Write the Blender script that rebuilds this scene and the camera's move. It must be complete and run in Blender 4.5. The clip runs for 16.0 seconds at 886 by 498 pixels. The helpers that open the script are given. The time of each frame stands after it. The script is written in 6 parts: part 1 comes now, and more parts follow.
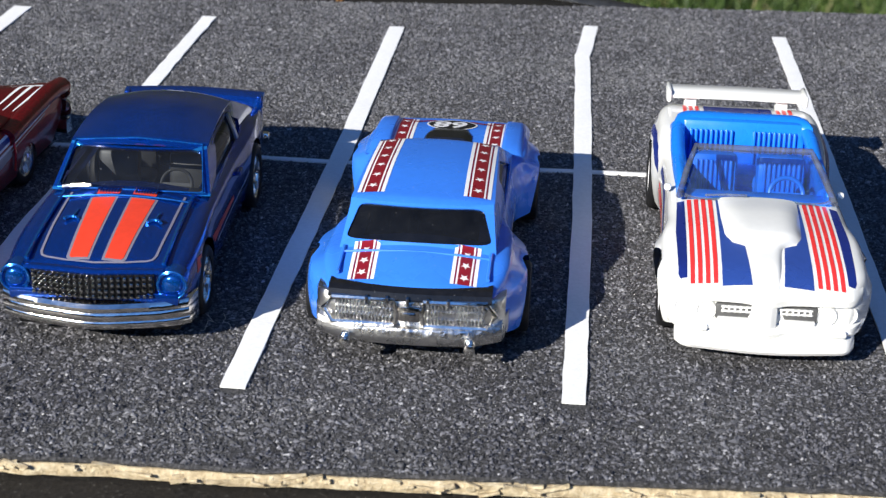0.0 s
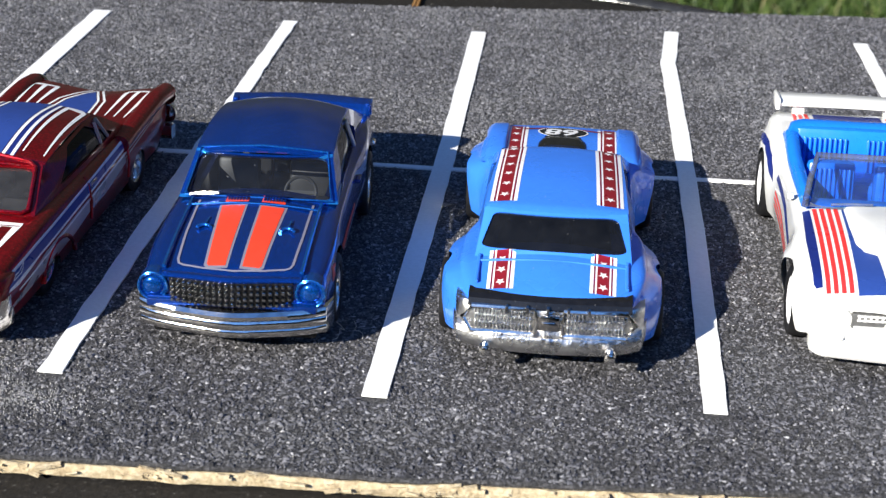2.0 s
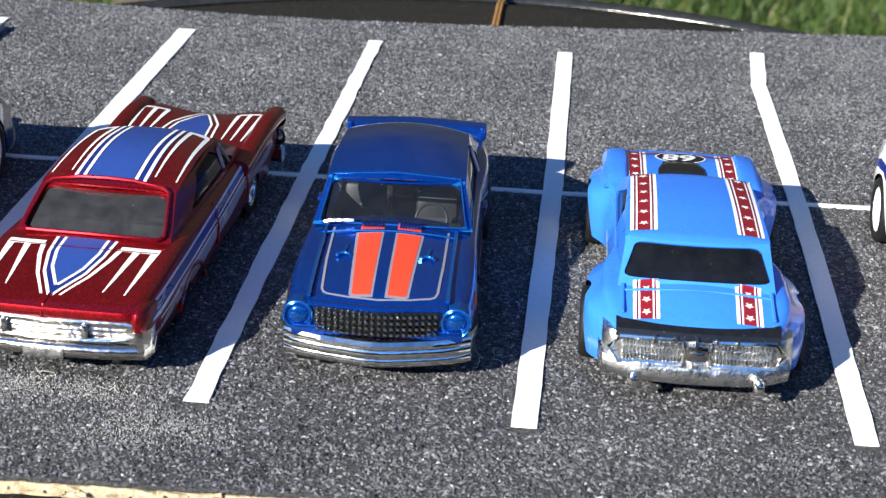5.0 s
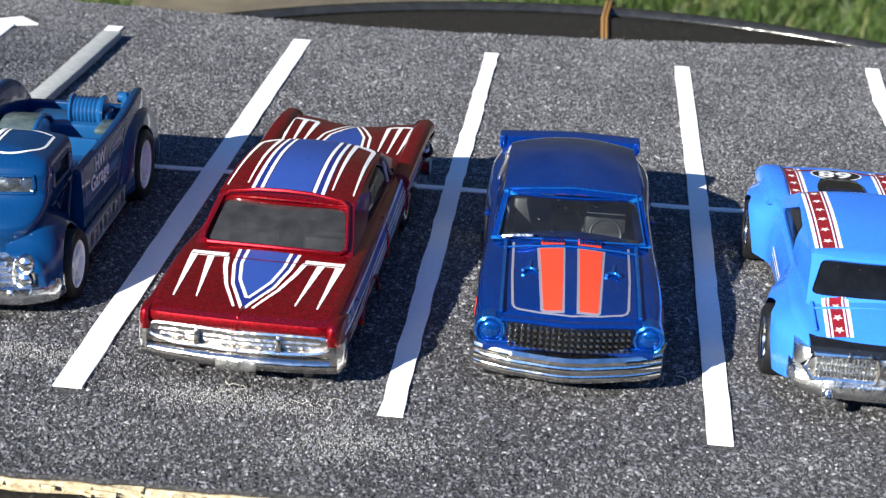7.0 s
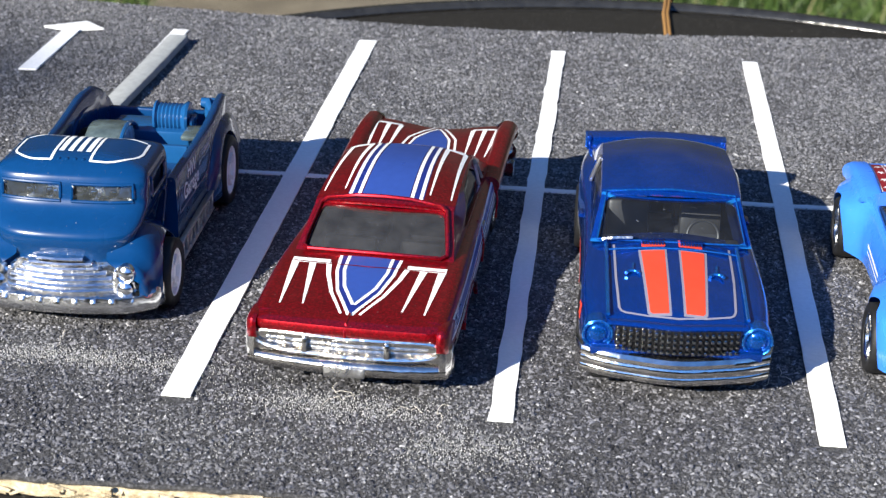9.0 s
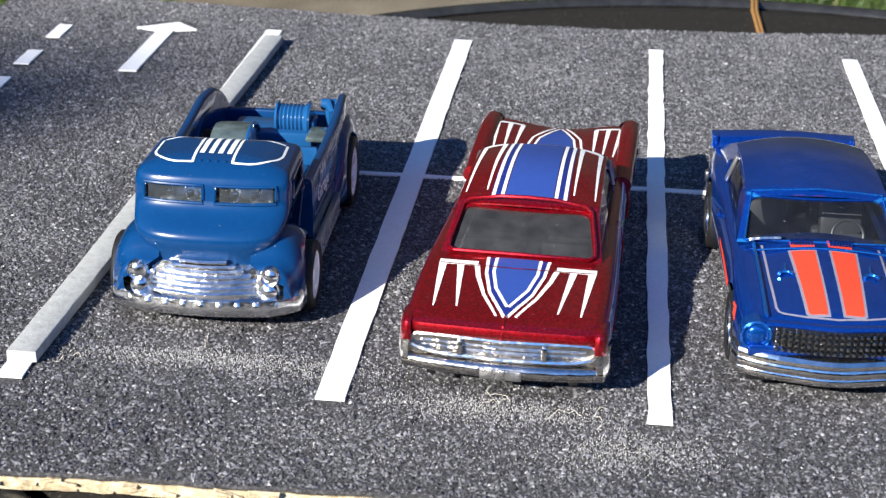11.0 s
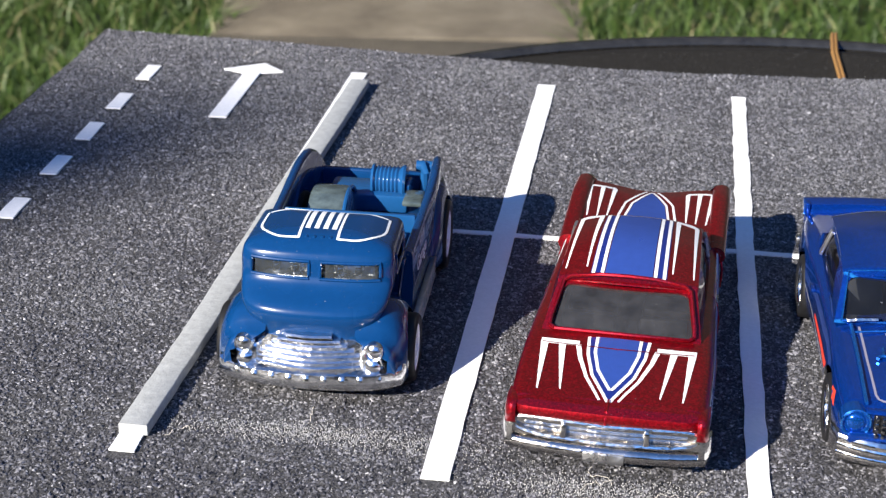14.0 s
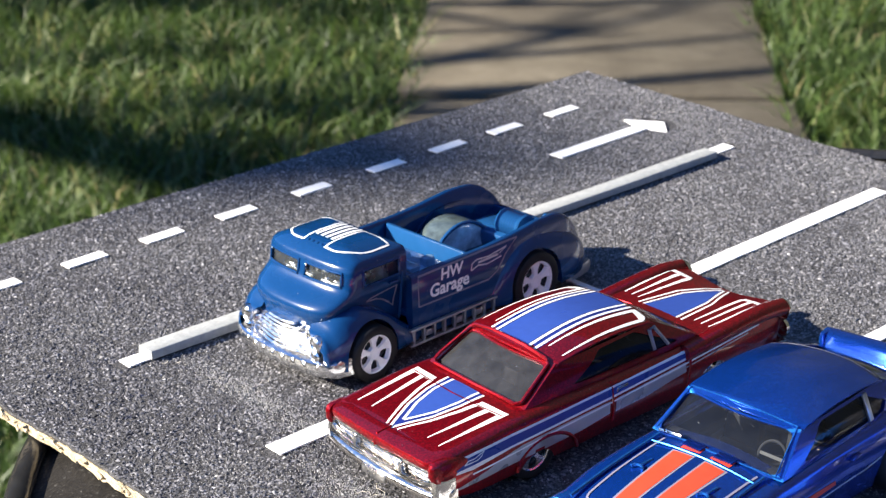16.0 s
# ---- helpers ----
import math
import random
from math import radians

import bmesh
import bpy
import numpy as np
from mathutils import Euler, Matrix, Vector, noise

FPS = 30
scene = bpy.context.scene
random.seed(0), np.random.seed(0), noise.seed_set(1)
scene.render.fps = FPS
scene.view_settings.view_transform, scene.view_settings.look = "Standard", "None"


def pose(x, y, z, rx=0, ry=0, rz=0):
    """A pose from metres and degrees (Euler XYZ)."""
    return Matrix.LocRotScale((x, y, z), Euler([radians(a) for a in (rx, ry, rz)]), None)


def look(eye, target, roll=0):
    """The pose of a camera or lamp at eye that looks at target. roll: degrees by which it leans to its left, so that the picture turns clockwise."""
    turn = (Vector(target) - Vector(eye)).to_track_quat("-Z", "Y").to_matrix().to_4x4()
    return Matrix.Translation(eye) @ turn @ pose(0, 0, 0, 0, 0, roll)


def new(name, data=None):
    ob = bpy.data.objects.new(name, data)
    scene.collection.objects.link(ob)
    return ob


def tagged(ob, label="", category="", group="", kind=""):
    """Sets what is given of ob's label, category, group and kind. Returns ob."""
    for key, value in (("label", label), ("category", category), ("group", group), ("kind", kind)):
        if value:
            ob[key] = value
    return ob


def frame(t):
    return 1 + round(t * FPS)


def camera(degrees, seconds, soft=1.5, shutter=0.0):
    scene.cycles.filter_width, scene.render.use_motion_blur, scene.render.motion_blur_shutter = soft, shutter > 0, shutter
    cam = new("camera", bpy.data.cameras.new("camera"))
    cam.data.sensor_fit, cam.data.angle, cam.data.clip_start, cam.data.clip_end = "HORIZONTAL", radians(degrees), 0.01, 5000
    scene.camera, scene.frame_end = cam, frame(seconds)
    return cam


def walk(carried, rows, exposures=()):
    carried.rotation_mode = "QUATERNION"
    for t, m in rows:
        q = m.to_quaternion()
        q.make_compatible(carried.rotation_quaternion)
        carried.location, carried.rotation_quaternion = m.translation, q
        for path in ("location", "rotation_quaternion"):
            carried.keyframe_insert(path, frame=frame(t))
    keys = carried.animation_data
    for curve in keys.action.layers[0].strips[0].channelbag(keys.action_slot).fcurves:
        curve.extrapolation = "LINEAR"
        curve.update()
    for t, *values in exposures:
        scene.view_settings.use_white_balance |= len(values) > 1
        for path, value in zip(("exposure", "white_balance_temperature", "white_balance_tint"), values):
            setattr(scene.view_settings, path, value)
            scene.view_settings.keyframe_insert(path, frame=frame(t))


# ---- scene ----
cam = camera(29.30, 16.0, soft=1.3)
cam.data.dof.use_dof = True
cam.data.dof.focus_distance = 0.255
cam.data.dof.aperture_fstop = 76.0
PATH = [
    (0, (0.13274, -0.19030, 0.10429), (0.10571, 0.08388, -0.01444), 1.54),
    (0.5, (0.12932, -0.19072, 0.10418), (0.10226, 0.08347, -0.01449), 1.49),
    (1, (0.12523, -0.19098, 0.10489), (0.09834, 0.08328, -0.01368), 1.64),
    (1.5, (0.12037, -0.19173, 0.10565), (0.09350, 0.08246, -0.01310), 1.69),
    (2, (0.11387, -0.19202, 0.10520), (0.08754, 0.08214, -0.01373), 1.76),
    (2.5, (0.11008, -0.19178, 0.10627), (0.08424, 0.08261, -0.01223), 1.38),
    (3, (0.10360, -0.19157, 0.10684), (0.07769, 0.08323, -0.01069), 1.52),
    (3.2, (0.10177, -0.19207, 0.10715), (0.07529, 0.08276, -0.01019), 1.38),
    (5.3, (0.09150, -0.19288, 0.10731), (0.06593, 0.08178, -0.01062), 2.05),
    (5.5, (0.08940, -0.19325, 0.10758), (0.06351, 0.08137, -0.01038), 2.02),
    (6, (0.08132, -0.19372, 0.10788), (0.05485, 0.08108, -0.00953), 2.27),
    (6.5, (0.07644, -0.19428, 0.10815), (0.05049, 0.08092, -0.00843), 2.35),
    (7, (0.06795, -0.19520, 0.10757), (0.04242, 0.07997, -0.00918), 2.53),
    (7.5, (0.06356, -0.19544, 0.10846), (0.03776, 0.07972, -0.00826), 2.34),
    (8, (0.06005, -0.19571, 0.10832), (0.03401, 0.07953, -0.00816), 2.01),
    (8.2, (0.05931, -0.19554, 0.10880), (0.03159, 0.07940, -0.00799), 1.63),
    (10.3, (0.04446, -0.19605, 0.10795), (0.01619, 0.07802, -0.01073), 1.47),
    (10.5, (0.04215, -0.19540, 0.10741), (0.01316, 0.07877, -0.01089), 1.32),
    (11, (0.03642, -0.19584, 0.10785), (0.00639, 0.07817, -0.01055), 1.13),
    (11.5, (0.02954, -0.19639, 0.10776), (-0.00175, 0.07725, -0.01115), 0.84),
    (12, (0.02675, -0.19558, 0.10719), (-0.00603, 0.07767, -0.01222), 0.93),
    (12.5, (0.02658, -0.19498, 0.10972), (-0.00554, 0.07794, -0.01062), 2.23),
    (13, (0.02327, -0.19694, 0.10912), (-0.00899, 0.07629, -0.01048), 2.28),
    (13.5, (0.02954, -0.19693, 0.11742), (-0.00531, 0.07527, -0.00378), 1.79),
    (14, (0.02809, -0.19539, 0.12215), (-0.00992, 0.07623, 0.00057), 1.07),
    (14.5, (0.04988, -0.19463, 0.12269), (-0.01252, 0.07246, 0.00114), 0.75),
    (14.7, (0.07784, -0.19442, 0.12287), (-0.00526, 0.04891, 0.01205), 0.53),
    (15, (0.12268, -0.18314, 0.12902), (-0.01096, 0.05725, 0.00920), 0.07),
    (15.2, (0.15185, -0.17240, 0.12777), (0.00104, 0.03680, 0.01871), -0.10),
    (15.5, (0.17900, -0.15945, 0.13239), (-0.00766, 0.04397, 0.01503), -0.19),
    (15.7, (0.19723, -0.14854, 0.12970), (0.00820, 0.02873, 0.02369), -0.40),
    (16, (0.19820, -0.14193, 0.13537), (-0.00693, 0.04462, 0.02082), -0.76),
]
walk(cam, [(t, look(eye, target, roll)) for t, eye, target, roll in PATH],
     [(0, 0.68, 6470, 7.5), (1.5, 0.83, 6520, 8), (2.5, 1.03, 6570, 6.5), (5.5, 1.19, 6510, 4.5), (8, 1.26, 6540, 6), (11, 1.28, 6575, 8), (13, 1.24, 6585, 9.5), (14, 1.21, 6575, 10.5), (15, 1.33, 6700, 10), (16, 1.74, 6950, 9.5)])

# ---- light ----
SUN_DIR = Vector((-1.05, -1.62, 1.0)).normalized()     # towards the sun
sun_elev = math.asin(SUN_DIR.z)
world = bpy.data.worlds.new("daylight")
scene.world = world
world.use_nodes = True
wn = world.node_tree
sky = wn.nodes.new("ShaderNodeTexSky")
sky.sky_type = "NISHITA"
sky.sun_disc = False
sky.sun_elevation = sun_elev
sky.sun_rotation = math.atan2(SUN_DIR.x, SUN_DIR.y)
sky.air_density, sky.dust_density, sky.ozone_density = 1.0, 0.35, 10.0
sky.altitude = 2500.0
wn.links.new(sky.outputs[0], wn.nodes["Background"].inputs[0])
wn.nodes["Background"].inputs[1].default_value = 0.104
sun_data = bpy.data.lights.new("sun", "SUN")
sun_data.energy, sun_data.angle, sun_data.color = 5.0, radians(0.53), (1.0, 0.945, 0.86)
sun = new("sun", sun_data)
sun.matrix_world = look(SUN_DIR * 5, (0, 0, 0))


# ---- materials ----
def nodes_of(name):
    m = bpy.data.materials.new(name)
    m.use_nodes = True
    nt = m.node_tree
    return m, nt, nt.nodes["Principled BSDF"]


def ramp(nt, fac, stops):
    r = nt.nodes.new("ShaderNodeValToRGB")
    els = r.color_ramp.elements
    while len(els) < len(stops):
        els.new(0.5)
    for e, (p, c) in zip(els, stops):
        e.position, e.color = p, (*c, 1)
    nt.links.new(fac, r.inputs[0])
    return r.outputs[0]


def noise_tex(nt, scale, detail=4, rough=0.6, coord="Object"):
    tc = nt.nodes.new("ShaderNodeTexCoord")
    n = nt.nodes.new("ShaderNodeTexNoise")
    n.inputs["Scale"].default_value, n.inputs["Detail"].default_value, n.inputs["Roughness"].default_value = scale, detail, rough
    nt.links.new(tc.outputs[coord], n.inputs["Vector"])
    return n.outputs["Fac"]


def bump(nt, bsdf, height, strength, dist=0.0002):
    b = nt.nodes.new("ShaderNodeBump")
    b.inputs["Strength"].default_value, b.inputs["Distance"].default_value = strength, dist
    nt.links.new(height, b.inputs["Height"])
    nt.links.new(b.outputs[0], bsdf.inputs["Normal"])


def scaled(c, k):
    return tuple(min(1.0, v * k) for v in c)


def speckled(nt, color, amount, dust=(0.42, 0.42, 0.42)):
    """Single dust specks over a colour."""
    mix = nt.nodes.new("ShaderNodeMixRGB")
    mix.inputs[2].default_value = (*dust, 1)
    nt.links.new(ramp(nt, noise_tex(nt, 2100, 2, 0.5), [(0.715, (0, 0, 0)), (0.78, (amount,) * 3)]), mix.inputs[0])
    nt.links.new(color, mix.inputs[1])
    return mix.outputs[0]


def plain(name, color, rough=0.5, metal=0.0, coat=0.0, vary=0.12, scale=900, bumped=0.15, spec=0.5, dist=0.0001, specks=0.0):
    """A surface with faint mottling in colour, gloss and relief."""
    m, nt, b = nodes_of(name)
    f = noise_tex(nt, scale, 5)
    c = ramp(nt, f, [(0.3, scaled(color, 1 - vary)), (0.7, scaled(color, 1 + vary))])
    nt.links.new(speckled(nt, c, specks) if specks else c, b.inputs["Base Color"])
    g = noise_tex(nt, scale * 0.13, 3)
    nt.links.new(ramp(nt, g, [(0.3, (max(0.02, rough * 0.8),) * 3), (0.7, (min(1, rough * 1.25),) * 3)]), b.inputs["Roughness"])
    b.inputs["Metallic"].default_value = metal
    b.inputs["Coat Weight"].default_value = coat
    b.inputs["Coat Roughness"].default_value = 0.05
    b.inputs["Specular IOR Level"].default_value = spec
    if bumped:
        bump(nt, b, f, bumped, dist)
    return m


def flake(name, color, deep, size=5000, rough=0.3, metal=0.75, coat=1.0, edge=None, dust=0.3):
    """Metallic lacquer: fine sparkling flakes under a clear coat."""
    m, nt, b = nodes_of(name)
    tc = nt.nodes.new("ShaderNodeTexCoord")
    v = nt.nodes.new("ShaderNodeTexVoronoi")
    v.inputs["Scale"].default_value = size
    nt.links.new(tc.outputs["Object"], v.inputs["Vector"])
    sep = nt.nodes.new("ShaderNodeSeparateColor")
    nt.links.new(v.outputs["Color"], sep.inputs[0])
    c = ramp(nt, sep.outputs[0], [(0.1, deep), (0.75, color), (0.98, scaled(color, 1.3))])
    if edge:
        # sharp edges: thinner lacquer, and their bright highlight put into the colour
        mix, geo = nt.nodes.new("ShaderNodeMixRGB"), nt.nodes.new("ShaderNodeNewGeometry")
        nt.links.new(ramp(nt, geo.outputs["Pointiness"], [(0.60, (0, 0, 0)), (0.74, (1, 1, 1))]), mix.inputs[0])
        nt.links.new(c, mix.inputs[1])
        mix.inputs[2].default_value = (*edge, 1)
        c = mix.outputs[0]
    nt.links.new(speckled(nt, c, dust), b.inputs["Base Color"])
    b.inputs["Metallic"].default_value, b.inputs["Roughness"].default_value = metal, rough
    b.inputs["Coat Weight"].default_value, b.inputs["Coat Roughness"].default_value = coat, 0.04
    bump(nt, b, noise_tex(nt, 260, 3), 0.10, 0.0003)
    return m


def chrome(name, color=(0.82, 0.82, 0.84), rough=0.12, rugged=0.5):
    m, nt, b = nodes_of(name)
    b.inputs["Metallic"].default_value = 1.0
    f = noise_tex(nt, 900, 3, 0.5)
    nt.links.new(ramp(nt, noise_tex(nt, 700, 5), [(0.35, scaled(color, 0.8)), (0.6, color)]), b.inputs["Base Color"])
    nt.links.new(ramp(nt, noise_tex(nt, 300, 4), [(0.3, (rough * 0.6,) * 3), (0.75, (rough * 1.6,) * 3)]), b.inputs["Roughness"])
    bump(nt, b, f, rugged, 0.00028)
    return m


def glazing(name, tint, gloss=0.06, haze=0.0, dust=(0.3, 0.31, 0.33)):
    """Thin moulded window plastic: tinted, a little dusty, with a surface gloss that grows at grazing angles."""
    m, nt, b = nodes_of(name)
    nt.nodes.remove(b)
    out = nt.nodes["Material Output"]
    tr, gl, df, hz, mix, lw = (nt.nodes.new("ShaderNode" + k) for k in ("BsdfTransparent", "BsdfGlossy", "BsdfDiffuse", "MixShader", "MixShader", "LayerWeight"))
    tr.inputs[0].default_value = (*tint, 1)
    df.inputs[0].default_value = (*dust, 1)
    gl.inputs["Roughness"].default_value = gloss
    lw.inputs[0].default_value = 0.5
    up, add = nt.nodes.new("ShaderNodeMath"), nt.nodes.new("ShaderNodeMath")
    up.operation, add.operation = "POWER", "MULTIPLY_ADD"
    up.inputs[1].default_value = 5.0
    add.inputs[1].default_value, add.inputs[2].default_value = 0.6, 0.04
    nt.links.new(lw.outputs["Facing"], up.inputs[0])
    nt.links.new(up.outputs[0], add.inputs[0])
    nt.links.new(speckled(nt, ramp(nt, noise_tex(nt, 400, 5), [(0.3, (haze * 0.6,) * 3), (0.7, (haze * 1.4,) * 3)]), 0.5, (0.8, 0.8, 0.8)), hz.inputs[0])
    nt.links.new(tr.outputs[0], hz.inputs[1])
    nt.links.new(df.outputs[0], hz.inputs[2])
    nt.links.new(add.outputs[0], mix.inputs[0])
    nt.links.new(hz.outputs[0], mix.inputs[1])
    nt.links.new(gl.outputs[0], mix.inputs[2])
    nt.links.new(mix.outputs[0], out.inputs[0])
    return m


M = {
    "chrome": chrome("chrome", (0.88, 0.85, 0.80), 0.18, 0.35),
    "mirror_chrome": chrome("bright smooth chrome", (0.90, 0.86, 0.80), 0.12, 0.2),
    "chrome_dull": chrome("worn chrome", (0.66, 0.63, 0.59), 0.16, 0.4),
    "zinc": plain("bare zinc", (0.50, 0.50, 0.51), 0.35, metal=0.9),
    "black": plain("black plastic", (0.009, 0.009, 0.010), 0.2, vary=0.3, bumped=0.1, specks=0.3),
    "tyre": plain("tyre plastic", (0.012, 0.012, 0.013), 0.5, vary=0.3, spec=0.25),
    "interior": plain("grey interior plastic", (0.060, 0.060, 0.062), 0.35),
    "dark_interior": plain("dark interior plastic", (0.035, 0.035, 0.035), 0.5),
    "white_paint": plain("white enamel", (0.77, 0.77, 0.745), 0.2, coat=0.8, vary=0.02, bumped=0.05),
    "sky_paint": plain("light blue enamel", (0.038, 0.205, 0.80), 0.28, coat=0.4, vary=0.04, bumped=0.04, specks=0.3),
    "truck_paint": plain("deep blue enamel", (0.002, 0.034, 0.120), 0.24, coat=0.75, spec=0.2, vary=0.05, bumped=0.03, specks=0.25),
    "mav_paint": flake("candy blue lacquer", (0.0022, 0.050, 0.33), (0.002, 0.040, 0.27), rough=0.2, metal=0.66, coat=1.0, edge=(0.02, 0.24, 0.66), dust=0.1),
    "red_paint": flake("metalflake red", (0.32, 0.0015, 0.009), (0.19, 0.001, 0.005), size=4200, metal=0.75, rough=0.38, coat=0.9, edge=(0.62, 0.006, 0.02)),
    "blue_seat": plain("blue interior plastic", (0.010, 0.19, 0.76), 0.3, vary=0.05),
    "white_deco": plain("white tampo print", (0.82, 0.82, 0.82), 0.3, vary=0.03, bumped=0.03),
    "red_deco": plain("red tampo print", (0.215, 0.009, 0.018), 0.3, vary=0.05, bumped=0.03),
    "bright_red_deco": plain("bright red tampo print", (0.72, 0.035, 0.035), 0.3, vary=0.05, bumped=0.03),
    "orange_deco": plain("orange tampo print", (0.74, 0.055, 0.025), 0.32, vary=0.06, bumped=0.03),
    "navy_deco": plain("navy tampo print", (0.010, 0.022, 0.16), 0.3, vary=0.08, bumped=0.03),
    "blue_deco": plain("blue tampo print", (0.023, 0.058, 0.255), 0.3, vary=0.06, bumped=0.03),
    "silver_deco": plain("silver tampo print", (0.44, 0.44, 0.46), 0.3, metal=0.4, vary=0.05, bumped=0.03),
    "grey_deco": plain("grey tampo line", (0.20, 0.19, 0.245), 0.3, vary=0.05, bumped=0.03),
    "black_deco": plain("black tampo print", (0.012, 0.012, 0.014), 0.3, bumped=0.03),
    "smoke_glass": glazing("smoked glazing", (0.55, 0.57, 0.59), 0.05, 0.022),
    "side_glass": glazing("thin side glazing", (0.42, 0.43, 0.45), 0.06, 0.012),
    "dark_glass": glazing("black glazing", (0.08, 0.08, 0.085), 0.07, 0.02),
    "rail_glass": glazing("thick clear rail", (0.36, 0.42, 0.52), 0.05, 0.16, (0.42, 0.47, 0.55)),
    "blue_glass": glazing("blue glazing", (0.24, 0.40, 0.61), 0.05, 0.09, (0.20, 0.36, 0.60)),
    "paper_tape": plain("white paper tape", (0.82, 0.82, 0.82), 0.75, vary=0.05, scale=1500, bumped=0.3),
    "fibre": plain("pale fibre", (0.62, 0.58, 0.50), 0.8),
    "string": plain("brown twine", (0.26, 0.13, 0.035), 0.85, vary=0.3, scale=2500, bumped=0.6),
}


def felt_material():
    """Mineral felt: near-black bitumen with paler dusty patches."""
    m, nt, b = nodes_of("mineral felt")
    fine = noise_tex(nt, 1900, 6, 0.75)
    nt.links.new(ramp(nt, fine, [(0.36, (0.012, 0.012, 0.012)), (0.50, (0.050, 0.049, 0.052)), (0.62, (0.13, 0.127, 0.134)), (0.74, (0.21, 0.205, 0.215))]), b.inputs["Base Color"])
    b.inputs["Roughness"].default_value = 0.8
    bump(nt, b, fine, 0.9, 0.0006)
    return m


def grit_material(name="mineral grit"):
    """Slate granules, each with its own grey, dustier in soft patches."""
    m, nt, b = nodes_of(name)
    geo = nt.nodes.new("ShaderNodeNewGeometry")
    c = ramp(nt, geo.outputs["Random Per Island"], [(0.0, (0.014, 0.014, 0.016)), (0.42, (0.080, 0.079, 0.089)), (0.82, (0.172, 0.170, 0.189)), (0.97, (0.27, 0.267, 0.29)), (1.0, (0.48, 0.475, 0.49))])
    patches = ramp(nt, noise_tex(nt, 38, 4, 0.6), [(0.46, (0, 0, 0)), (0.78, (0.30, 0.30, 0.30))])
    # the far half of the felt blends further towards the pale grey
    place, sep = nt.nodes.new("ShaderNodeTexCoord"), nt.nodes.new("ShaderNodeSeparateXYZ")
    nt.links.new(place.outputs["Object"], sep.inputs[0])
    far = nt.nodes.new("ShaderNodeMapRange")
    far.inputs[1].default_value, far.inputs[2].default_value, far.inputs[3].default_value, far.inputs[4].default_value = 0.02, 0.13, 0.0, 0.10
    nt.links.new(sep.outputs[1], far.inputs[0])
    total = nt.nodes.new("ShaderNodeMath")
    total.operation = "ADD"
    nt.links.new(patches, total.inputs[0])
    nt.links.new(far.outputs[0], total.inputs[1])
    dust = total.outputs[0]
    mix = nt.nodes.new("ShaderNodeMixRGB")
    mix.blend_type = "MIX"
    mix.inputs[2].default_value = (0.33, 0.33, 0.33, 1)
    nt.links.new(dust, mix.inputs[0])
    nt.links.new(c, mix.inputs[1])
    nt.links.new(mix.outputs[0], b.inputs["Base Color"])
    b.inputs["Roughness"].default_value = 0.55
    return m


def board_edge_material():
    m, nt, b = nodes_of("torn pale fibreboard")
    f = noise_tex(nt, 900, 6, 0.7)
    nt.links.new(ramp(nt, f, [(0.3, (0.30, 0.22, 0.13)), (0.5, (0.58, 0.47, 0.30)), (0.7, (0.78, 0.69, 0.50))]), b.inputs["Base Color"])
    b.inputs["Roughness"].default_value = 0.9
    bump(nt, b, f, 0.9, 0.0008)
    return m


def kerb_material():
    m, nt, b = nodes_of("grey painted wood")
    f = noise_tex(nt, 700, 6, 0.65)
    nt.links.new(ramp(nt, f, [(0.3, (0.29, 0.30, 0.295)), (0.6, (0.37, 0.38, 0.375)), (0.8, (0.43, 0.435, 0.425))]), b.inputs["Base Color"])
    b.inputs["Roughness"].default_value = 0.75
    bump(nt, b, f, 0.5, 0.0003)
    return m


def vinyl_material():
    m, nt, b = nodes_of("black moulded plastic")
    f = noise_tex(nt, 1400, 4, 0.6)
    nt.links.new(ramp(nt, f, [(0.3, (0.016, 0.015, 0.014)), (0.62, (0.028, 0.026, 0.024)), (0.74, (0.14, 0.135, 0.125))]), b.inputs["Base Color"])
    b.inputs["Roughness"].default_value = 0.4
    b.inputs["Specular IOR Level"].default_value = 0.05
    bump(nt, b, f, 0.4, 0.0004)
    return m


def ground_material():
    m, nt, b = nodes_of("turf soil")
    f = noise_tex(nt, 9, 8, 0.7)
    g = noise_tex(nt, 120, 6, 0.7)
    mixf = nt.nodes.new("ShaderNodeMath")
    mixf.operation = "MULTIPLY_ADD"
    mixf.inputs[1].default_value = 0.5
    half = nt.nodes.new("ShaderNodeMath")
    half.operation = "MULTIPLY"
    half.inputs[1].default_value = 0.5
    nt.links.new(f, half.inputs[0])
    nt.links.new(g, mixf.inputs[0])
    nt.links.new(half.outputs[0], mixf.inputs[2])
    nt.links.new(ramp(nt, mixf.outputs[0], [(0.3, (0.012, 0.018, 0.006)), (0.5, (0.03, 0.05, 0.012)), (0.7, (0.06, 0.085, 0.02))]), b.inputs["Base Color"])
    b.inputs["Roughness"].default_value = 0.95
    bump(nt, b, g, 0.8, 0.02)
    return m


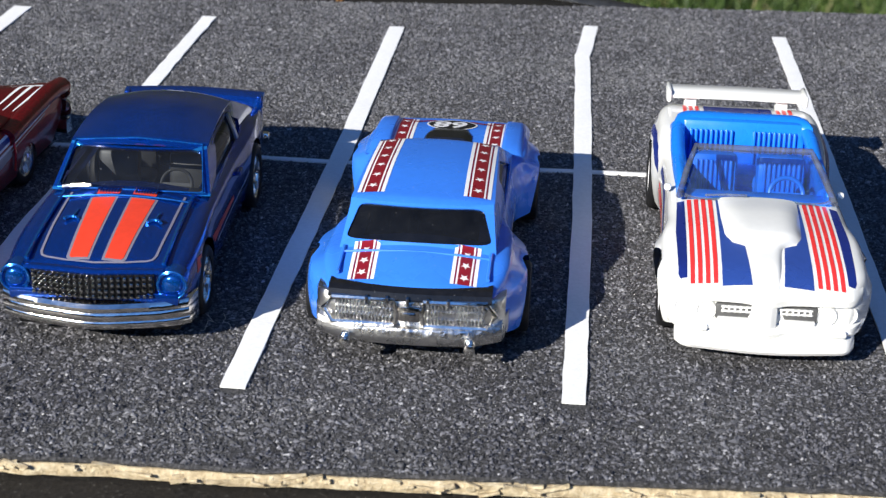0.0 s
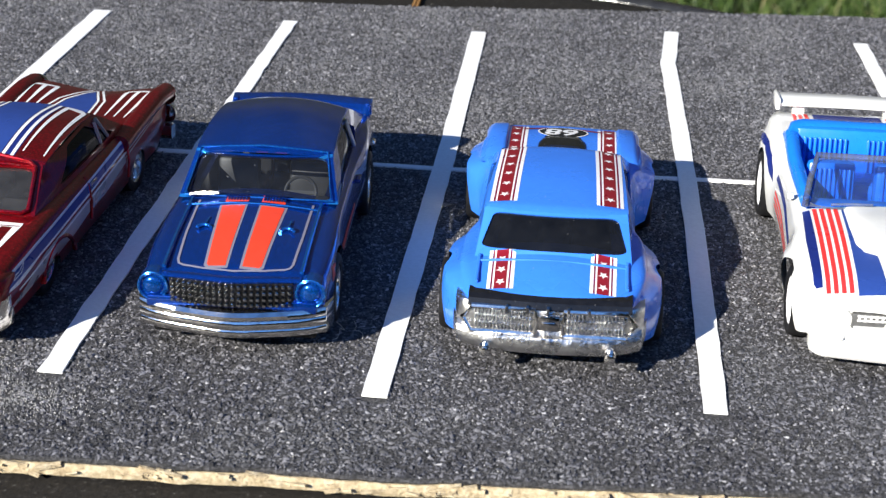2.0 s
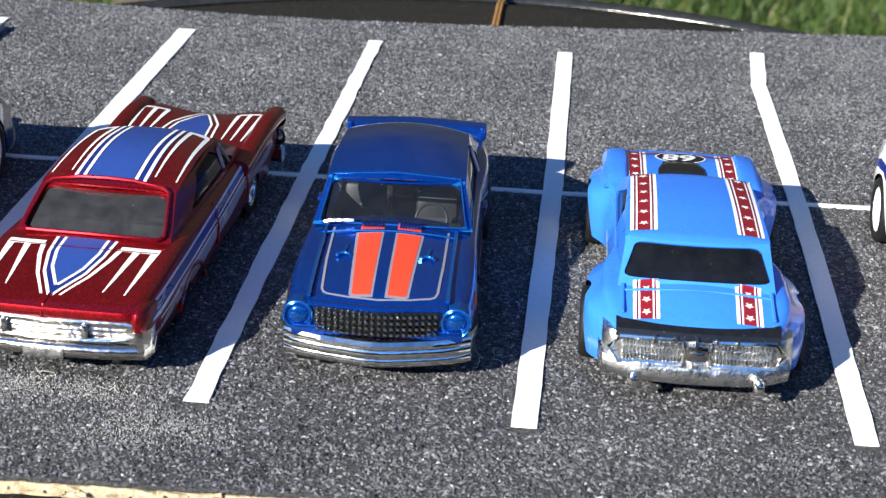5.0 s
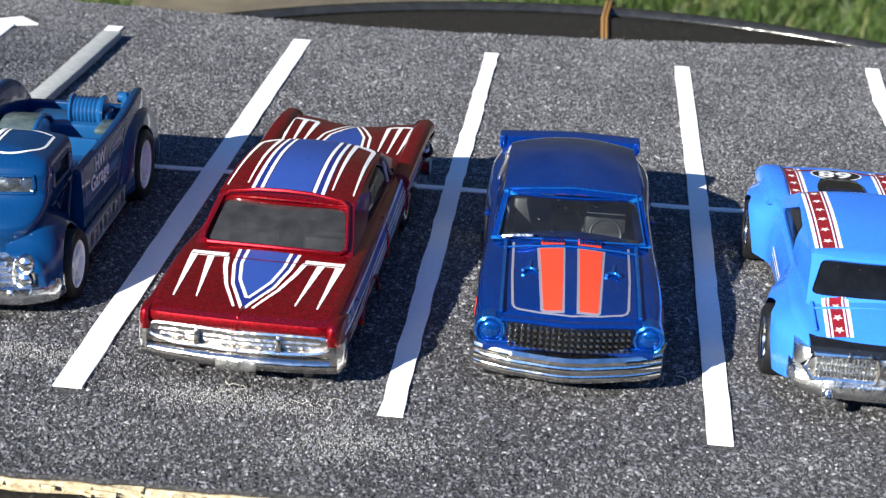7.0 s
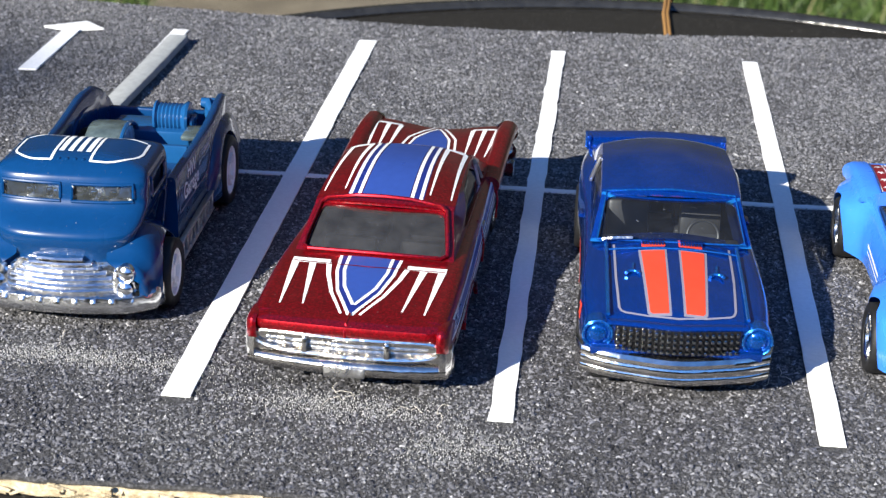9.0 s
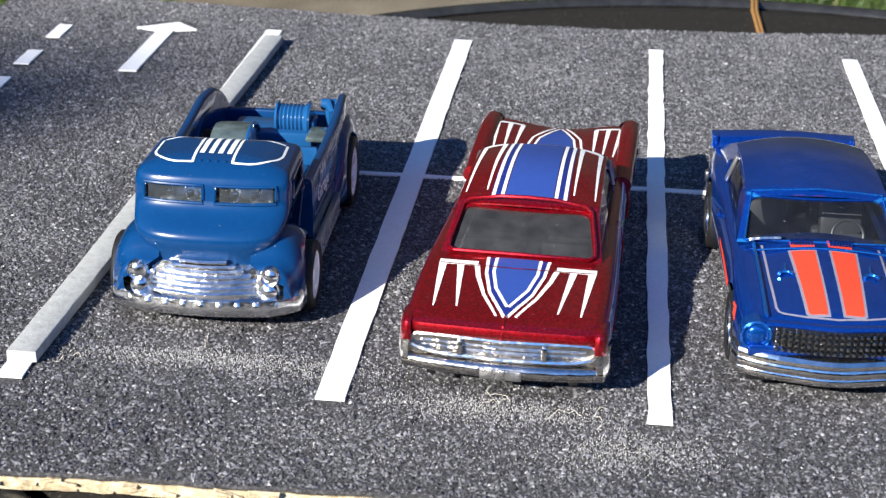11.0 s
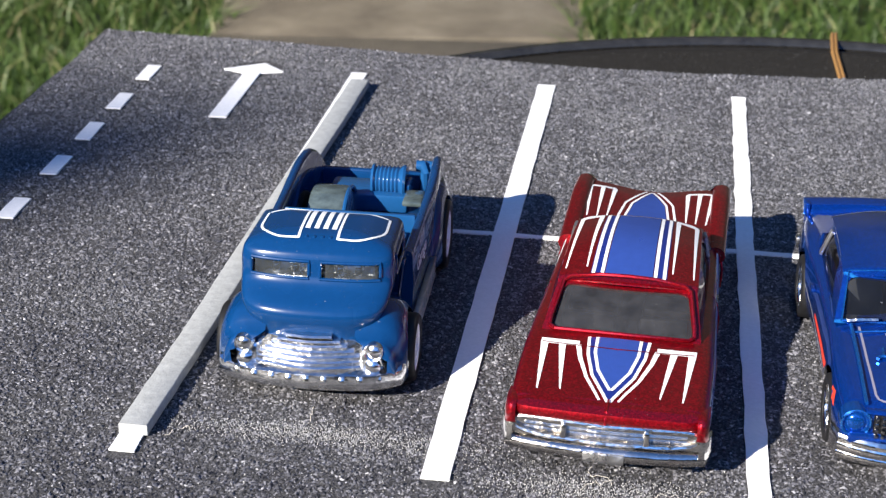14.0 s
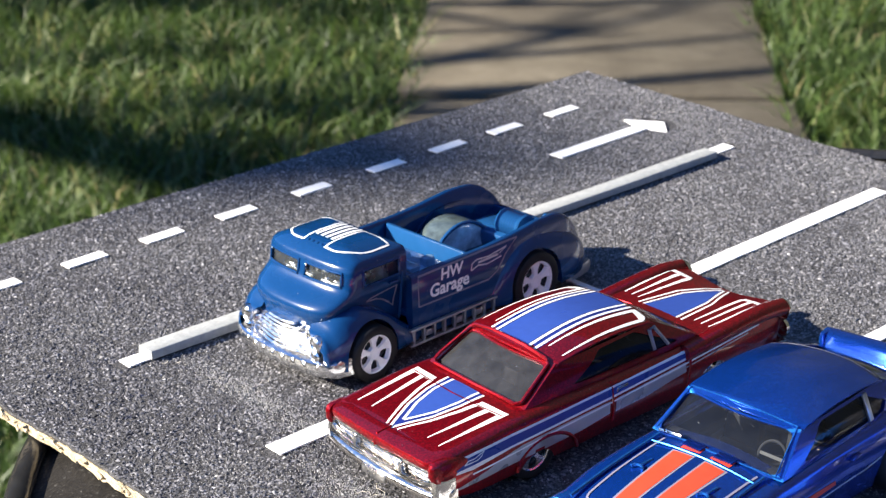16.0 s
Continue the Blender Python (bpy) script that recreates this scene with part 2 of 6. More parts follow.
def grass_material():
    """Thin blades that let some light through."""
    m, nt, b = nodes_of("grass blades")
    geo = nt.nodes.new("ShaderNodeNewGeometry")
    c = ramp(nt, geo.outputs["Random Per Island"], [(0.0, (0.025, 0.050, 0.010)), (0.5, (0.068, 0.124, 0.026)), (0.88, (0.13, 0.195, 0.048)), (1.0, (0.34, 0.29, 0.15))])
    nt.links.new(c, b.inputs["Base Color"])
    b.inputs["Roughness"].default_value = 0.5
    tl, mix = nt.nodes.new("ShaderNodeBsdfTranslucent"), nt.nodes.new("ShaderNodeMixShader")
    mix.inputs[0].default_value = 0.4
    nt.links.new(c, tl.inputs[0])
    nt.links.new(b.outputs[0], mix.inputs[1])
    nt.links.new(tl.outputs[0], mix.inputs[2])
    nt.links.new(mix.outputs[0], nt.nodes["Material Output"].inputs[0])
    return m


def slab_material():
    m, nt, b = nodes_of("weathered concrete slab")
    f = noise_tex(nt, 7, 8, 0.65, "Object")
    g = noise_tex(nt, 160, 5, 0.7)
    c = ramp(nt, f, [(0.3, (0.068, 0.055, 0.038)), (0.55, (0.130, 0.109, 0.077)), (0.75, (0.19, 0.164, 0.121))])
    info = nt.nodes.new("ShaderNodeObjectInfo")
    hsv = nt.nodes.new("ShaderNodeHueSaturation")
    mr = nt.nodes.new("ShaderNodeMapRange")
    mr.inputs[3].default_value, mr.inputs[4].default_value = 0.8, 1.15
    nt.links.new(info.outputs["Random"], mr.inputs[0])
    nt.links.new(mr.outputs[0], hsv.inputs["Value"])
    nt.links.new(c, hsv.inputs["Color"])
    nt.links.new(hsv.outputs[0], b.inputs["Base Color"])
    b.inputs["Roughness"].default_value = 0.9
    bump(nt, b, g, 0.5, 0.004)
    return m


M["felt"], M["grit"], M["edge"], M["kerb"], M["vinyl"] = felt_material(), grit_material(), board_edge_material(), kerb_material(), vinyl_material()
M["soil"], M["grass"], M["slab"] = ground_material(), grass_material(), slab_material()

# ---- mesh helpers: all shapes below are in millimetres ----
MM = 0.001


def thing(name, x, y, z, rz, label, category, group=""):
    ob = new(name)
    ob.empty_display_size = 0.01
    ob.matrix_world = pose(x * MM, y * MM, z * MM, 0, 0, rz)
    return tagged(ob, label, category, group)


def mesh_from(bm, mat, smooth=True, angle=40):
    bmesh.ops.recalc_face_normals(bm, faces=bm.faces[:])
    bmesh.ops.scale(bm, vec=(MM,) * 3, verts=bm.verts[:])
    me = bpy.data.meshes.new("mesh")
    if smooth:
        lim = radians(angle)
        for f in bm.faces:
            f.smooth = True
        for e in bm.edges:
            if len(e.link_faces) == 2 and e.calc_face_angle(0) > lim:
                e.smooth = False
    bm.to_mesh(me)
    bm.free()
    me.materials.append(mat)
    return me


def part(name, bm, mat, parent, label="", smooth=True, angle=40):
    ob = new(name, mesh_from(bm, mat, smooth, angle))
    ob.parent = parent
    return tagged(ob, label) if label else ob


def spline(keys, t):
    """A smooth curve through (t, value) keys that never overshoots."""
    ks = sorted(keys)
    if t <= ks[0][0]:
        return ks[0][1]
    if t >= ks[-1][0]:
        return ks[-1][1]
    d = [(b[1] - a[1]) / (b[0] - a[0]) for a, b in zip(ks, ks[1:])]
    m = [d[0]] + [0 if p * q <= 0 else 2 * p * q / (p + q) for p, q in zip(d, d[1:])] + [d[-1]]
    for i in range(len(d)):
        a, b = ks[i], ks[i + 1]
        if a[0] <= t <= b[0]:
            h = b[0] - a[0]
            s = (t - a[0]) / h
            return ((2 * s**3 - 3 * s * s + 1) * a[1] + (s**3 - 2 * s * s + s) * h * m[i]
                    + (3 * s * s - 2 * s**3) * b[1] + (s**3 - s * s) * h * m[i + 1])


def grid_mesh(rows, close_ends=False, closed=False):
    """A skin over rows of points."""
    bm = bmesh.new()
    vs = [[bm.verts.new(p) for p in r] for r in rows]
    n = len(rows[0])
    for a, b in zip(vs, vs[1:]):
        for i in range(n if closed else n - 1):
            j = (i + 1) % n
            try:
                bm.faces.new((a[i], a[j], b[j], b[i]))
            except ValueError:
                pass
    if close_ends:
        for r in (vs[0], vs[-1]):
            try:
                bm.faces.new(r)
            except ValueError:
                pass
    return bm


def box(bm, c, s, bevel=0.0, rot=None):
    """A block with centre c and size s, its edges rounded by bevel."""
    got = bmesh.ops.create_cube(bm, size=1.0)["verts"]
    bmesh.ops.scale(bm, vec=s, verts=got)
    if bevel:
        es = list({e for v in got for e in v.link_edges})
        res = bmesh.ops.bevel(bm, geom=es, offset=bevel, segments=2, profile=0.5, affect="EDGES")
        got = list({v for f in res["faces"] for v in f.verts} | {v for v in got if v.is_valid})
    if rot:
        bmesh.ops.rotate(bm, matrix=Euler([radians(a) for a in rot]).to_matrix(), verts=got)
    bmesh.ops.translate(bm, vec=c, verts=got)
    return got


def boxes(items, bevel=0.0):
    bm = bmesh.new()
    for it in items:
        box(bm, it[0], it[1], bevel, it[2] if len(it) > 2 else None)
    return bm


def lathe(profile, axis="x", seg=32, at=(0, 0, 0)):
    """A turned shape: profile of (along, radius)."""
    rows = []
    for k in range(seg):
        a = 2 * math.pi * k / seg
        c, s = math.cos(a), math.sin(a)
        pts = []
        for t, r in profile:
            p = {"x": (t, r * c, r * s), "y": (r * c, t, r * s), "z": (r * c, r * s, t)}[axis]
            pts.append((p[0] + at[0], p[1] + at[1], p[2] + at[2]))
        rows.append(pts)
    rows.append(rows[0])
    bm = grid_mesh(rows)
    bmesh.ops.remove_doubles(bm, verts=bm.verts[:], dist=1e-4)
    return bm


def tube(points, r, seg=8):
    """A round bar along points."""
    pts = [Vector(p) for p in points]
    rows = []
    for i, p in enumerate(pts):
        d = (pts[min(i + 1, len(pts) - 1)] - pts[max(i - 1, 0)]).normalized()
        up = Vector((0, 0, 1)) if abs(d.z) < 0.9 else Vector((1, 0, 0))
        s = d.cross(up).normalized()
        u = s.cross(d)
        rows.append([tuple(p + s * r * math.cos(2 * math.pi * k / seg) + u * r * math.sin(2 * math.pi * k / seg)) for k in range(seg)])
    return grid_mesh(rows, True, True)


def merged(*bms):
    out = bmesh.new()
    for b in bms:
        me = bpy.data.meshes.new("tmp")
        b.to_mesh(me)
        b.free()
        out.from_mesh(me)
        bpy.data.meshes.remove(me)
    return out


def rounded(poly, k=0.12):
    """The outline with its corners rounded over a share k of the shorter side."""
    q = []
    n = len(poly)
    for i in range(n):
        p, a, b = Vector(poly[i]), Vector(poly[i - 1]), Vector(poly[(i + 1) % n])
        cut = k * min((a - p).length, (b - p).length)
        s, e = p + (a - p).normalized() * cut, p + (b - p).normalized() * cut
        for t in (0, 0.25, 0.5, 0.75, 1):
            v = s * (1 - t) ** 2 + p * 2 * t * (1 - t) + e * t * t
            q.append((v.x, v.y))
    return q


def ray_out(poly, c, a):
    """Where the ray from c at angle a leaves the polygon."""
    dx, dy = math.cos(a), math.sin(a)
    best = None
    for (x1, y1), (x2, y2) in zip(poly, poly[1:] + poly[:1]):
        ex, ey = x2 - x1, y2 - y1
        den = dx * ey - dy * ex
        if abs(den) < 1e-12:
            continue
        t = ((x1 - c[0]) * ey - (y1 - c[1]) * ex) / den
        s = ((x1 - c[0]) * dy - (y1 - c[1]) * dx) / den
        if t > 0 and -1e-9 <= s <= 1 + 1e-9 and (best is None or t > best):
            best = t
    return (c[0] + dx * best, c[1] + dy * best)


def window_panel(corners, hole, bulge=0.0, lip=0.7, seg=96, rnd=0.13, bow=(0.0, 0.0)):
    """A pillar panel with a rounded opening, and the pane that sits in it. corners: bottom a, bottom b, top b, top a; hole: in fractions across and up."""
    a, b, c, d = (Vector(p) for p in corners)
    nrm = ((b - a).cross(d - a)).normalized()

    def at(u, v, off=0.0):
        p = (a * (1 - u) + b * u) * (1 - v) + (d * (1 - u) + c * u) * v
        flat = Vector((nrm.x, nrm.y, 0)).normalized()
        return p + nrm * (bulge * 4 * u * (1 - u) * 4 * v * (1 - v) + off) + flat * (4 * u * (1 - u) * (bow[0] * (1 - v) + bow[1] * v))

    hp = rounded(hole, rnd)
    cen = (sum(p[0] for p in hp) / len(hp), sum(p[1] for p in hp) / len(hp))
    angs = [2 * math.pi * k / seg for k in range(seg)]
    angs += [math.atan2(y - cen[1], x - cen[0]) % (2 * math.pi) for x, y in ((0, 0), (1, 0), (1, 1), (0, 1))]
    angs.sort()
    square = [(0, 0), (1, 0), (1, 1), (0, 1)]
    outer = [ray_out(square, cen, t) for t in angs]
    inner = [ray_out(hp, cen, t) for t in angs]
    mid = [((o[0] + i[0]) / 2, (o[1] + i[1]) / 2) for o, i in zip(outer, inner)]
    rows = [[tuple(at(*p)) for p in loop] for loop in (outer, mid, inner)] + [[tuple(at(*p, -lip)) for p in inner]]
    frame_bm = grid_mesh(rows, closed=True)
    prows = []
    for k in (1.03, 0.7, 0.35, 0.0):
        prows.append([tuple(at(cen[0] + (p[0] - cen[0]) * k, cen[1] + (p[1] - cen[1]) * k, -lip * 0.45)) for p in inner])
    pane_bm = grid_mesh(prows, closed=True)
    bmesh.ops.remove_doubles(pane_bm, verts=pane_bm.verts[:], dist=1e-4)
    return frame_bm, pane_bm


class Body:
    """The shell of a model car, from y = 0 (the end towards the kerb-free side) to y = length. All curves are (y, value) keys."""

    def __init__(self, w, zs, zc, sill=2.6, tuck=1.2, inset=1.6, arches=(), flare=(), crown=0.55, round_=1.3, n=70):
        self.w, self.zs, self.zc, self.sill = w, zs, zc, sill
        self.tuck, self.inset, self.arches, self.flare, self.crown, self.round_ = tuck, inset, arches, flare, crown, round_
        y0, y1 = w[0][0], w[-1][0]
        ys = set(np.linspace(y0, y1, n))
        ys |= {y0 + 0.3, y0 + 0.8, y1 - 0.3, y1 - 0.8}
        for ya, za, r in arches:
            ys |= {ya - r + 1e-3, ya + r - 1e-3, ya - r - 1e-3, ya + r + 1e-3} | {ya - r * math.cos(k * math.pi / 14) for k in range(1, 14)}
        self.rows = [self.section(y) for y in sorted(v for v in ys if y0 <= v <= y1)]

    def val(self, v, y):
        return spline(v, y) if isinstance(v, (list, tuple)) else v

    def section(self, y):
        w, zs, zc, z0 = (self.val(v, y) for v in (self.w, self.zs, self.zc, self.sill))
        tuck, inset = self.val(self.tuck, y), self.val(self.inset, y)
        low = z0
        for ya, za, r in self.arches:
            if abs(y - ya) < r:
                low = max(low, za + math.sqrt(r * r - (y - ya) ** 2))
        fl = sum(amt * math.exp(-(abs(y - yf) / rf) ** 4) for yf, rf, amt in self.flare)
        pts = []
        rnd = min(self.round_, (zs - z0) * 0.3)
        ztop = zs - rnd

        def side(z):
            t = min(1, max(0, (z - z0) / max(1e-6, zs - z0)))
            g = 1.0 if t < 0.74 else max(0.0, 1 - ((t - 0.74) / 0.22) ** 1.4)
            return w - tuck * (1 - t) ** 2.2 - inset * t ** 2.5 + fl * g
        for k in range(9):
            z = z0 + (ztop - z0) * k / 8
            z = max(z, min(low, ztop))
            pts.append((side(z), z))
        xs = side(ztop)
        for k in range(1, 5):
            a = math.pi / 2 * k / 4
            pts.append((xs - rnd * 1.3 * (1 - math.cos(a)), ztop + rnd * math.sin(a)))
        xe = pts[-1][0]
        for k in range(1, 11):
            s = k / 10
            pts.append((xe * (1 - s), zs + (zc - zs) * math.sin(math.pi / 2 * s) ** (1 / max(0.2, self.crown))))
        half = [(x, y, z) for x, z in pts]
        return half + [(-x, yy, z) for x, yy, z in reversed(half[:-1])]

    def mesh(self):
        bm = grid_mesh(self.rows, close_ends=True)
        bmesh.ops.remove_doubles(bm, verts=bm.verts[:], dist=1e-4)
        return bm


def roof_mesh(ya, yb, wa, wb, za, zb, crown, bow=1.0, lip=0.25, over=0.25, crown_y=0.0, power=2.6, drop=0.0):
    """A crowned roof panel with turned-down edges. bow: how far its ends swell."""
    rows = []
    for j in range(-1, 34):
        v = min(1, max(0, j / 32))
        row = []
        for i in range(-1, 26):
            u = min(1, max(0, i / 24)) * 2 - 1
            w = wa + (wb - wa) * v + over
            x = u * w
            y = (ya - over) + (yb - ya + 2 * over) * v
            y += bow * (1 - u * u) * (-(1 - v) ** 4 + v ** 4)
            z = za + (zb - za) * v + crown * (1 - abs(u) ** power) * (0.55 + 0.45 * math.sin(math.pi * v)) + crown_y * math.sin(math.pi * v)
            z -= drop * max(0.0, 1 - v / 0.16) ** 2 + 0.35 * max(0.0, 1 - v / 0.05) ** 2 + 0.35 * max(0.0, 1 - (1 - v) / 0.05) ** 2
            if i in (-1, 25) or j in (-1, 33):
                z -= lip
            row.append((x, y, z))
        rows.append(row)
    return grid_mesh(rows)


import collections
from mathutils.bvhtree import BVHTree


def surface_of(*bms):
    """Copies the skins into one search tree for laying prints on them."""
    verts, polys = [], []
    for b in bms:
        b.verts.ensure_lookup_table()
        b.verts.index_update()
        n = len(verts)
        verts += [v.co.copy() for v in b.verts]
        polys += [[v.index + n for v in f.verts] for f in b.faces]
    return BVHTree.FromPolygons(verts, polys)


def print_mesh(tree, polys, axis="z", lift=0.06, cell=1.0, mirror=False):
    """Lays flat outlines onto the skin: seen from above (x, y), or from the side (y, z)."""
    bm = bmesh.new()
    for poly in polys:
        bm.faces.new([bm.verts.new((p[0], p[1], 0)) for p in poly])
    bmesh.ops.triangulate(bm, faces=bm.faces[:])
    xs = [v.co.x for v in bm.verts]
    ys = [v.co.y for v in bm.verts]
    for lo, hi, n in ((min(xs), max(xs), (1, 0, 0)), (min(ys), max(ys), (0, 1, 0))):
        k = math.floor(lo / cell) * cell + cell
        while k < hi:
            bmesh.ops.bisect_plane(bm, geom=bm.verts[:] + bm.edges[:] + bm.faces[:], plane_co=Vector(n) * k, plane_no=n)
            k += cell
    lost = []
    for v in bm.verts:
        p, q = v.co.x, v.co.y
        if axis == "z":
            o, d = Vector((p, q, 100)), Vector((0, 0, -1))
        elif axis == "+x":
            o, d = Vector((100, p, q)), Vector((-1, 0, 0))
        elif axis == "-x":
            o, d = Vector((-100, p, q)), Vector((1, 0, 0))
        else:
            o, d = Vector((p, -100, q)), Vector((0, 1, 0))
        hit, nrm, _, _ = tree.ray_cast(o, d)
        if hit is None:
            lost.append(v)
            continue
        if nrm.dot(d) > 0:
            nrm = -nrm
        v.co = hit + (nrm - d * 0.4).normalized() * lift
    if lost:
        bmesh.ops.delete(bm, geom=lost, context="VERTS")
    return bm


def stroke(points, width, width2=None):
    """The outline of a line with a width, tapering to width2."""
    pts = [Vector((*p, 0)) for p in points]
    left, right = [], []
    for i, p in enumerate(pts):
        d = (pts[min(i + 1, len(pts) - 1)] - pts[max(i - 1, 0)]).normalized()
        nrm = Vector((-d.y, d.x, 0))
        w = width if width2 is None else width + (width2 - width) * i / (len(pts) - 1)
        left.append(p + nrm * w / 2)
        right.append(p - nrm * w / 2)
    quads = []
    for i in range(len(pts) - 1):
        quads.append([tuple(left[i][:2]), tuple(right[i][:2]), tuple(right[i + 1][:2]), tuple(left[i + 1][:2])])
    return quads


def sway(poly, dx=0, sx=1):
    return [(p[0] * sx + dx, p[1]) for p in poly]


def both(polys):
    """The outlines and their mirror images."""
    return polys + [[(-x, y) for x, y in reversed(p)] for p in polys]


WHEELS = {}


def wheel(parent, x, y, z, r, w, rim="white", spokes=5, tilt=0):
    """A wheel on the side that x lies on: core, tyre and spoked rim."""
    key = (r, w, rim, spokes)
    if key not in WHEELS:
        core = mesh_from(lathe([(-w * 0.42, 0), (-w * 0.42, r * 0.7), (w * 0.18, r * 0.7), (w * 0.18, 0)], "x", 20), M["black"])
        tyre = mesh_from(lathe([(-w / 2, r * 0.62), (-w / 2, r * 0.9), (-w * 0.42, r * 0.985), (-w * 0.3, r), (w * 0.3, r), (w * 0.42, r * 0.985), (w * 0.49, r * 0.92), (w / 2, r * 0.80), (w * 0.46, r * 0.70), (w * 0.36, r * 0.66), (-w / 2, r * 0.62)], "x", 36), M["tyre"])
        rb = lathe([(w * 0.28, r * 0.70), (w * 0.42, r * 0.705), (w * 0.44, r * 0.68), (w * 0.40, r * 0.63), (w * 0.24, r * 0.60), (w * 0.24, r * 0.70)], "x", 36)
        hub = lathe([(w * 0.2, r * 0.25), (w * 0.36, r * 0.24), (w * 0.38, r * 0.20), (w * 0.33, r * 0.12), (w * 0.33, 0)], "x", 20)
        sp = bmesh.new()
        for k in range(spokes):
            a = 2 * math.pi * k / spokes
            ring = [(-0.085, 0.18), (0.085, 0.18), (0.10, 0.40), (0.23, 0.64), (-0.23, 0.64), (-0.10, 0.40)]
            lo = [sp.verts.new((w * 0.22, y * r, z * r)) for y, z in ring]
            hi = [sp.verts.new((w * (0.35 if z < 0.5 else 0.39), y * r * 0.86, z * r)) for y, z in ring]
            sp.faces.new(hi)
            for i in range(6):
                sp.faces.new((lo[i], lo[(i + 1) % 6], hi[(i + 1) % 6], hi[i]))
            bmesh.ops.rotate(sp, matrix=Matrix.Rotation(a, 3, "X"), verts=lo + hi)
        rimm = mesh_from(merged(rb, hub, sp), M["wheel_white"] if rim == "white" else M["chrome"])
        WHEELS[key] = (core, tyre, rimm)
    core, tyre, rimm = WHEELS[key]
    ob = new("wheel", core)
    ob.parent = parent
    turn = 0 if x > 0 else 180
    ob.matrix_local = pose(x * MM, y * MM, z * MM, tilt, 0, turn)
    t = new("tyre", tyre)
    t.parent = ob
    rr = new("rim", rimm)
    rr.parent = ob
    tagged(t, "glossy black tyre")
    tagged(rr, "silver-white spoked rim" if rim == "white" else "chromed spoked rim")
    return ob


M["wheel_white"] = plain("silver-white wheel plating", (0.84, 0.84, 0.85), 0.25, metal=0.0, vary=0.05)

# ---- the stand and the ground ----
GROUND_Z = -620.0
M["rim_gloss"] = plain("glossy black plastic", (0.02, 0.02, 0.02), 0.16, vary=0.3, scale=300, bumped=0.3, dist=0.0006)


def build_ground():
    bm = bmesh.new()
    s = 60000
    vs = [bm.verts.new(p) for p in ((-s, -s, GROUND_Z), (s, -s, GROUND_Z), (s, s, GROUND_Z), (-s, s, GROUND_Z))]
    bm.faces.new(vs)
    ob = new("ground", mesh_from(bm, M["soil"], False))
    tagged(ob, "dark turf soil under short grass", "ground", kind="structure")


SEAT_C, SEAT_R, SEAT_Z = (66.5, 84.0), 149.5, -2.6


def build_stool():
    st = thing("stool", SEAT_C[0], SEAT_C[1], GROUND_Z, 0, "round black plastic stool under the model car park", "stool")
    h = SEAT_Z - GROUND_Z
    r = SEAT_R
    part("seat", lathe([(h - 60, 0), (h - 60, r - 16), (h - 34, r - 9), (h - 30, r - 3.5), (h - 7, r), (h - 4, r - 0.4), (h - 2.2, r - 1.0), (h - 2.2, r - 5), (h - 0.8, r - 9), (h - 0.4, r - 14), (h - 0.2, 0)], "z", 96), M["vinyl"], st, "black moulded seat with a rolled rim")
    part("rim", lathe([(h - 1.6 + 1.5 * math.sin(a), r - 1.6 + 2.2 * math.cos(a)) for a in np.linspace(0, 2 * math.pi, 13)], "z", 120), M["rim_gloss"], st, "glossy rolled rim")
    part("column", lathe([(0, 0), (0, 40), (30, 34), (60, 26), (h - 70, 22), (h - 58, 30), (h - 58, 0)], "z", 24), M["vinyl"], st)
    part("base", lathe([(0, 0), (0, 190), (8, 192), (16, 186), (34, 60), (40, 0)], "z", 48), M["vinyl"], st)


def build_string():
    st = thing("string", 67, 0, 0, 0, "brown twine tied across the black seat behind the board", "string")
    pts = [(0.6, 188, -2.6), (0.4, 200, -2.4), (0, 220, -2.5), (0.8, 236, -2.6), (1.5, 243, -4.2), (1.8, 245.6, -9), (1.9, 244, -20), (2, 240, -34)]
    part("strand", tube(pts, 0.5, 8), M["string"], st)
    part("strand", tube([(p[0] + 0.9, p[1], p[2] + 0.1) for p in pts], 0.4, 8), M["string"], st)


BOARD_X = (-112.0, 262.0)


def front_edge(x):
    return spline([(-112, -24.5), (-47, -23.6), (5, -22.0), (63, -20.3), (116, -17.3), (164, -13.4), (262, -8)], x) + 0.7 * noise.noise((x * 0.06, 3.1, 0)) + 0.45 * noise.noise((x * 0.31, 8.1, 0))


def back_edge(x):
    return spline([(-112, 195.5), (-75, 194), (-40, 191.5), (-20, 190), (14, 188.3), (50, 190), (80, 193.3), (110, 197), (155, 202.5), (197, 206), (262, 210)], x) + 0.5 * noise.noise((x * 0.11, 1.7, 5)) + 0.3 * noise.noise((x * 0.4, 2.7, 5))


def left_edge(y):
    return -112 + 1.0 * noise.noise((0.05 * y, 0, 2)) + 0.4 * noise.noise((0.3 * y, 0, 7))


